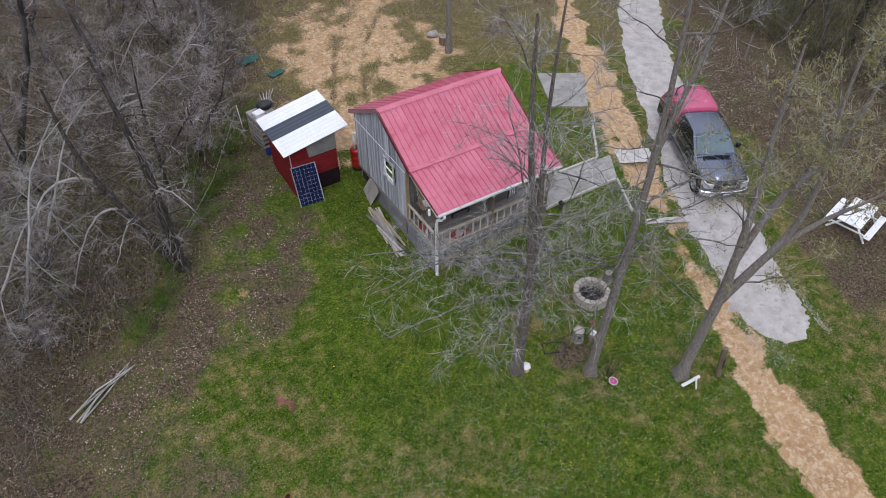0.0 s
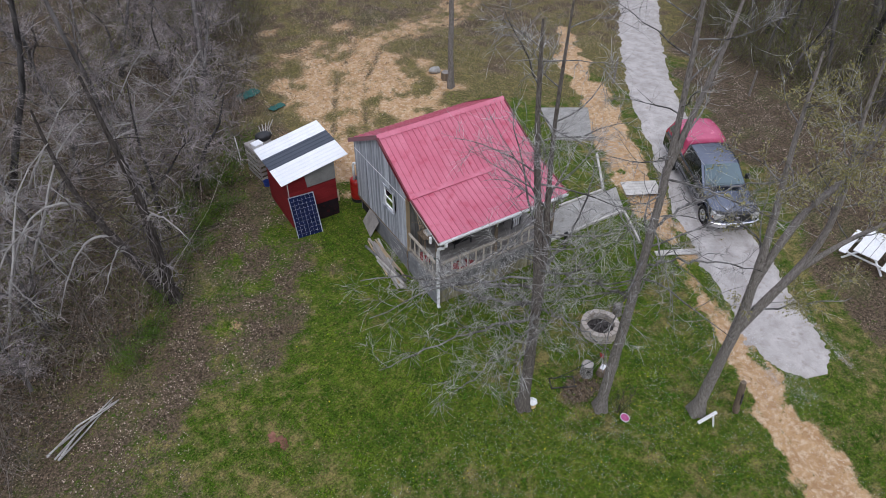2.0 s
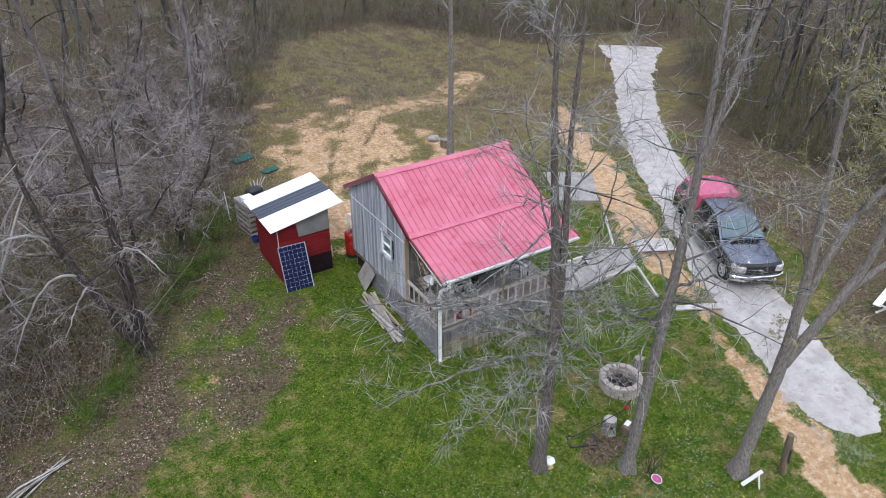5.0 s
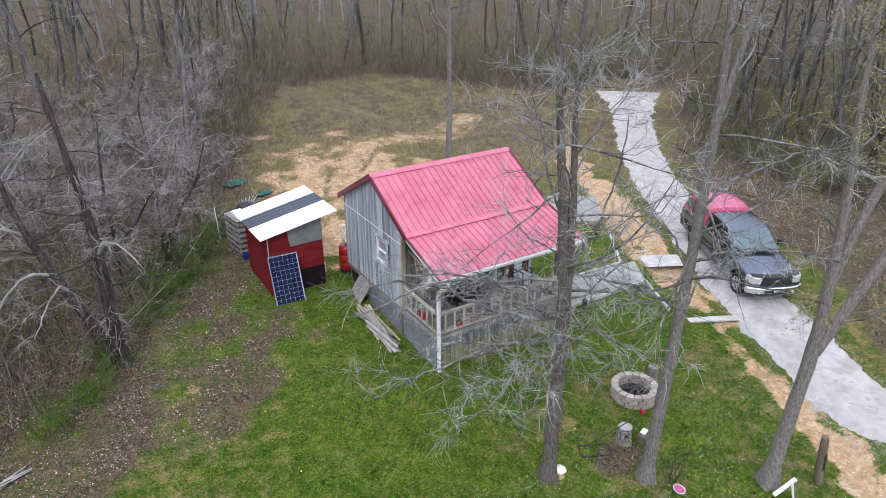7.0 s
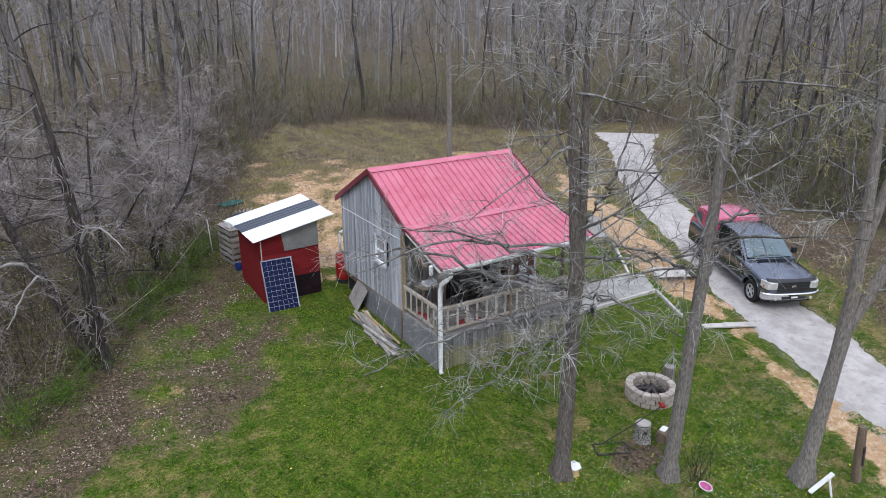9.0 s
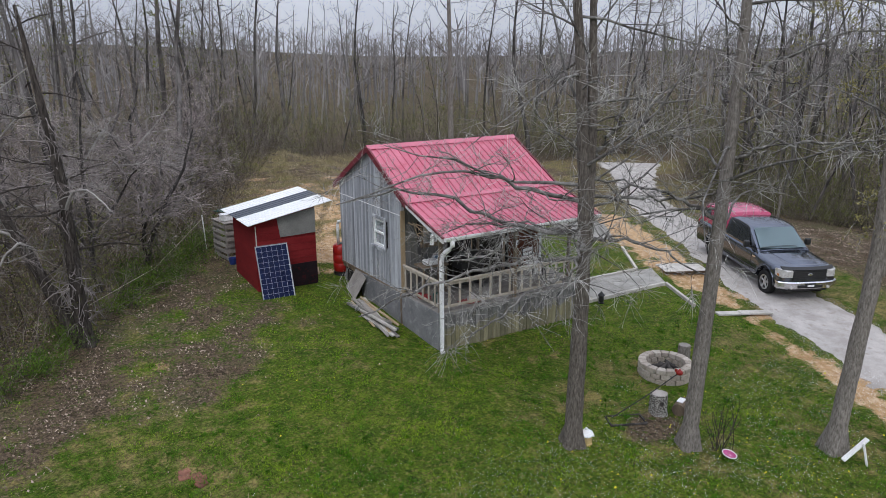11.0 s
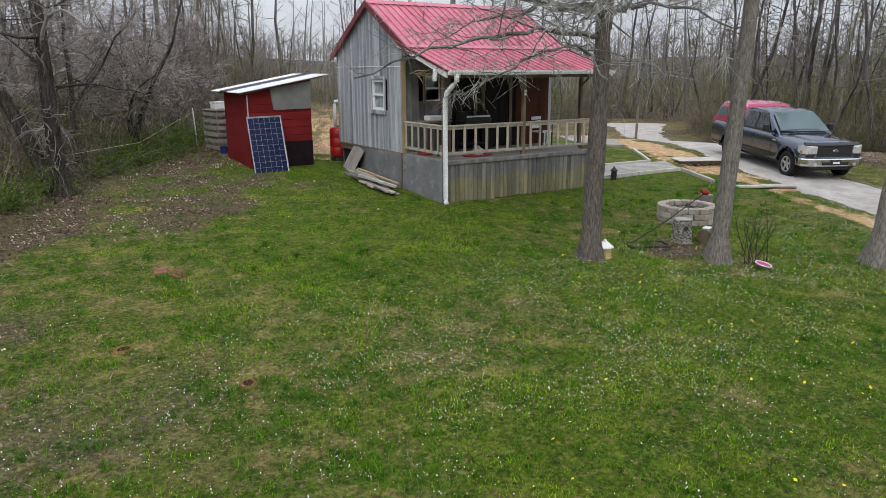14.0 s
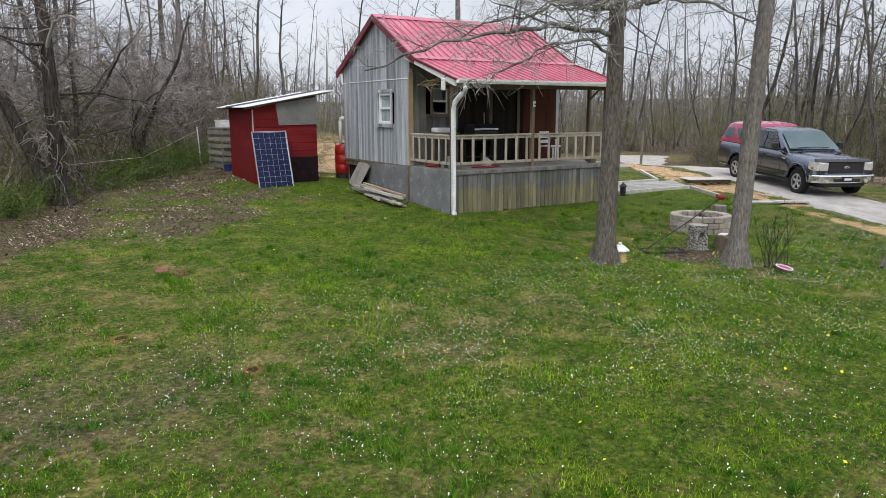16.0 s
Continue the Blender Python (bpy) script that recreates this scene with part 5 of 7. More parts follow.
yard_tree(0.12, -5.05, dict(seed=3, bark=DARK_BARK, stems=[
    ([(-0.03, 0, 0), (0.0, 0, 2), (0.05, 0, 4), (-0.06, 0, 6), (-0.22, 0.05, 8), (-0.45, 0.1, 10), (-0.5, 0.2, 12.5)], 0.18, 0.03),
    ([(0.04, 0, 4.2), (0.06, 0.0, 5.0), (0.08, 0.05, 6.4), (0.02, 0.1, 8), (-0.05, 0.2, 10), (0.1, 0.3, 13)], 0.13, 0.02)],
    boughs=[([(0, 0, 4.6), (-0.5, 0.05, 4.6), (-1.0, 0.1, 4.65), (-1.55, 0.1, 4.75), (-2.0, 0.15, 4.95), (-2.9, 0.2, 5.4), (-3.8, 0.3, 5.4), (-4.7, 0.45, 5.1)], 0.060, 1.2),
            ([(-0.1, 0, 5.2), (-0.65, 0, 5.3), (-1.05, -0.1, 5.4), (-1.6, -0.3, 5.65), (-2.1, -0.5, 5.85), (-3.2, -0.9, 5.9), (-4.4, -1.4, 5.5)], 0.050, 1.1),
            ([(0, 0, 4.05), (-0.5, -0.2, 4.13), (-1.1, -0.4, 4.2), (-1.75, -0.6, 4.05), (-2.4, -0.8, 3.95), (-3.4, -1.1, 3.7), (-4.2, -1.3, 3.4)], 0.050, 1.0),
            ([(0.1, 0, 5.9), (0.2, 0, 6.2), (0.5, 0, 6.65), (0.9, 0.1, 7.6), (1.1, 0.2, 9.0)], 0.055, 0.8),
            ([(0.1, 0, 5.3), (0.8, 0, 5.25), (1.5, 0.1, 5.15), (2.6, 0.2, 5.3), (3.4, 0.3, 5.6)], 0.040, 0.8),
            ([(0.0, 0, 4.3), (-0.2, -0.8, 4.5), (-0.5, -1.6, 4.4), (-0.9, -2.4, 4.0)], 0.038, 0.9),
            ([(0.05, 0, 4.4), (0.5, -0.4, 4.6), (1.2, -0.9, 4.5), (1.9, -1.3, 4.1)], 0.036, 0.8),
            ([(0.0, 0.05, 4.5), (-0.9, 0.7, 4.6), (-1.9, 1.3, 4.5), (-2.8, 1.8, 4.1)], 0.036, 0.9),
            ([(0.0, 0, 3.7), (-0.7, -0.9, 3.9), (-1.5, -1.6, 3.7), (-2.3, -2.1, 3.2)], 0.030, 1.0)],
    crowns=[dict(stem=0, start=0.42, count=20, length=4.2, elev=14, sub=10, twigs=9, twig_len=0.45, droop=0.03, lift=0.03, wob=0.2, side=-2.6, wide=0.4, floor=3.9, bits=3, subn=5),
            dict(stem=1, start=0.25, count=11, length=3.4, elev=24, sub=9, twigs=9, twig_len=0.45, droop=0.03, lift=0.03, bits=3, subn=5)]),
    "tall bare tree with a forked grey trunk and drooping lower branches")
yard_tree(2.16, -6.30, dict(seed=5, stems=[
    ([(0.0, 0, 0), (0.08, 0, 2), (0.17, 0, 4), (0.24, 0, 6), (0.30, 0, 8), (0.30, 0, 9.6), (0.28, 0.1, 12), (0.2, 0.2, 14)], 0.165, 0.03),
    ([(0.29, 0, 9.0), (0.5, 0, 10.2), (0.9, 0.1, 12.0), (1.1, 0.2, 13.5)], 0.09, 0.02)],
    boughs=[([(0.1, 0, 4.9), (-0.6, 0, 5.3), (-1.5, 0.1, 5.6), (-2.6, 0.3, 5.7)], 0.040, 0.7),
            ([(0.2, 0, 6.0), (0.9, -0.1, 6.3), (1.9, -0.2, 6.4), (3.2, -0.3, 6.2)], 0.042, 0.7),
            ([(0.2, 0, 7.2), (1.0, 0.2, 7.8), (2.2, 0.4, 8.3), (3.6, 0.6, 8.4)], 0.042, 0.7)],
    crowns=[dict(stem=0, start=0.32, count=22, length=3.8, elev=12, sub=7, twigs=6, twig_len=0.45, droop=0.02, floor=4.0, lift=0.03, bits=3, subn=5)]),
    "tall straight bare tree with ridged grey bark")
yard_tree(4.72, -7.98, dict(seed=8, stems=[
    ([(-0.06, 0, 0), (0.10, 0, 2.6), (0.28, 0, 4.2), (0.18, 0, 5.6), (0.16, 0, 7.0), (0.05, 0, 8.2), (-0.1, 0.1, 9.9), (-0.1, 0.2, 12)], 0.18, 0.025),
    ([(0.18, 0, 5.4), (0.42, 0.0, 6.8), (0.8, 0.0, 8.2), (1.5, 0.0, 8.9), (1.9, 0.2, 10.4), (2.1, 0.3, 12.2)], 0.12, 0.02),
    ([(0.26, 0, 3.9), (0.80, 0.0, 5.2), (1.26, 0.0, 6.17), (1.54, 0.0, 7.1), (1.55, 0.0, 8.76), (1.2, 0.1, 10.3), (1.25, 0.2, 12.3)], 0.14, 0.02),
    ([(1.2, 0, 6.05), (1.75, 0.0, 6.7), (2.33, 0.0, 7.25), (3.11, 0.0, 7.75), (4.2, 0.1, 8.6)], 0.085, 0.015)],
    boughs=[([(0.3, 0, 4.6), (0.9, -0.2, 4.9), (1.7, -0.4, 5.3), (2.6, -0.5, 5.5)], 0.030, 0.4)],
    crowns=[dict(stem=0, start=0.50, count=12, length=2.6, elev=34, sub=6, twigs=6, twig_len=0.45, bits=3, subn=5),
            dict(stem=1, start=0.45, count=12, length=2.2, elev=34, sub=6, twigs=7, twig_len=0.45, bits=3, subn=5),
            dict(stem=2, start=0.50, count=13, length=2.4, elev=34, sub=6, twigs=7, twig_len=0.45, bits=3, subn=5),
            dict(stem=3, start=0.30, count=9, length=1.8, elev=36, sub=5, twigs=6, twig_len=0.45, bits=3, subn=5)]),
    "leaning forked tree with yellow-green buds on its twigs", bud=15000)


# forest trees: a few shapes, copied all over the woods
def forest_shape(seed, H, r0, start, count, length, elev, sub, twigs, twig_len, material, fat=1.5, crooked=0.05, forks=0, leaf=0):
    r = np.random.default_rng(seed)
    d = np.array([r.normal(0, crooked), r.normal(0, crooked), 1.0])
    s = limb(r, (0, 0, -0.15), d, H, 9, crooked, 0.05, r0, r0 * 0.12)
    s = (s[0], r0 * (1 - 0.9 * np.linspace(0, 1, 9)) ** 0.9 + 0.008)
    stems = [s]
    for _ in range(forks):
        q, dd, rr = at(s, r.uniform(0.05, 0.4))
        stems.append(limb(r, q, dd / np.linalg.norm(dd) + np.array([r.normal(0, 0.5), r.normal(0, 0.5), 0.2]), H * r.uniform(0.5, 0.75), 8, crooked * 1.1, 0.06, rr * 0.75, 0.012))
    limbs, fine = crown(r, stems, start, count, length, elev, sub, twigs, twig_len, wob=0.22 if forks else 0.16, droop=0.05 if forks else 0.0, bits=3 if forks else 2)
    tm = trunk_mesh(stems, 7, material, 0.35)
    cm = crown_mesh(limbs, fine, 3, TWIG if forks else TWIG_TALL, fat=fat, limb_material=LIMB)
    lm = buds(r, fine, leaf, 0.06, LEAF, "leaves") if leaf else None
    return tm, cm, lm


def plant(shape, x, y, turn, size, label, group, tip=3.5):
    t = thing("tree", Matrix.Translation((x, y, gz(x, y) - 0.03)) @ pose(0, 0, 0, tip * math.sin(7 * turn), tip * math.cos(5 * turn), 0) @ Matrix.Rotation(turn, 4, "Z") @ Matrix.Diagonal((size, size, size * (1 + 0.15 * math.sin(3 * turn)), 1)), label, "tree", group)
    part("trunk", shape[0], None, t)
    part("crown", shape[1], None, t)
    if shape[2]:
        part("leaves", shape[2], None, t)
    return t


TALL = [forest_shape(20 + i, H, r0, st, 18, ln, 32, 5, 3, 0.8, FOREST_BARK, crooked=0.09, leaf=lf) for i, (H, r0, st, ln, lf) in enumerate(((15, 0.12, 0.30, 3.4, 0), (18, 0.18, 0.36, 3.8, 0), (12, 0.085, 0.2, 2.8, 420), (16, 0.12, 0.38, 3.0, 0), (10, 0.07, 0.15, 2.4, 500)))]
SPREAD = [forest_shape(40 + i, H, r0, 0.22, 13, ln, 26, 7, 8, 0.60, FOREST_BARK, fat=1.6, crooked=0.16, forks=2, leaf=lf) for i, (H, r0, ln, lf) in enumerate(((8, 0.15, 3.2, 0), (7, 0.12, 3.0, 220), (9, 0.16, 3.4, 0), (6, 0.10, 2.6, 300)))]
PALE = [(trunk_mesh([(a[0], a[1])], 6, PALE_BRANCH, 0.2), b, None) for a, b in ((s, crown_mesh(*crown(np.random.default_rng(70 + i), [s], 0.2, 10, 2.4, 10, 6, 6, 0.6, droop=0.03), 4, PALE_BRANCH, fat=1.2)) for i, s in enumerate((
    limb(np.random.default_rng(60), (0, 0, 0), (0.9, -0.5, 0.9), 7.5, 9, 0.22, 0.0, 0.06, 0.012),
    limb(np.random.default_rng(61), (0, 0, 0), (0.2, -0.8, 1.2), 7.0, 9, 0.22, -0.01, 0.055, 0.012))))]


def scatter(r, n, lo, hi, ok, gap):
    """Places at least gap apart, in a region."""
    out = []
    for _ in range(n * 40):
        x, y = r.uniform(lo[0], hi[0]), r.uniform(lo[1], hi[1])
        if ok(x, y) and all((x - a) ** 2 + (y - b) ** 2 > gap * gap for a, b in out):
            out.append((x, y))
            if len(out) >= n:
                break
    return out


def edge_distance(x, y):
    d = float(near_line(CLEARING, np.array([x]), np.array([y]))[0][0])
    return -d if inside(CLEARING, np.array([x]), np.array([y]))[0] else d


r = np.random.default_rng(11)
left = scatter(r, 25, (-21, 2), (0, 26), lambda x, y: 0.7 < edge_distance(x, y) < 10 and y > 0.6 * x + 8 and x + 9 < 8.5 and y > 3 and not (-11.5 < x < -6.5 and y < 8.5), 1.9)
for i, (x, y) in enumerate(left):
    plant(SPREAD[i % 4], x, y, r.uniform(0, 6.28), r.uniform(0.55, 0.85), "crooked bare woodland tree with a tangle of grey twigs", "trees of the wood")
for x, y, turn, k in ((-12.5, 7.5, 0.3, 0), (-14.5, 5.0, 0.1, 0), (-8.2, 14.0, 0.5, 1), (-16.5, 10, 0.2, 0), (-13.4, 9.6, -0.5, 1), (-15.6, 7.2, -0.2, 1), (-11.6, 12.6, -0.1, 0), (-17.5, 6.5, 0.4, 1), (-14.0, 13.0, 0.6, 0), (-13.4, 5.4, 0.5, 0), (-15.0, 8.6, -0.3, 1), (-7.6, 16.0, -0.3, 0)):
    plant(PALE[k], x, y, turn, r.uniform(0.85, 1.1), "leaning pale-barked bare tree", "trees of the wood")
tall = scatter(r, 132, (-40, -14), (66, 66), lambda x, y: 1.0 < edge_distance(x, y) < 26 and math.hypot(x + 9, y + 14) < 82 and (y - 0.25 * x > 4 or x > 19) and not (x < -3 and y < 13), 2.3)
for i, (x, y) in enumerate(tall):
    plant(TALL[i % 5], x, y, r.uniform(0, 6.28), r.uniform(0.75, 1.1), "tall slender bare woodland tree", "trees of the wood")

more = scatter(r, 52, (24, -12), (44, 16), lambda x, y: 0.6 < edge_distance(x, y) < 14, 1.6)
for i, (x, y) in enumerate(more):
    plant(TALL[i % 5], x, y, r.uniform(0, 6.28), r.uniform(0.8, 1.1), "tall slender bare woodland tree", "trees of the wood")

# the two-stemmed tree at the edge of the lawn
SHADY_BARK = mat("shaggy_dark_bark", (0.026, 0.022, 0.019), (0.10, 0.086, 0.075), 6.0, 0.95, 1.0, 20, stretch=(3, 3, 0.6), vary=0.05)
r = np.random.default_rng(91)
t = thing("tree", pose(-8.0, 4.85, gz(-8, 4.85) - 0.05), "bare two-stemmed tree with shaggy vines on its trunk", "tree", "trees of the wood")
def aside(rows):
    return [tuple(RIGHT * a + np.array([0.522, 0.853, 0.0]) * b + np.array([0, 0, z])) for a, b, z in rows]


vs = [stem_line(aside([(0.12, 0, 0), (0.02, 0, 1.3), (0.10, 0, 3.4), (-0.02, 0.1, 4.8), (-0.28, 0.2, 6.3), (-0.6, 0.3, 8.5)]), 0.21, 0.04), stem_line(aside([(0.0, 0, 0.05), (-0.42, 0, 0.9), (-0.85, 0, 2.1), (-1.3, 0, 3.1), (-1.85, 0.0, 4.3), (-2.2, 0.1, 5.8), (-2.3, 0.2, 7.5)]), 0.19, 0.03)]
arch = [stem_line(aside(rows), 0.05, 0.010, 16) for rows in (
    [(-1.8, 0, 4.2), (-2.2, -0.3, 4.6), (-2.8, -0.8, 4.6), (-3.3, -1.3, 4.0), (-3.7, -1.7, 3.0), (-3.9, -2.0, 2.0)],
    [(-1.3, 0, 3.0), (-1.7, -0.5, 3.3), (-2.1, -1.0, 2.9), (-2.5, -1.5, 2.1), (-2.8, -1.9, 1.2)],
    [(-1.0, 0, 2.5), (-0.8, -0.6, 3.0), (-0.9, -1.2, 2.8), (-1.2, -1.7, 2.0)],
    [(0.05, 0, 3.6), (0.5, -0.4, 4.2), (1.1, -0.8, 4.3), (1.8, -1.2, 3.8)])]
for line in arch:
    line[0][2:-1] += r.normal(0, 0.015, (13, 3))
part("trunk", trunk_mesh(vs, 10, SHADY_BARK, 0.3), None, t)
part("crown", crown_mesh(*crown(r, vs, 0.3, 11, 2.6, 18, 6, 6, 0.5, droop=0.02), 4, LIMB, fat=1.3, limb_material=SHADY_BARK), None, t)
twiggy, tips = crown(r, arch, 0.15, 8, 1.1, -5, 5, 6, 0.4, droop=0.08, wob=0.22, bits=3)
tagged(part("bough_mass", crown_mesh(arch, twiggy, 5, PALE_BRANCH, "bough_mass", 1.0), None, t, "pale arching lichen-grey boughs"), kind="stuff")
tagged(part("twig_mass", crown_mesh(tips[:3], tips[3:], 3, TWIG, "twig_mass", 1.2), None, t, "fine drooping twigs"), kind="stuff")
vine = []
for i in range(260):
    q, d, rr = at(vs[0], r.uniform(0.1, 0.75))
    az = r.uniform(0, 6.28)
    vine.append(limb(r, q + np.array([math.cos(az), math.sin(az), 0]) * (rr + 0.03), (math.cos(az) * 0.5, math.sin(az) * 0.5, r.uniform(-0.9, 0.6)), r.uniform(0.3, 1.0), 5, 0.35, -0.1, 0.010, 0.004))
part("vines", crown_mesh(vine[:20], vine[20:], 4, LIMB, "vines", 1.4), None, t, "shaggy brown vines")

# far woods: one mass of slender trees to the foot of the hills
def far_woods():
    r = np.random.default_rng(15)
    lines, twigs = [], []
    n = 0
    while n < 460:
        a, d = r.uniform(-0.75, 1.95), 62 + 150 * r.random() ** 1.3
        x, y = -9 + d * math.sin(a), -14 + d * math.cos(a)
        if edge_distance(x, y) < 14:
            continue
        n += 1
        H = r.uniform(11, 18)
        s = limb(r, (x, y, gz(x, y) - 0.1), (r.normal(0, 0.05), r.normal(0, 0.05), 1), H, 4, 0.03, 0.05, r.uniform(0.12, 0.22), 0.03)
        lines.append(s)
        for i in range(7):
            q, dd, rr = at(s, r.uniform(0.3, 1.0))
            az = r.uniform(0, 6.28)
            b = limb(r, q, (math.cos(az), math.sin(az), 0.9), r.uniform(1.5, 3.8), 3, 0.15, 0.05, 0.035, 0.012)
            twigs.append(b)
            for _ in range(5):
                q2, d2, _r = at(b, r.uniform(0.2, 1))
                twigs.append(limb(r, q2, d2 / np.linalg.norm(d2) + r.normal(0, 0.6, 3), r.uniform(0.6, 1.6), 2, 0.2, 0.05, 0.018, 0.010))
    for _ in range(2300):
        a, d = r.uniform(-0.6, 1.75), r.uniform(170, 520)
        x, y = -9 + d * math.sin(a), -14 + d * math.cos(a)
        s = limb(r, (x, y, gz(x, y) - 0.3), (0, 0, 1), r.uniform(9, 19), 4, 0.04, 0.05, 0.3, 0.06)
        twigs.append(s)
        for i in range(5):
            q, dd, rr = at(s, r.uniform(0.3, 1.0))
            az = r.uniform(0, 6.28)
            twigs.append(limb(r, q, (math.cos(az), math.sin(az), 0.8), r.uniform(3, 6), 2, 0.15, 0.05, 0.16, 0.05))
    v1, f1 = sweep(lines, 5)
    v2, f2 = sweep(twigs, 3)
    # bark colour here carries the haze of distance
    me = mesh_arrays("far_woods", np.concatenate([v1, v2]), np.concatenate([f1, f2 + len(v1)]), HAZY_BARK)
    tagged(new("far_woods", me), "distant bare woodland below the horizon, grey-brown paled by painted haze", "woods", kind="stuff")


far_woods()


# undergrowth: brushy stems along the edge of the woods
def undergrowth():
    r = np.random.default_rng(23)
    lines = []
    n = 0
    while n < 9500:
        m = 400
        x, y = r.uniform(-24, 40, m), r.uniform(-12, 48, m)
        d = near_line(CLEARING, x, y)[0]
        ins = inside(CLEARING, x, y)
        sd = np.where(ins, -d, d)
        keep = (sd > -0.3) & (sd < 14) & (np.hypot(x + 9, y + 14) > 9) & (r.random(m) < np.exp(-np.maximum(sd, 0) / 6)) & (blotch(x, y, 1.3) + 0.5 > r.uniform(-0.6, 0.9, m)) & ~((y < 0) & (x < -10) & (x > -13.6))
        for a, b in zip(x[keep], y[keep]):
            z = gz(a, b)
            h = r.uniform(0.5, 2.6)
            s = limb(r, (a, b, z - 0.02), (r.normal(0, 0.5), r.normal(0, 0.5), 1), h, 3, 0.3, -0.04, 0.008, 0.003)
            lines.append(s)
            for _ in range(2):
                q, dd, _r = at(s, r.uniform(0.3, 0.9))
                lines.append(limb(r, q, dd / np.linalg.norm(dd) + r.normal(0, 0.8, 3), h * 0.45, 2, 0.3, -0.05, 0.005, 0.002))
            n += 1
    v, f = sweep([(p, q * 1.2) for p, q in lines], 3)
    tagged(new("undergrowth", mesh_arrays("undergrowth", v, f, TWIG_BROWN)), "tangled bare brush along the edge of the woods", "brush", kind="stuff")
    # patches of fresh green on the brush
    pick = r.integers(0, len(lines), 230000)
    c = np.array([lines[i][0][1] for i in pick]) + r.normal(0, 0.10, (len(pick), 3))
    near_green = sum(np.exp(-((c[:, 0] - a) ** 2 + (c[:, 1] - b) ** 2) / s ** 2) for a, b, s in ((-5.5, 10.0, 3.0), (-4.2, 12.5, 2.0), (-9, 6.5, 2.2), (-13.5, -1.5, 1.5), (22, 6, 5), (20.5, 0, 3.5), (27, 14, 6), (2, 25, 4)))
    keep = (blotch(c[:, 0] + 5, c[:, 1], 0.9) + 1.2 * near_green > 0.30)
    c = c[keep]
    k = len(c)
    a, b = r.normal(0, 1, (k, 3)), r.normal(0, 1, (k, 3))
    a /= np.linalg.norm(a, axis=1, keepdims=True)
    b /= np.linalg.norm(b, axis=1, keepdims=True)
    s = r.uniform(0.02, 0.055, (k, 1))
    v = np.stack([c - a * s, c + b * s * 0.6, c + a * s], 1).reshape(-1, 3)
    tagged(new("brush_leaves", mesh_arrays("brush_leaves", v, np.arange(3 * k).reshape(-1, 3), LEAF)), "small fresh green leaves on the brush", "leaves", kind="stuff")


undergrowth()


def thicket():
    """Slender saplings that fill the middle height of the woods."""
    r = np.random.default_rng(29)
    lines, tips = [], []
    while len(lines) < 26000:
        m = 300
        x, y = r.uniform(-26, 60, m), r.uniform(-12, 62, m)
        d = near_line(CLEARING, x, y)[0]
        sd = np.where(inside(CLEARING, x, y), -d, d)
        keep = (sd > 0.6) & (sd < 24) & (np.hypot(x + 9, y + 14) > 13) & (r.random(m) < np.exp(-sd / 12)) & ~((x < -9) & (y < 4))
        for a, b in zip(x[keep], y[keep]):
            h = r.uniform(1.8, 5.5) * (0.62 if a < 0 else 1.0)
            s = limb(r, (a, b, gz(a, b) - 0.03), (r.normal(0, 0.30), r.normal(0, 0.30), 1), h, 4, 0.17, 0.02, 0.018, 0.006)
            lines.append(s)
            for _ in range(9):
                q, dd, _r = at(s, r.uniform(0.25, 1.0))
                t = limb(r, q, dd / np.linalg.norm(dd) + r.normal(0, 0.6, 3), h * r.uniform(0.12, 0.34), 2, 0.2, 0.02, 0.008, 0.003)
                lines.append(t)
                tips.append(t[0][-1])
    v, f = sweep(lines, 3)
    tagged(new("thicket", mesh_arrays("thicket", v, f, TWIG_BROWN)), "dense bare saplings filling the woods", "saplings", kind="stuff")
    tips = np.array(tips)
    c = np.repeat(tips, 10, axis=0) + r.normal(0, 0.28, (10 * len(tips), 3))
    c = c[blotch(c[:, 0] * 0.8 + 40, c[:, 1] * 0.8, 0.8) + 0.85 * (c[:, 0] > 12) + 0.25 * (c[:, 0] < 0) - 0.12 * c[:, 2] > 0.0]
    k = len(c)
    a, b = r.normal(0, 1, (k, 3)), r.normal(0, 1, (k, 3))
    a /= np.linalg.norm(a, axis=1, keepdims=True)
    b /= np.linalg.norm(b, axis=1, keepdims=True)
    s = r.uniform(0.03, 0.075, (k, 1))
    v = np.stack([c - a * s, c + b * s * 0.6, c + a * s], 1).reshape(-1, 3)
    tagged(new("sapling_leaves", mesh_arrays("sapling_leaves", v, np.arange(3 * k).reshape(-1, 3), LEAF)), "small fresh leaves opening on the saplings", "leaves", kind="stuff")


thicket()


# leafy shrubs at the foot of the woods
GREEN_LEAF = mat("dark_green_leaf", (0.042, 0.092, 0.010), (0.125, 0.185, 0.026), 1.0, 0.6, 0.0, 20, island=0.4)


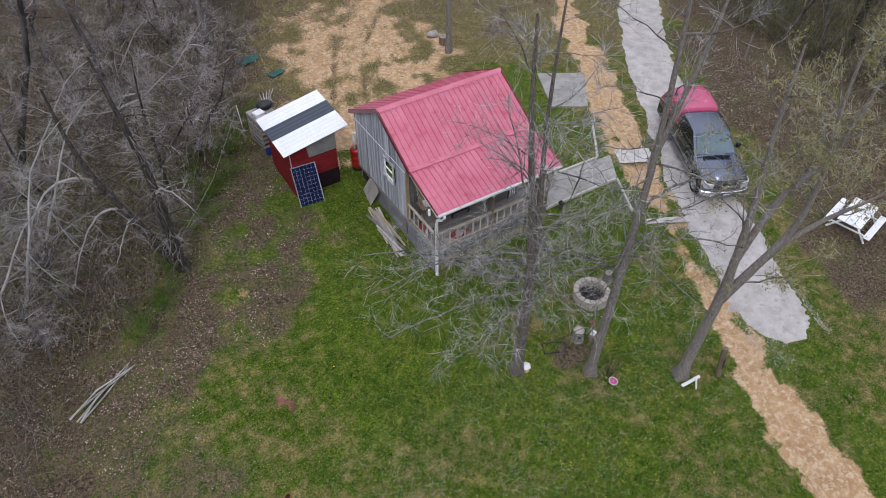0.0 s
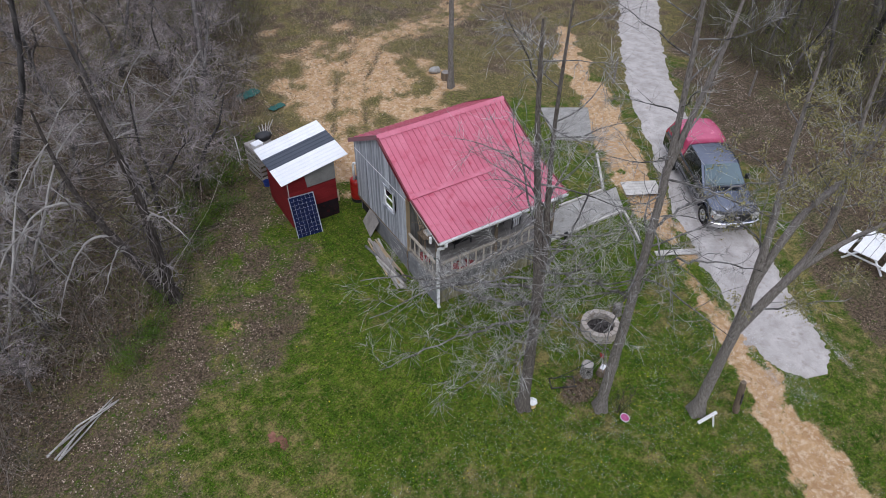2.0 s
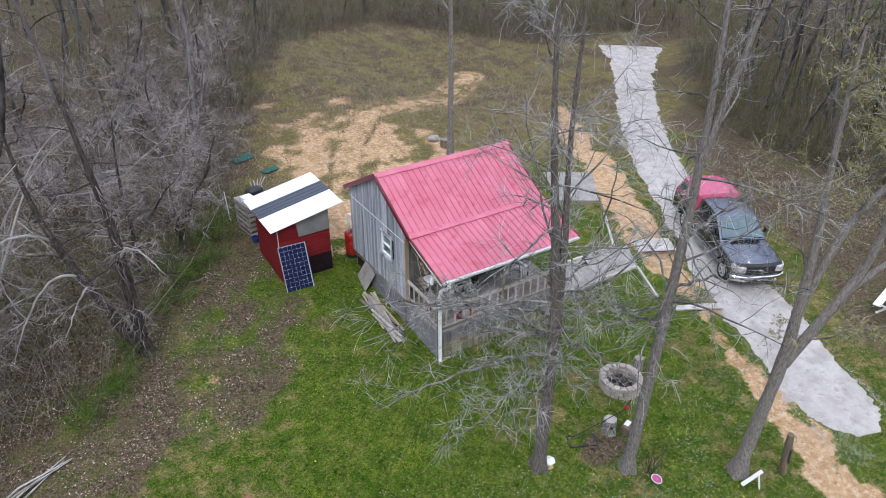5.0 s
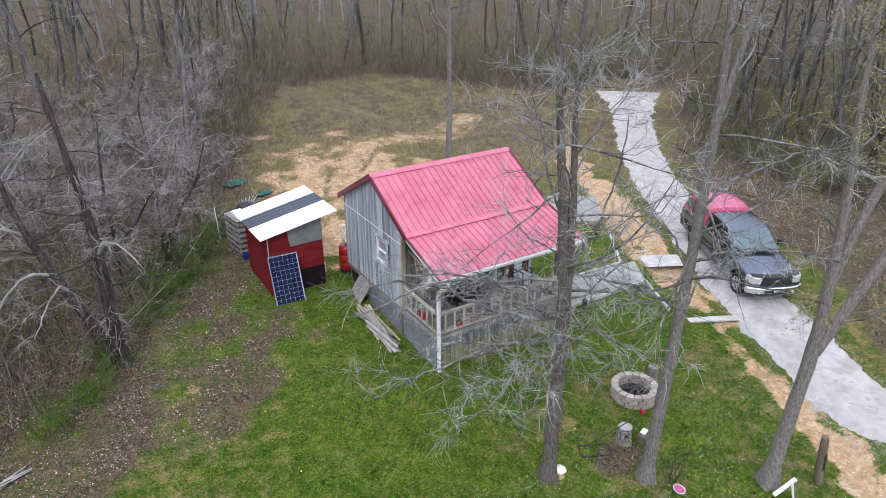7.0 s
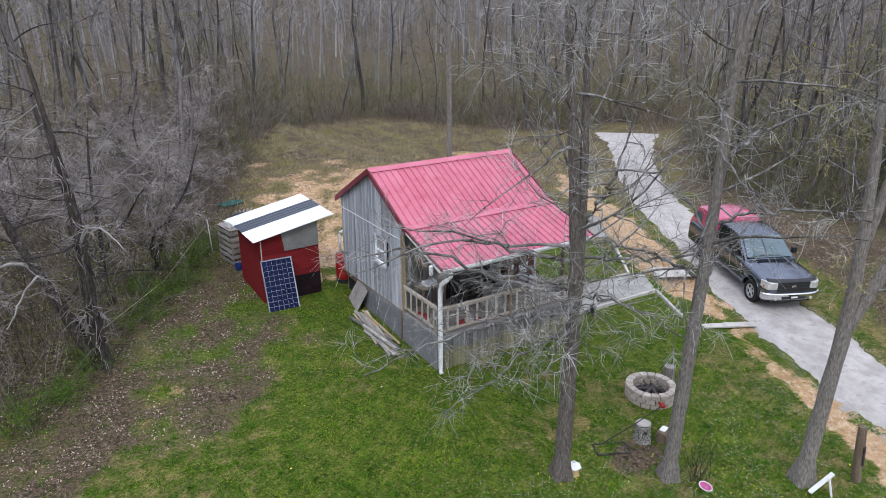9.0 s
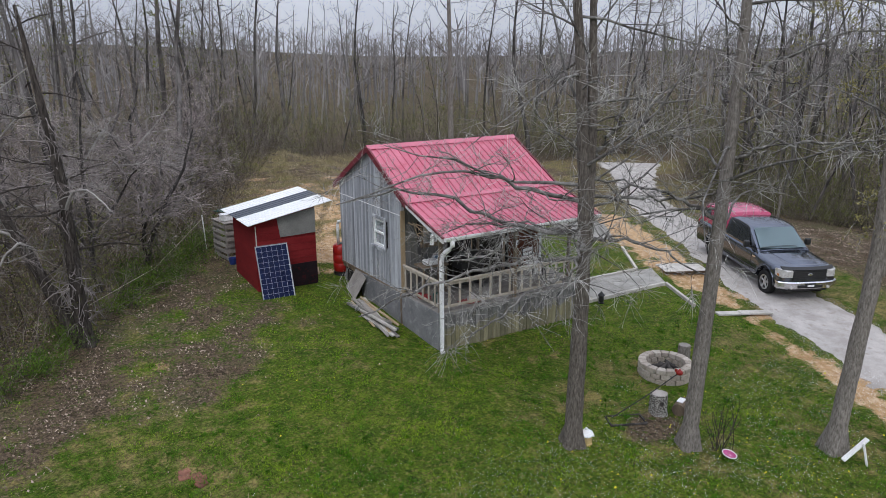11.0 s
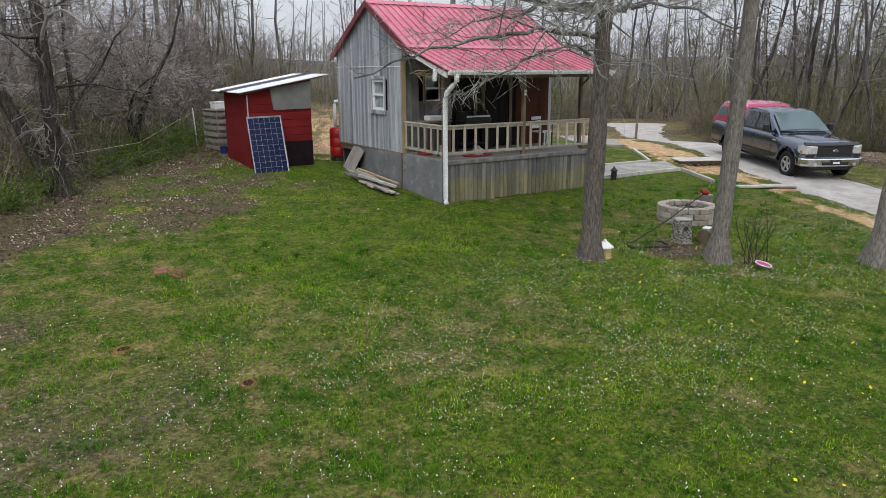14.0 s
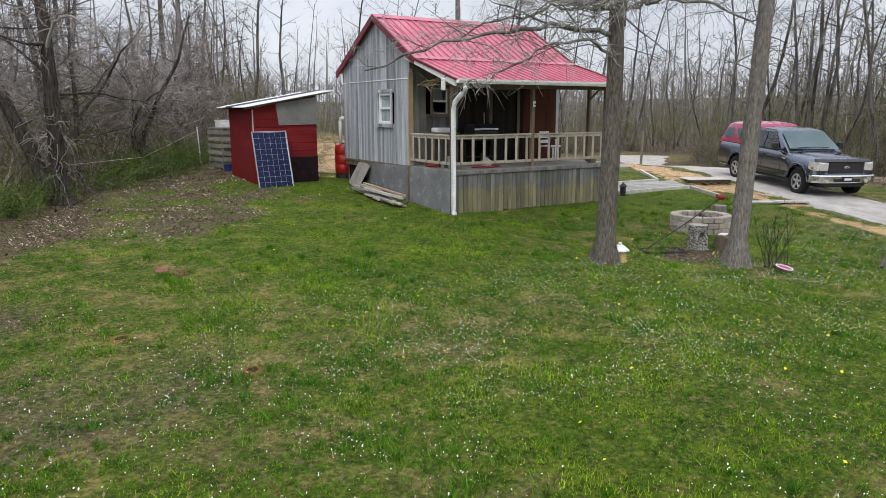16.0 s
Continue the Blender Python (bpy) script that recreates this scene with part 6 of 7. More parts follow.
def leafy_shrub(x, y, wide, high, count, leaf, seed, label):
    r = np.random.default_rng(seed)
    t = thing("shrub", pose(x, y, gz(x, y) - 0.02), label, "shrub", "leafy shrubs of the wood")
    lines = []
    for _ in range(26):
        lines.append(limb(r, (r.normal(0, wide * 0.25), r.normal(0, wide * 0.25), 0), (r.normal(0, 0.7), r.normal(0, 0.7), 1), high * r.uniform(0.5, 1.25), 5, 0.25, -0.05, 0.010, 0.003))
    v, f = sweep(lines, 3)
    part("stem_mass", mesh_arrays("stem_mass", v, f, TWIG_BROWN), None, t)
    k = r.integers(0, len(lines), count)
    s = r.uniform(0.2, 1.0, count) * 3.999
    c = np.stack([lines[i][0][int(a)] * (1 - a % 1) + lines[i][0][int(a) + 1] * (a % 1) for i, a in zip(k, s)]) + r.normal(0, 0.09 * wide, (count, 3))
    c[:, 2] = np.abs(c[:, 2]) + 0.02
    a, b = r.normal(0, 1, (count, 3)), r.normal(0, 1, (count, 3))
    a /= np.linalg.norm(a, axis=1, keepdims=True)
    b /= np.linalg.norm(b, axis=1, keepdims=True)
    z = r.uniform(0.02, 0.05, (count, 1))
    v = np.stack([c - a * z, c + b * z * 0.6, c + a * z], 1).reshape(-1, 3)
    tagged(part("leaf_mass", mesh_arrays("leaf_mass", v, np.arange(3 * count).reshape(-1, 3), leaf), None, t), kind="stuff")


r = np.random.default_rng(53)
spots = [(-5.3, 9.3), (-4.6, 10.6), (-6.2, 8.6), (-3.9, 11.9), (-5.6, 10.9), (-7.2, 7.6), (-8.9, 5.6), (-9.6, 4.2), (-3.3, 13.2), (-10.6, 3.2), (-6.8, 9.9)]
for i, (x, y) in enumerate(spots):
    leafy_shrub(x + 0.55, y - 0.45, r.uniform(0.9, 1.4), r.uniform(0.6, 1.2), 2600, GREEN_LEAF, 500 + i, "low dark green leafy shrub at the foot of the wood")
for i in range(15):
    y = -3 + 1.25 * i + r.normal(0, 0.4)
    x = float(np.interp(y, (-8, 0, 5, 9.5, 14, 19), (24.5, 25.2, 25.8, 26.5, 29, 33))) + r.uniform(0.6, 2.6)
    leafy_shrub(x, y, r.uniform(1.2, 1.8), r.uniform(1.4, 3.0), 1300, LEAF, 520 + i, "tall olive-green budding shrub at the edge of the wood")

leafy_shrub(11.6, 41.5, 3.0, 1.5, 500, TWIG_BROWN, 560, "dark rounded bare bush at the back of the field")


# ---- things on the lawn ----
r = np.random.default_rng(31)


def on_ground(name, x, y, label, category, turn=0.0, group="", up=0.0, tip=(0, 0)):
    return thing(name, Matrix.Translation((x, y, gz(x, y) + up)) @ Matrix.Rotation(radians(turn), 4, "Z") @ pose(0, 0, 0, tip[0], tip[1], 0), label, category, group)


def build_fire_ring():
    f = on_ground("fire_pit", 4.27, -3.83, "round fire pit of pale stone blocks with charred logs", "fire pit", up=-0.03)
    n = 17
    for course in range(3):
        for i in range(n):
            a = 2 * math.pi * (i + 0.5 * (course % 2)) / n
            w = 2 * math.pi * 0.56 / n * 0.5
            bm = bmesh.new()
            vs = []
            for rad, hw in ((0.47, w * 0.80), (0.66 + random.uniform(-0.008, 0.008), w * 1.14)):
                for z in (0.0, 0.125):
                    for s in (-1, 1):
                        vs.append(bm.verts.new((rad, s * (hw - 0.004), z)))
            bmesh.ops.convex_hull(bm, input=vs)
            bmesh.ops.bevel(bm, geom=bm.edges[:], offset=0.012, segments=1, affect="EDGES")
            bmesh.ops.transform(bm, matrix=Matrix.Translation((0, 0, 0.13 * course)) @ Matrix.Rotation(a + random.uniform(-0.01, 0.01), 4, "Z"), verts=bm.verts)
            part("stone", bm, STONE, f)
    part("ash_bed", lathe([(0.47, 0.02), (0.47, 0.10), (0.3, 0.13), (0.1, 0.16)], 18), ASH, f)
    for i in range(6):
        a = i * 1.1
        part("charred_log", tube([(0.33 * math.cos(a), 0.33 * math.sin(a), 0.16), (0.05 * math.cos(a + 2), 0.05 * math.sin(a + 2), 0.27 + 0.02 * i)], [0.05, 0.04], 7), ASH, f)


build_fire_ring()


def stump(x, y, rad, h, label, top, lean=0.0):
    s = on_ground("stump", x, y, label, "tree stump", up=-0.03, tip=(lean, 0))
    bm = lathe([(rad * 1.2, 0), (rad * 1.03, 0.06), (rad, h * 0.5), (rad * 0.97, h - 0.01), (rad * 0.93, h)], 18)
    for v in bm.verts:
        k = 1 + 0.05 * math.sin(5 * math.atan2(v.co.y, v.co.x) + x)
        v.co.x *= k
        v.co.y *= k
    part("stump_body", bm, top, s)
    part("cut_face", lathe([(rad * 0.86, h - 0.004), (rad * 0.85, h + 0.006)], 18), PALLET, s, "weathered sawn face")
    return s


LACE = mat("lichen_bark", (0.07, 0.063, 0.055), (0.36, 0.35, 0.32), 34.0, 0.9, 0.6, 40, contrast=(0.46, 0.56))
st = stump(2.66, -5.05, 0.20, 0.50, "short stump with white lichen-mottled bark and a knot hole", LACE)
part("knot_hole", lathe([(0.045, 0.0), (0.05, 0.02), (0.03, 0.024)], 12), ASH, st).matrix_local = Matrix.Translation((-0.10, -0.165, 0.34)) @ pose(0, 0, 0, 90, 0, -31)
stump(5.30, -3.55, 0.16, 0.46, "small grey stump beside the fire pit", BARK)
lg = on_ground("log", 3.12, -5.32, "short brown log lying by the stump", "log", 20, up=0.13)
part("log_body", tube([(-0.2, 0, 0), (0, 0.01, 0), (0.22, 0, 0.01)], [0.15, 0.16, 0.15], 14), POST, lg)
part("bark_flap", boxed((-0.1, -0.05, 0.145), (0.14, 0.10, 0.165), None, 0.01), WHITE, lg, "pale peeled patch")

ROD = on_ground("garden_stake", 1.55, -4.70, "long dark metal rod leaning with a red ornament at its tip", "garden stake")
part("rod", tube([(0, 0, 0), (0.72, -0.36, 0.52), (1.33, -0.67, 1.03)], 0.012, 6), BLACK, ROD)
orn = part("ornament", lathe([(0.015, -0.055), (0.055, -0.04), (0.08, 0.0), (0.07, 0.035), (0.035, 0.06), (0.015, 0.09)], 14), PLASTIC_RED, ROD, "glossy red rounded ornament", True)
orn.location = (1.33, -0.67, 1.02)
part("ornament_fin", boxed((-0.012, 0.05, -0.015), (0.012, 0.13, 0.06), None, 0.008), PLASTIC_RED, orn)
fr = on_ground("wooden_frame", 1.75, -4.95, "low dark wooden frame round a bare hole", "frame", -25, up=0.0)
for lo, hi in (((-0.42, -0.22, 0), (0.42, -0.18, 0.04)), ((-0.42, 0.18, 0), (0.42, 0.22, 0.04)), ((-0.42, -0.18, 0), (-0.38, 0.18, 0.04)), ((0.38, -0.18, 0), (0.42, 0.18, 0.04))):
    part("frame_board", boxed(lo, hi, None, 0.004), ASH, fr)

# burrow holes in the lawn
# dark brown for the shade down a burrow
HOLE_SHADE = mat("burrow_shade", (0.018, 0.010, 0.006), (0.045, 0.024, 0.012), 8.0, 0.95, 0.5)
EARTH = mat("orange_earth", (0.14, 0.078, 0.028), (0.22, 0.125, 0.05), 9.0, 0.95, 0.8, 40, c3=(0.13, 0.12, 0.03), vary=0.1)
for hx, hy, hs in ((-8.1, -5.15, 1.0), (-7.0, -6.8, 0.85)):
    mo = on_ground("burrow", hx, hy, "small orange earth mound round a dark burrow hole", "burrow", 40 * hx, up=0.0)
    bm = lathe([(0.21 * hs, -0.025), (0.16 * hs, 0.004), (0.13 * hs, 0.020), (0.11 * hs, 0.022), (0.09 * hs, 0.006)], 14, 0.75)
    for v in bm.verts:
        k = 1 + 0.34 * math.sin(11 * v.co.x / hs + 3) * math.cos(40 * v.co.y)
        v.co.x, v.co.y = v.co.x * k, v.co.y * (2 - k)
    part("mound", bm, EARTH, mo, smooth=True)
    # no pit is dug: a flat dark disc stands in for its shade
    part("hole", lathe([(0.10 * hs, 0.010), (0.09 * hs, 0.012), (0.02, 0.012)], 12, 0.75), HOLE_SHADE, mo, "dark disc painted as the shade in the hole")

# lantern house by the trunk
TAN_PLASTIC = mat("tan_clapboard", (0.42, 0.31, 0.13), (0.50, 0.38, 0.18), 4.0, 0.6, 0.1)
b = on_ground("birdhouse", 0.36, -5.16, "small tan hexagonal birdhouse with a white pointed roof", "birdhouse")
part("body", lathe([(0.14, 0.0), (0.145, 0.03), (0.125, 0.04), (0.115, 0.22)], 6), TAN_PLASTIC, b)
part("roof", lathe([(0.175, 0.21), (0.17, 0.235), (0.07, 0.31), (0.035, 0.32)], 6), WHITE, b, "white hexagonal roof")
part("finial", lathe([(0.03, 0.315), (0.035, 0.335), (0.015, 0.37)], 10), WHITE, b)
PINK = mat("pink_plastic", (0.42, 0.05, 0.20), (0.50, 0.09, 0.27), 4.0, 0.4, 0.03)
d = on_ground("dish", 2.56, -7.0, "pink plastic dish with a pale rim lying on the grass", "dish", up=0.03, tip=(12, 6))
part("bowl", lathe([(0.10, 0.0), (0.125, 0.02), (0.145, 0.05), (0.135, 0.05), (0.09, 0.012)], 18), PINK, d)
part("rim", tube([(0.145 * math.cos(a), 0.145 * math.sin(a), 0.052) for a in np.linspace(0, 6.2832, 19)], 0.010, 6), WHITE, d, "pale rim")

# bare sprouts by the second trunk
sp = on_ground("shrub", 2.62, -6.72, "dark leafless shrub of upright sprouts beside a trunk", "shrub")
lines = []
for i in range(16):
    s = limb(r, (r.normal(0, 0.10), r.normal(0, 0.08), -0.02), (r.normal(0, 0.22), r.normal(0, 0.22), 1), r.uniform(0.4, 1.5), 6, 0.08, 0.03, 0.010, 0.003)
    lines.append(s)
    for _ in range(3):
        q, dd, rr = at(s, r.uniform(0.4, 0.95))
        lines.append(limb(r, q, dd / np.linalg.norm(dd) + r.normal(0, 0.4, 3), 0.25, 4, 0.1, 0.03, 0.005, 0.002))
part("stem_mass", crown_mesh(lines[:40], lines[40:], 4, SHADY_BARK, "stem_mass"), None, sp)

# white trestle and old post
x = on_ground("trestle", 4.74, -8.45, "two white boards propped crosswise against a trunk", "trestle", -31)
part("board", boxed((0, -0.055, -0.018), (0.66, 0.055, 0.018), Matrix.Translation((-0.36, -0.05, 0.08)) @ pose(0, 0, 0, 0, -40, 10), 0.006), WHITE, x)
part("board", boxed((0, -0.05, -0.018), (0.50, 0.05, 0.018), Matrix.Translation((0.02, -0.03, 0.46)) @ pose(0, 0, 0, 0, 76, -35), 0.006), WHITE, x)
p = on_ground("post", 5.80, -8.58, "old charred wooden post standing in the grass", "post", 20, up=-0.1, tip=(-4, -3))
part("post_body", tube([(0, 0, 0), (0, 0.01, 0.6), (0.0, 0, 1.2), (0.01, 0, 1.52)], [0.11, 0.10, 0.10, 0.085], 9), POST, p)
part("hollow", boxed((-0.09, -0.115, 0.55), (0.03, -0.07, 1.05), None, 0.02), ASH, p, "dark rotten hollow")

# concrete walk, pads and their white edging
def slab(name, corners, h, material, label, category, kind=""):
    bm = bmesh.new()
    lo = [bm.verts.new((a, c, gz(a, c) - 0.12)) for a, c in corners]
    hi = [bm.verts.new((a, c, gz(a, c) + h)) for a, c in corners]
    bm.faces.new(lo[::-1])
    bm.faces.new(hi)
    k = len(corners)
    for i in range(k):
        bm.faces.new((lo[i], lo[(i + 1) % k], hi[(i + 1) % k], hi[i]))
    bmesh.ops.bevel(bm, geom=[e for e in bm.edges if e.verts[0] in hi and e.verts[1] in hi], offset=0.012, segments=1, affect="EDGES")
    return tagged(new(name, finish(bm, name, material)), label, category, kind=kind)


slab("walkway", [(5.12, 0.72), (7.6, 0.70), (7.75, 2.05), (5.12, 2.1)], 0.05, CONCRETE, "pale concrete walkway leading to the porch", "walkway", "structure")
slab("walkway", [(7.62, 0.70), (9.45, 0.68), (10.15, 1.95), (7.77, 2.05)], 0.045, CONCRETE, "pale concrete walkway leading to the porch", "walkway", "structure")
slab("concrete_pad", [(10.05, 6.05), (11.6, 5.2), (13.45, 7.7), (11.2, 8.7)], 0.075, CONCRETE, "weathered concrete pad beside the drive", "pavement", "structure")


def board_on_ground(a, c, w, h, material, label, name="edging_board", up=0.0, group=""):
    va, vc = Vector((a[0], a[1], gz(*a) + up)), Vector((c[0], c[1], gz(*c) + up))
    m = Matrix.Translation(va) @ (vc - va).to_track_quat("X", "Z").to_matrix().to_4x4()
    o = new(name, finish(boxed((0, -w / 2, -0.02), ((vc - va).length, w / 2, h), None, 0.006), name, material))
    o.matrix_world = m
    return tagged(o, label, "board", group)


for a, c in (((5.3, 0.64), (7.4, 0.62)), ((7.45, 0.63), (9.3, 0.60)), ((9.36, 0.58), (8.60, -1.22)), ((7.2, 2.14), (9.5, 2.08)), ((9.56, 2.10), (11.04, 4.25))):
    board_on_ground(a, c, 0.09, 0.10, PALE_TIMBER, "pale timber edging lying along the lawn", group="lawn edging boards")
board_on_ground((8.70, -1.98), (9.55, -2.36), 0.26, 0.035, PALE_TIMBER, "pale plank lying on the ground", "plank", 0.02, "planks across the trench")
board_on_ground((9.35, -2.30), (10.25, -2.74), 0.30, 0.035, PALE_TIMBER, "pale plank lying on the ground", "plank", 0.045, "planks across the trench")

ln = on_ground("garden_lantern", 6.2, 0.42, "small dark lantern standing on the grass beside the walkway", "lantern", 10)
part("base", lathe([(0.10, -0.02), (0.10, 0.03), (0.06, 0.05)], 8), BLACK, ln)
part("cage", lathe([(0.07, 0.05), (0.085, 0.07), (0.085, 0.24), (0.07, 0.26)], 8), BLACK, ln)
part("cap", lathe([(0.12, 0.26), (0.11, 0.28), (0.03, 0.36), (0.02, 0.39)], 8), BLACK, ln, "dark pointed cap")

# pallet with a white sheet
pl = on_ground("pallet", 10.95, 1.28, "wooden pallet covered by a dirty white sheet", "pallet", -27)
for i in range(3):
    part("stringer", boxed((-0.72, -0.36 + i * 0.34, 0.03), (0.72, -0.32 + i * 0.34, 0.13), None, 0.004), POST, pl)
for i in range(6):
    part("slat", boxed((-0.72 + i * 0.27, -0.46, 0.012), (-0.62 + i * 0.27, 0.46, 0.03), None, 0.003), PALLET, pl)
bm = bmesh.new()
for i in range(5):
    box(bm, (-0.78, -0.48 + i * 0.195, 0.135), (0.78, -0.295 + i * 0.195, 0.155), None, 0.004)
part("sheet", bm, PALE_TIMBER, pl, "dirty white boarded sheet")

# picnic table
pt = on_ground("picnic_table", 15.75, -6.35, "white-painted picnic table with snow-pale boards", "picnic table", 13)
for i in range(3):
    part("table_board", boxed((-0.9, -0.45 + i * 0.31, 0.72), (0.9, -0.16 + i * 0.31, 0.755), None, 0.006), WHITE, pt)
for sy in (-1, 1):
    part("bench_board", boxed((-0.9, sy * 0.78 - 0.13, 0.43), (0.9, sy * 0.78 + 0.13, 0.465), None, 0.006), WHITE, pt)
    for sx in (-0.65, 0.65):
        part("leg", tube([(sx, sy * 0.75, 0.02), (sx, sy * 0.22, 0.71)], 0.045, 4), WHITE, pt)
for sx in (-0.65, 0.65):
    part("cross_beam", boxed((sx - 0.06, -0.85, 0.36), (sx - 0.02, 0.85, 0.43), None, 0.004), WHITE, pt)

for x0, y0, h in ((16.8, 9.5, 1.55), (22.6, 5.2, 1.5)):
    p = on_ground("fence_post", x0, y0, "weathered wooden post beside the drive", "post", 15, "posts by the drive", -0.1, (3, -4))
    part("post_body", tube([(0, 0, 0), (0.01, 0, 0.8), (0, 0, h + 0.1)], [0.065, 0.06, 0.055], 8), BARK, p)

# ---- things round the cabin ----
tk = on_ground("water_barrel", 0.20, 6.66, "red plastic barrel on a black stand at the cabin corner", "barrel", up=0.0)
part("stand", lathe([(0.27, -0.03), (0.27, 0.12), (0.24, 0.13)], 16), BLACK, tk)
part("barrel_body", lathe([(0.24, 0.13), (0.275, 0.17), (0.28, 0.40), (0.268, 0.42), (0.268, 0.45), (0.28, 0.47), (0.28, 0.70), (0.268, 0.72), (0.268, 0.75), (0.28, 0.77), (0.275, 1.0), (0.22, 1.06), (0.10, 1.07)], 24), PLASTIC_RED, tk, "glossy red ribbed body", True)
part("lid", lathe([(0.12, 1.06), (0.12, 1.10), (0.10, 1.11)], 14), BLACK, tk)
part("inlet_pipe", tube([(-0.12, -0.06, 1.06), (-0.12, -0.06, 1.78), (-0.11, -0.08, 1.86), (-0.03, -0.14, 1.88)], 0.05, 10), WHITE, tk, "white plastic pipe", True)

lp = thing("plywood_sheet", Matrix.Translation((-0.42, 4.35, gz(-0.4, 4.4) - 0.03)) @ pose(0, 0, 0, 0, 27, -5), "grey plywood sheet leaning against the skirting", "plywood sheet")
part("sheet", boxed((-0.02, 0, 0), (0.0, 0.95, 0.78), pose(0, 0, 0, 9, 0, 0), 0.003), PALLET, lp)

WOODS = (TAN_WOOD, PALLET, PALLET, BOARD_GREY, TAN_WOOD, PALLET)
for i in range(17):
    ln, yc, xc, yaw = r.uniform(0.7, 2.7), r.uniform(1.9, 3.4), r.uniform(-0.82, -0.42), r.normal(0, 0.10)
    a, c = (xc - yaw * ln / 2, min(4.3, yc + ln / 2)), (xc + yaw * ln / 2, max(1.25, yc - ln / 2))
    board_on_ground(a, c, r.uniform(0.05, 0.14), r.uniform(0.02, 0.05), WOODS[i % 6] if i % 5 else PALE_TIMBER, "old board in a jumbled pile of scrap lumber", "board", 0.015 + 0.014 * i, "scrap lumber pile")

# slatted bin behind the shed, with things on top
slat = finish(boxed((-0.5, -0.012, 0), (0.5, 0.012, 0.125), None, 0.003), "slat", PALLET)
bn = on_ground("slatted_bin", -2.40, 10.3, "grey wooden bin with slatted sides behind the shed", "bin", 8, up=-0.02)
for sx in (-0.46, 0.0, 0.46):
    for sy in (-0.53, 0.53):
        part("upright", boxed((sx - 0.03, sy - 0.03, 0), (sx + 0.03, sy + 0.03, 1.34), None, 0.004), PALLET, bn)
for i in range(6):
    for sy in (-1, 1):
        part("slat", slat, None, bn).matrix_local = pose(0, sy * 0.575, 0.05 + 0.222 * i, 0, r.normal(0, 0.8), 0)
        part("slat", slat, None, bn).matrix_local = pose(sy * 0.505, 0, 0.05 + 0.222 * i, r.normal(0, 0.8), 0, 90) @ Matrix.Diagonal((1.1, 1, 1, 1))
for i in range(7):
    part("top_board", boxed((-0.52, -0.58 + i * 0.166, 1.345), (0.52, -0.425 + i * 0.166, 1.368 + 0.004 * (i % 2)), None, 0.003), PALLET, bn)
top = gz(-2.4, 10.3) + 1.355
bx = thing("plastic_tub", pose(-2.62, 10.12, top, 0, 0, 15), "white plastic tub on the slatted bin", "tub")
part("tub_body", boxed((-0.2, -0.17, 0), (0.2, 0.17, 0.22), None, 0.03), WHITE, bx)
part("tub_lid", boxed((-0.215, -0.185, 0.22), (0.215, 0.185, 0.25), None, 0.01), METAL_WHITE, bx)
bg = thing("rubbish_bag", pose(-2.15, 10.65, top), "crumpled black plastic bag on the slatted bin", "bag")
bm = bmesh.new()
bmesh.ops.create_icosphere(bm, subdivisions=3, radius=1.0)
for v in bm.verts:
    k = 1 + 0.12 * noise.noise(v.co * 2.3) + 0.06 * noise.noise(v.co * 6)
    v.co = Vector((v.co.x * 0.36 * k, v.co.y * 0.28 * k, max(0, (v.co.z * 0.2 * k + 0.14))))
part("bag_body", bm, BLACK, bg, "", True)
for i in range(5):
    a = (-2.15 + 0.1 * i, 10.5 + 0.05 * i)
    o = new("stick", finish(tube([(0, 0, 0), (0.05, 0.45, 0.03), (0.1 + 0.08 * i, 0.95, 0.1)], [0.03, 0.028, 0.02], 6), "stick", PALE_BRANCH, True))
    o.location = (a[0] + 0.02, a[1] + 0.1, top + 0.03)
    tagged(o, "pale stick lying across the slatted bin", "stick", "sticks on the bin")
bt = on_ground("blue_tub", -2.72, 9.35, "small blue plastic tub beside the bin", "tub", 20)
part("tub_body", lathe([(0.12, 0), (0.15, 0.2), (0.16, 0.22), (0.14, 0.22), (0.11, 0.03)], 16), BLUE, bt)
sk = on_ground("stake", -3.08, 11.5, "white stake tied to a string at the edge of the lawn", "stake", up=-0.08, tip=(1, -3))
part("rod", tube([(0, 0, 0), (0, 0, 1.38)], 0.022, 6), WHITE, sk)
part("string", tube([(0.0, 0.0, 1.25), (-2.4, -3.4, 0.78), (-4.9, -6.6, 1.0)], 0.006, 4), RAIL, sk, "slack pale string")
lb = on_ground("board", -0.42, 7.3, "pale board lying by the shed", "board", 70)
part("board_body", boxed((-0.4, -0.05, 0), (0.4, 0.05, 0.03), None, 0.004), TAN_WOOD, lb)

# scrap farther back
for x0, y0, sx, sy in ((-0.85, 16.6, 0.55, 0.32), (-0.1, 14.8, 0.4, 0.2)):
    tp = on_ground("tarp", x0, y0, "crumpled green tarp on the ground", "tarp", 20, "green tarps")
    bm = bmesh.new()
    bmesh.ops.create_grid(bm, x_segments=14, y_segments=10, size=1.0)
    for v in bm.verts:
        v.co = Vector((v.co.x * sx * (1 + 0.2 * noise.noise(v.co * 2)), v.co.y * sy * (1 + 0.2 * noise.noise(v.co * 3)), 0.07 + 0.09 * noise.noise(Vector((v.co.x * 3, v.co.y * 3, x0)))))
    bmesh.ops.solidify(bm, geom=bm.faces[:], thickness=0.01)
    part("cloth", bm, GREEN_TARP, tp, "", True)
rk = on_ground("boulder", 8.45, 14.2, "pale boulder at the back of the yard", "boulder")
bm = bmesh.new()
bmesh.ops.create_icosphere(bm, subdivisions=3, radius=1.0)
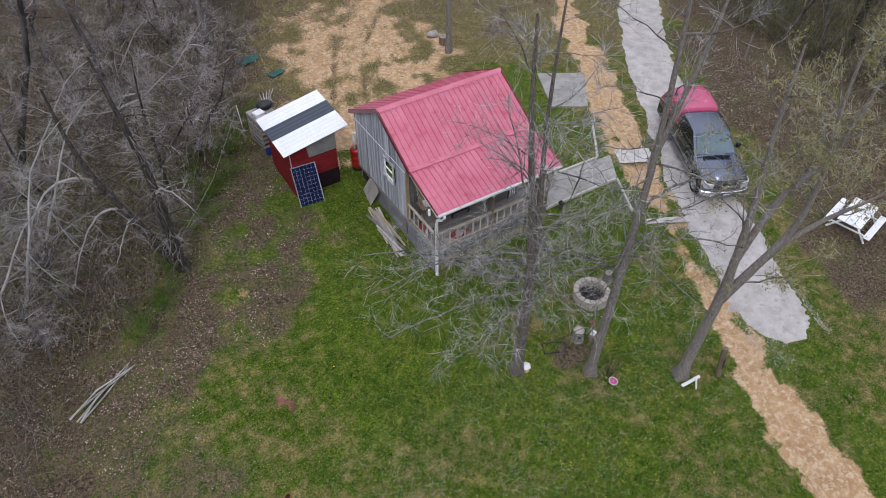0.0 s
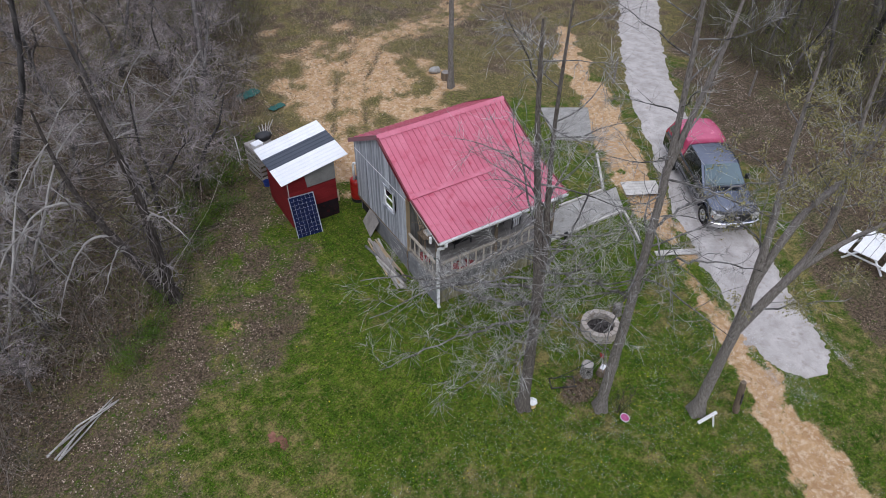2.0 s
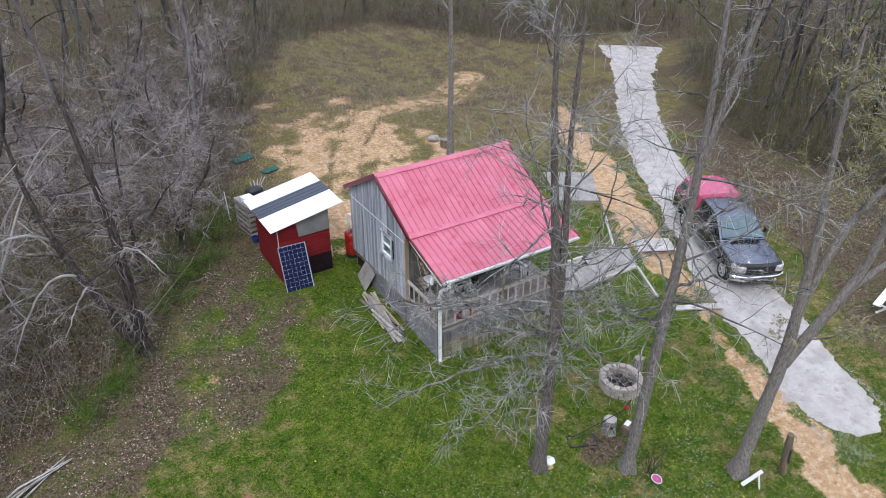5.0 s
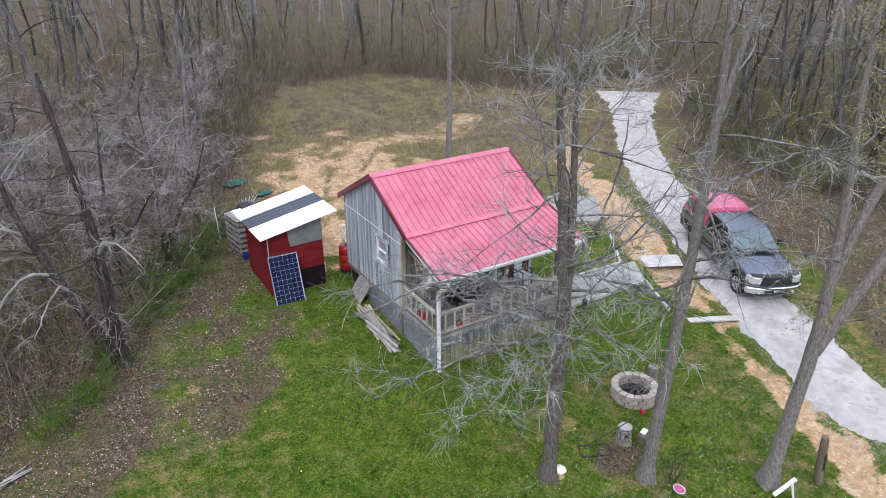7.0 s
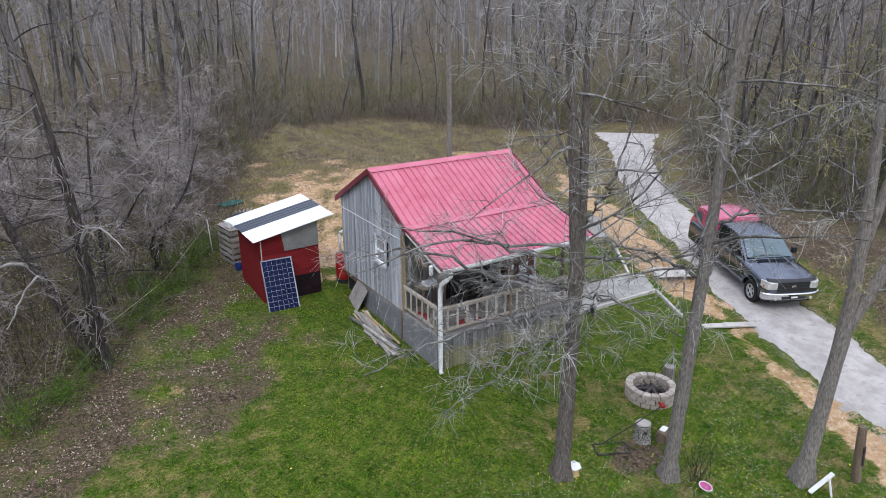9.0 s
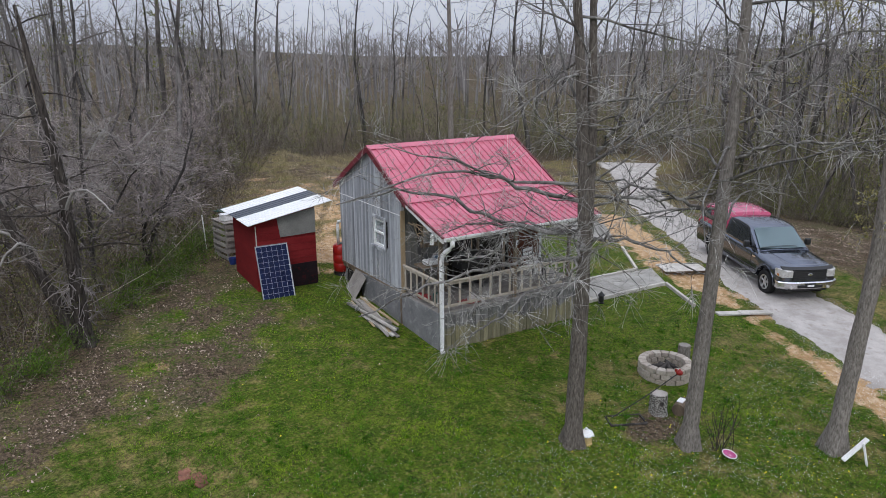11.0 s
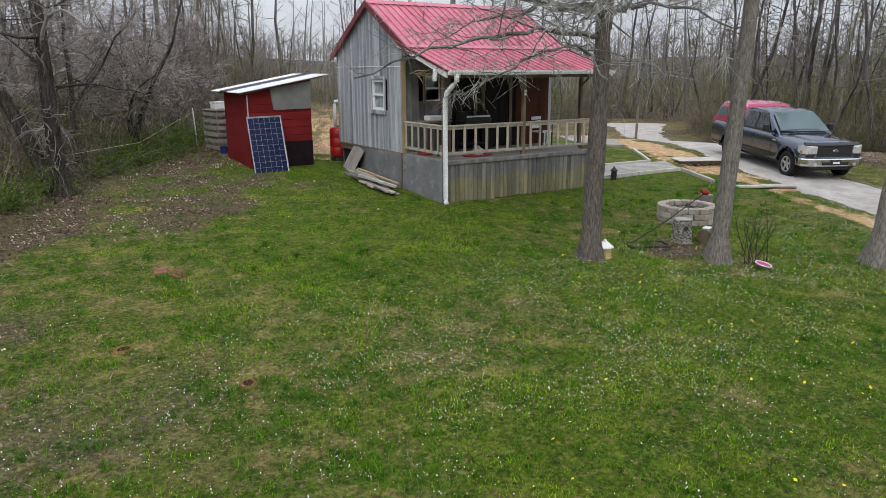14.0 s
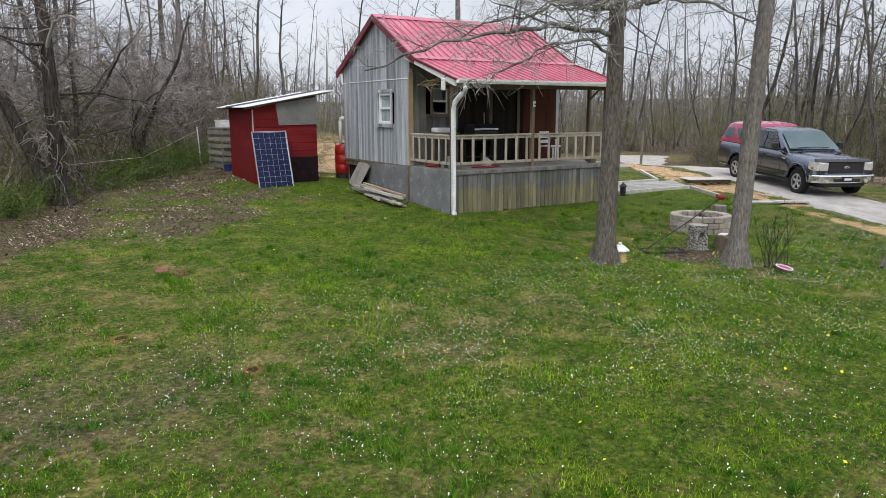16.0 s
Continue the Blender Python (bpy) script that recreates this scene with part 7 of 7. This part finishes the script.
for v in bm.verts:
    k = 1 + 0.25 * noise.noise(v.co * 1.4) + 0.08 * noise.noise(v.co * 5)
    v.co = Vector((v.co.x * 0.34 * k, v.co.y * 0.24 * k, v.co.z * 0.2 * k + 0.12))
part("rock", bm, CONCRETE, rk, "", True)
stump(8.55, 13.3, 0.24, 0.45, "dark rotten stump at the back of the yard", POST)
plant(forest_shape(99, 15, 0.15, 0.42, 15, 3.0, 30, 5, 4, 0.7, BARK, crooked=0.015), 8.35, 12.5, 1.0, 1.0, "tall slender bare tree behind the cabin", "trees of the wood", 0.4)
bp = on_ground("branch_pile", -11.8, 0.85, "pile of long peeled grey branches on the grass", "branch pile", 31)
for i in range(5):
    o = 0.13 * (i - 2)
    part("branch", tube([(-1.15 + 0.15 * r.random(), o + r.normal(0, 0.1), 0.05 + 0.03 * i), (0, 0.4 * o + r.normal(0, 0.05), 0.09 + 0.03 * i), (1.15 + 0.2 * r.random(), -0.6 * o + r.normal(0, 0.1), 0.05 + 0.03 * i)], [0.030, 0.028, 0.014], 7), PALE_BRANCH, bp)
RUST = mat("rusty_clay", (0.14, 0.065, 0.045), (0.24, 0.115, 0.08), 3.0, 0.9, 0.4, 25, c3=(0.10, 0.06, 0.045))
rb = on_ground("clay_rubble", -6.95, -2.35, "flat pieces of broken red-brown clay in the grass", "rubble", -65)
for i in range(5):
    m = pose(-0.32 + 0.15 * i, r.normal(0, 0.06), -0.005, r.normal(0, 4), r.normal(0, 4), r.uniform(0, 90))
    part("fragment", boxed((-0.11, -0.09, -0.02), (0.11, 0.09, 0.025), m, 0.012), RUST, rb)


# ---- on the porch ----
def on_porch(name, x, y, label, category, turn=0.0, group=""):
    return thing(name, pose(x, y, FLOOR + 0.004, 0, 0, turn), label, category, group)


gr = on_porch("grill", 1.85, 1.45, "covered steel barbecue grill against the porch wall", "grill", 0)
part("lid", prism([(-0.26, 0.82), (0.26, 0.82), (0.26, 0.95), (0.18, 1.05), (-0.18, 1.05), (-0.26, 0.95)], -0.37, 0.37), BLACK, gr, "black metal lid")
part("lid_trim", boxed((-0.38, -0.275, 0.90), (0.38, -0.262, 0.95), None, 0.004), ALU, gr, "steel strip")
part("firebox", boxed((-0.40, -0.27, 0.62), (0.40, 0.27, 0.815), None, 0.02), BLACK, gr)
for sx in (-0.36, 0.36):
    for sy in (-0.22, 0.22):
        part("leg", boxed((sx - 0.02, sy - 0.02, 0), (sx + 0.02, sy + 0.02, 0.62), None, 0.003), BLACK, gr)
part("shelf", boxed((-0.38, -0.24, 0.18), (0.38, 0.24, 0.2), None, 0.004), BLACK, gr)
part("handle", tube([(-0.25, -0.31, 0.9), (0.25, -0.31, 0.9)], 0.014, 8), BLACK, gr)
tb = on_porch("side_table", 0.72, 1.62, "small dark table with a white tray under the porch window", "table")
part("tabletop", boxed((-0.42, -0.26, 0.80), (0.42, 0.26, 0.84), None, 0.006), POST, tb)
for sx in (-0.36, 0.36):
    for sy in (-0.2, 0.2):
        part("leg", boxed((sx - 0.025, sy - 0.025, 0), (sx + 0.025, sy + 0.025, 0.80), None, 0.003), POST, tb)
ty = thing("tray", pose(0.68, 1.58, FLOOR + 0.846), "white enamel tray on the porch table", "tray")
part("tray_body", boxed((-0.21, -0.15, 0), (0.21, 0.15, 0.13), None, 0.025), WHITE, ty)
bu = thing("basin", pose(1.0, 1.72, FLOOR + 0.846), "blue plastic basin on the porch table", "basin")
part("basin_body", lathe([(0.10, 0), (0.15, 0.14), (0.16, 0.15), (0.14, 0.15), (0.10, 0.02)], 16), mat("slate_blue_plastic", (0.06, 0.10, 0.15), (0.08, 0.13, 0.19), 3.0, 0.5, 0.05), bu)
ch = on_porch("chair", 4.12, 1.3, "white-painted slat-back chair with a dark metal frame", "chair", 12)
for sx in (-0.23, 0.23):
    part("back_post", boxed((sx - 0.015, 0.2, 0), (sx + 0.015, 0.23, 0.85), None, 0.004), BLACK, ch)
    part("front_leg", boxed((sx - 0.015, -0.22, 0), (sx + 0.015, -0.19, 0.62), None, 0.004), BLACK, ch)
    part("armrest", boxed((sx - 0.03, -0.25, 0.62), (sx + 0.03, 0.23, 0.65), None, 0.006), BLACK, ch)
for z in (0.5, 0.62, 0.74):
    part("back_slat", boxed((-0.215, 0.195, z), (0.215, 0.225, z + 0.09), None, 0.006), WHITE, ch)
part("seat", boxed((-0.23, -0.23, 0.40), (0.23, 0.22, 0.44), None, 0.008), WHITE, ch)
for sx in (-0.12, 0.0, 0.12):
    part("front_slat", boxed((sx - 0.03, -0.225, 0.06), (sx + 0.03, -0.205, 0.39), None, 0.004), WHITE, ch)
RED_CLOTH = mat("red_cloth", (0.22, 0.03, 0.035), (0.30, 0.06, 0.06), 5.0, 0.9, 0.2)


def heap(name, x, y, sx, sy, sz, material, label, category):
    t = on_porch(name, x, y, label, category)
    bm = bmesh.new()
    bmesh.ops.create_icosphere(bm, subdivisions=3, radius=1.0)
    for v in bm.verts:
        k = 1 + 0.3 * noise.noise(v.co * 2.1 + Vector((x, y, 0))) + 0.12 * noise.noise(v.co * 6)
        v.co = Vector((v.co.x * sx * k, v.co.y * sy * k, max(0.0, v.co.z * sz * k + sz * 0.6)))
    part("folds", bm, material, t, "", True)


heap("cushion", 1.25, 0.35, 0.42, 0.2, 0.035, RED_CLOTH, "flattened faded red cushion on the deck", "cushion")
heap("plastic_bag", 1.22, 0.30, 0.14, 0.12, 0.16, mat("clear_grey_plastic", (0.30, 0.27, 0.26), (0.42, 0.38, 0.37), 6.0, 0.35, 0.2), "crumpled translucent plastic bag on the deck", "bag")
heap("rag", 0.30, 1.35, 0.16, 0.30, 0.05, RED_CLOTH, "red patterned rag on the deck by the railing", "rag")
for x0, y0, h, m in ((0.35, 0.55, 0.30, CONCRETE), (0.42, 0.85, 0.22, GREEN_TARP), (4.72, 0.22, 0.16, POST)):
    t = on_porch("bucket" if h > 0.2 else "block", x0, y0, "small weathered container on the deck boards", "container", 0, "odds and ends on the deck")
    part("container_body", lathe([(0.09, 0), (0.11, h), (0.10, h), (0.08, 0.03)], 14) if h > 0.2 else boxed((-0.1, -0.07, 0), (0.1, 0.07, h), None, 0.01), m, t)
br = on_porch("broom", 2.30, 1.88, "wooden-handled broom against the porch wall", "broom")
part("handle", tube([(0, 0, 0.25), (0.03, 0.1, 1.35)], 0.014, 6), TAN_WOOD, br)
part("brush", boxed((-0.14, -0.03, 0), (0.14, 0.03, 0.25), None, 0.01), POST, br)
cb = on_porch("cabinet", 2.95 - 0.55, 1.75, "dark low cabinet against the porch wall", "cabinet")
part("body", boxed((-0.16, -0.2, 0), (0.16, 0.2, 0.8), None, 0.008), BLACK, cb)
part("door", boxed((-0.15, -0.215, 0.04), (0.15, -0.202, 0.76), None, 0.004), SHADED_WALL, cb)
fd = thing("bird_feeder", pose(-0.22, 0.02, 2.93), "white cylinder feeder hung from the porch corner", "bird feeder")
part("cylinder", lathe([(0.05, 0), (0.055, 0.02), (0.05, 0.22), (0.055, 0.24), (0.02, 0.27)], 14), WHITE, fd)
part("hanger", tube([(0, 0, 0.26), (0.08, 0.02, 0.31), (0.2, 0.06, 0.28)], 0.008, 5), BLACK, fd)
hk = thing("wall_lantern", pose(2.45, -0.03, 2.62), "small white plaque on the porch post", "plaque")
part("plate", boxed((-0.04, -0.02, -0.07), (0.04, -0.0, 0.07), None, 0.008), WHITE, hk)
part("hook", tube([(0, -0.02, 0.0), (0, -0.05, -0.02)], 0.015, 8), BLACK, hk)
# a dry bough caught under the porch eave
bl = [limb(r, (0.15 + 0.1 * r.random(), 1.9 - 0.1 * i, 3.08 + 0.03 * r.random()), (-0.35 * r.random(), -1, 0.04), r.uniform(1.0, 1.9), 6, 0.08, 0.0, 0.012, 0.004) for i in range(7)]
dr = thing("dry_boughs", Matrix.Identity(4), "dry tan boughs tucked under the porch eave", "boughs")
part("sticks", crown_mesh(bl, [limb(r, at(b, 0.6)[0], at(b, 0.6)[1] + r.normal(0, 0.15, 3), 0.5, 3, 0.1, 0, 0.005, 0.002) for b in bl for _ in range(3)], 5, TAN_WOOD, "sticks"), None, dr)


# ---- grass, flowers and leaf litter ----
def field(n, lo, hi, seed):
    q = np.random.default_rng(seed)
    return q, q.uniform(lo[0], hi[0], n), q.uniform(lo[1], hi[1], n)


def off_things(x, y):
    """Places that are not under the cabin, shed, drive or walk."""
    d = near_line(DRIVE_MID, x, y)[0] > 1.45
    a = ~((x > -0.03) & (x < 5.15) & (y > -0.02) & (y < 6.2))
    b = ~((x > -2.85) & (x < -0.8) & (y > 6.1) & (y < 8.5))
    c = ~((x > 5.1) & (x < 10.2) & (y > 0.6) & (y < 2.2))
    return d & a & b & c & (np.hypot(x - 4.27, y + 3.83) > 0.68)


def blades(name, x, y, h, w, q, material, label, lean=0.5):
    n = len(x)
    z = ground_z(x, y) + 0.018 * blotch(x + 9, y, 2.5) - 0.01
    a = q.uniform(0, 6.283, n)
    dx, dy = np.cos(a) * w / 2, np.sin(a) * w / 2
    tip = q.normal(0, lean, (n, 2)) * h[:, None]
    v = np.stack([np.stack([x - dx, y - dy, z], 1), np.stack([x + dx, y + dy, z], 1), np.stack([x + tip[:, 0], y + tip[:, 1], z + h], 1)], 1).reshape(-1, 3)
    tagged(new(name, mesh_arrays(name, v, np.arange(3 * n).reshape(-1, 3), material)), label, "grass", kind="stuff")


GRASS = mat("grass_blade", (0.070, 0.190, 0.003), (0.225, 0.350, 0.009), 0.8, 0.6, 0.0, 8, island=0.55, contrast=(0.42, 0.58))
STRAW = mat("straw_blade", (0.24, 0.20, 0.11), (0.34, 0.29, 0.18), 0.5, 0.8, 0.0, 8, island=0.3)
DRY_LEAF = mat("dry_leaf", (0.10, 0.068, 0.044), (0.41, 0.33, 0.265), 1.2, 0.85, 0.0, 8, island=0.5, contrast=(0.42, 0.58))
PETAL = mat("white_petal", (0.72, 0.72, 0.70), (0.80, 0.80, 0.78), 2.0, 0.7, 0.0, 8, island=0.1)
YELLOW = mat("dandelion", (0.62, 0.52, 0.02), (0.72, 0.62, 0.05), 2.0, 0.7, 0.0, 8, island=0.1)

q, x, y = field(760000, (-13.5, -13), (9, 12), 41)
near = np.exp(-np.maximum(np.hypot(x + 6, y + 10) - 5, 0) / 12)
lit, soil, dry = zones(x, y)
ok = off_things(x, y) & (q.random(len(x)) < near * (1 - 0.96 * lit) * (1 - soil) * (1 - 0.4 * dry) * (0.8 + 0.25 * blotch(x, y, 4.4)))
x, y = x[ok], y[ok]
tall = np.clip(0.6 + 0.4 * blotch(x + 3, y - 8, 3.2), 0.3, 1.2)
blades("lawn_grass", x, y, 0.06 * tall * q.uniform(0.5, 1.5, len(x)), q.uniform(0.006, 0.014, len(x)), q, GRASS, "short uneven green grass of the lawn")
q, x, y = field(190000, (-14, -13), (26, 44), 42)
lit, soil, dry = zones(x, y)
ok = off_things(x, y) & inside(CLEARING, x, y) & (q.random(len(x)) < 0.6 * dry * (1 - soil * 0.7) * (1 - 0.4 * lit) * np.clip(0.6 + 0.5 * blotch(x, y, 3.0), 0.1, 1))
x, y = x[ok], y[ok]
back = smooth01((y - 9) / 8)
blades("dry_grass", x, y, (0.06 + 0.16 * back) * q.uniform(0.4, 1.6, len(x)), q.uniform(0.008, 0.018, len(x)) * (1 + 1.5 * back), q, STRAW, "dry straw-coloured grass", 0.8)


def flecks(name, x, y, size, up, q, material, label, category, flat=0.5):
    """Small flat pieces: petals or dry leaves."""
    n = len(x)
    c = np.stack([x, y, ground_z(x, y) + 0.018 * blotch(x + 9, y, 2.5) + up], 1)
    a = q.uniform(0, 6.283, n)
    u = np.stack([np.cos(a), np.sin(a), q.normal(0, flat, n)], 1) * size[:, None]
    v = np.stack([-np.sin(a), np.cos(a), q.normal(0, flat, n)], 1) * size[:, None] * q.uniform(0.5, 1.0, (n, 1))
    p = np.stack([c - u, c + v, c + u, c - v], 1).reshape(-1, 3)
    tagged(new(name, mesh_arrays(name, p, np.arange(4 * n).reshape(-1, 4), material)), label, category, kind="stuff")


q, x, y = field(230000, (-16, -9), (24, 26), 43)
lit, soil, dry = zones(x, y)
ok = off_things(x, y) & (q.random(len(x)) < 0.85 * lit + 0.012)
flecks("leaf_litter", x[ok], y[ok], q.uniform(0.010, 0.032, ok.sum()) * np.where(y[ok] < -2, 0.6, 1.0), q.uniform(0.005, 0.03, ok.sum()), q, DRY_LEAF, "scattered dry brown leaves", "leaves")
q, x, y = field(120000, (-12, -13), (9, 0), 44)
ok = (blotch(x * 1.2 + 4, y * 1.2, 1.8) + 0.5 * blotch(y, x, 5.0) > q.uniform(-1.1, 0.9, len(x))) & (q.random(len(x)) < smooth01((-2.5 - y) / 5) * (1 - 0.65 * smooth01((-8.6 - y) / 2.0))) & (q.random(len(x)) < 0.2 + 0.7 * smooth01((x + 8.5) / 4))
flecks("white_flowers", x[ok], y[ok], q.uniform(0.004, 0.0092, ok.sum()), q.uniform(0.03, 0.07, ok.sum()), q, PETAL, "tiny white flowers scattered in the lawn", "flowers", 0.6)
q, x, y = field(5600, (-6, -12), (9, 3), 45)
ok = q.random(len(x)) < np.exp(-((x - 1.5) / 4.0) ** 2 - ((y + 7.6) / 2.6) ** 2) * 0.4 + 0.02
flecks("dandelions", x[ok], y[ok], q.uniform(0.012, 0.026, ok.sum()), q.uniform(0.05, 0.08, ok.sum()), q, YELLOW, "yellow dandelions scattered in the lawn", "flowers", 0.45)

# dark green tufts of taller grass, and stray gravel at the ragged end of the drive
q, x, y = field(2600, (-11, -12.5), (9, 3), 46)
lit, soil, dry = zones(x, y)
ok = off_things(x, y) & (q.random(len(x)) < (1 - lit) * (1 - soil) * smooth01((4 - y) / 8) * np.clip(0.5 + 0.6 * blotch(x, y, 2.0), 0, 1))
x, y = np.repeat(x[ok], 34), np.repeat(y[ok], 34)
spread = np.repeat(q.uniform(0.02, 0.09, ok.sum()), 34)
x, y = x + q.normal(0, 1, len(x)) * spread, y + q.normal(0, 1, len(x)) * spread
TUFT = mat("tuft_blade", (0.035, 0.120, 0.005), (0.095, 0.210, 0.010), 0.5, 0.6, 0.0, 8, island=0.5)
blades("grass_tufts", x, y, q.uniform(0.05, 0.13, len(x)), q.uniform(0.008, 0.014, len(x)), q, TUFT, "darker tufts of taller grass in the lawn", 0.55)
GRIT = mat("stray_gravel", (0.30, 0.275, 0.25), (0.48, 0.45, 0.42), 2.0, 0.9, 0.0, 8, island=0.25)
q = np.random.default_rng(47)
k = q.integers(0, len(DRIVE_MID) - 1, 9000)
f = q.random(9000)
ends = np.array(DRIVE_MID)
c = ends[k] * (1 - f[:, None]) + ends[k + 1] * f[:, None]
d = ends[k + 1] - ends[k]
d = np.stack([-d[:, 1], d[:, 0]], 1) / np.linalg.norm(d, axis=1, keepdims=True)
c = c + d * (q.choice([-1, 1], 9000) * (1.30 + np.abs(q.normal(0, 0.16, 9000))))[:, None]
tail = q.normal(0, 1, (6500, 2)) * np.array([0.62, 0.42]) + np.array([9.25, -8.95])
c = np.concatenate([c, tail])
flecks("stray_gravel", c[:, 0], c[:, 1], q.uniform(0.005, 0.016, len(c)), q.uniform(0.003, 0.010, len(c)), q, GRIT, "loose pale gravel along the edges of the drive", "gravel", 0.5)
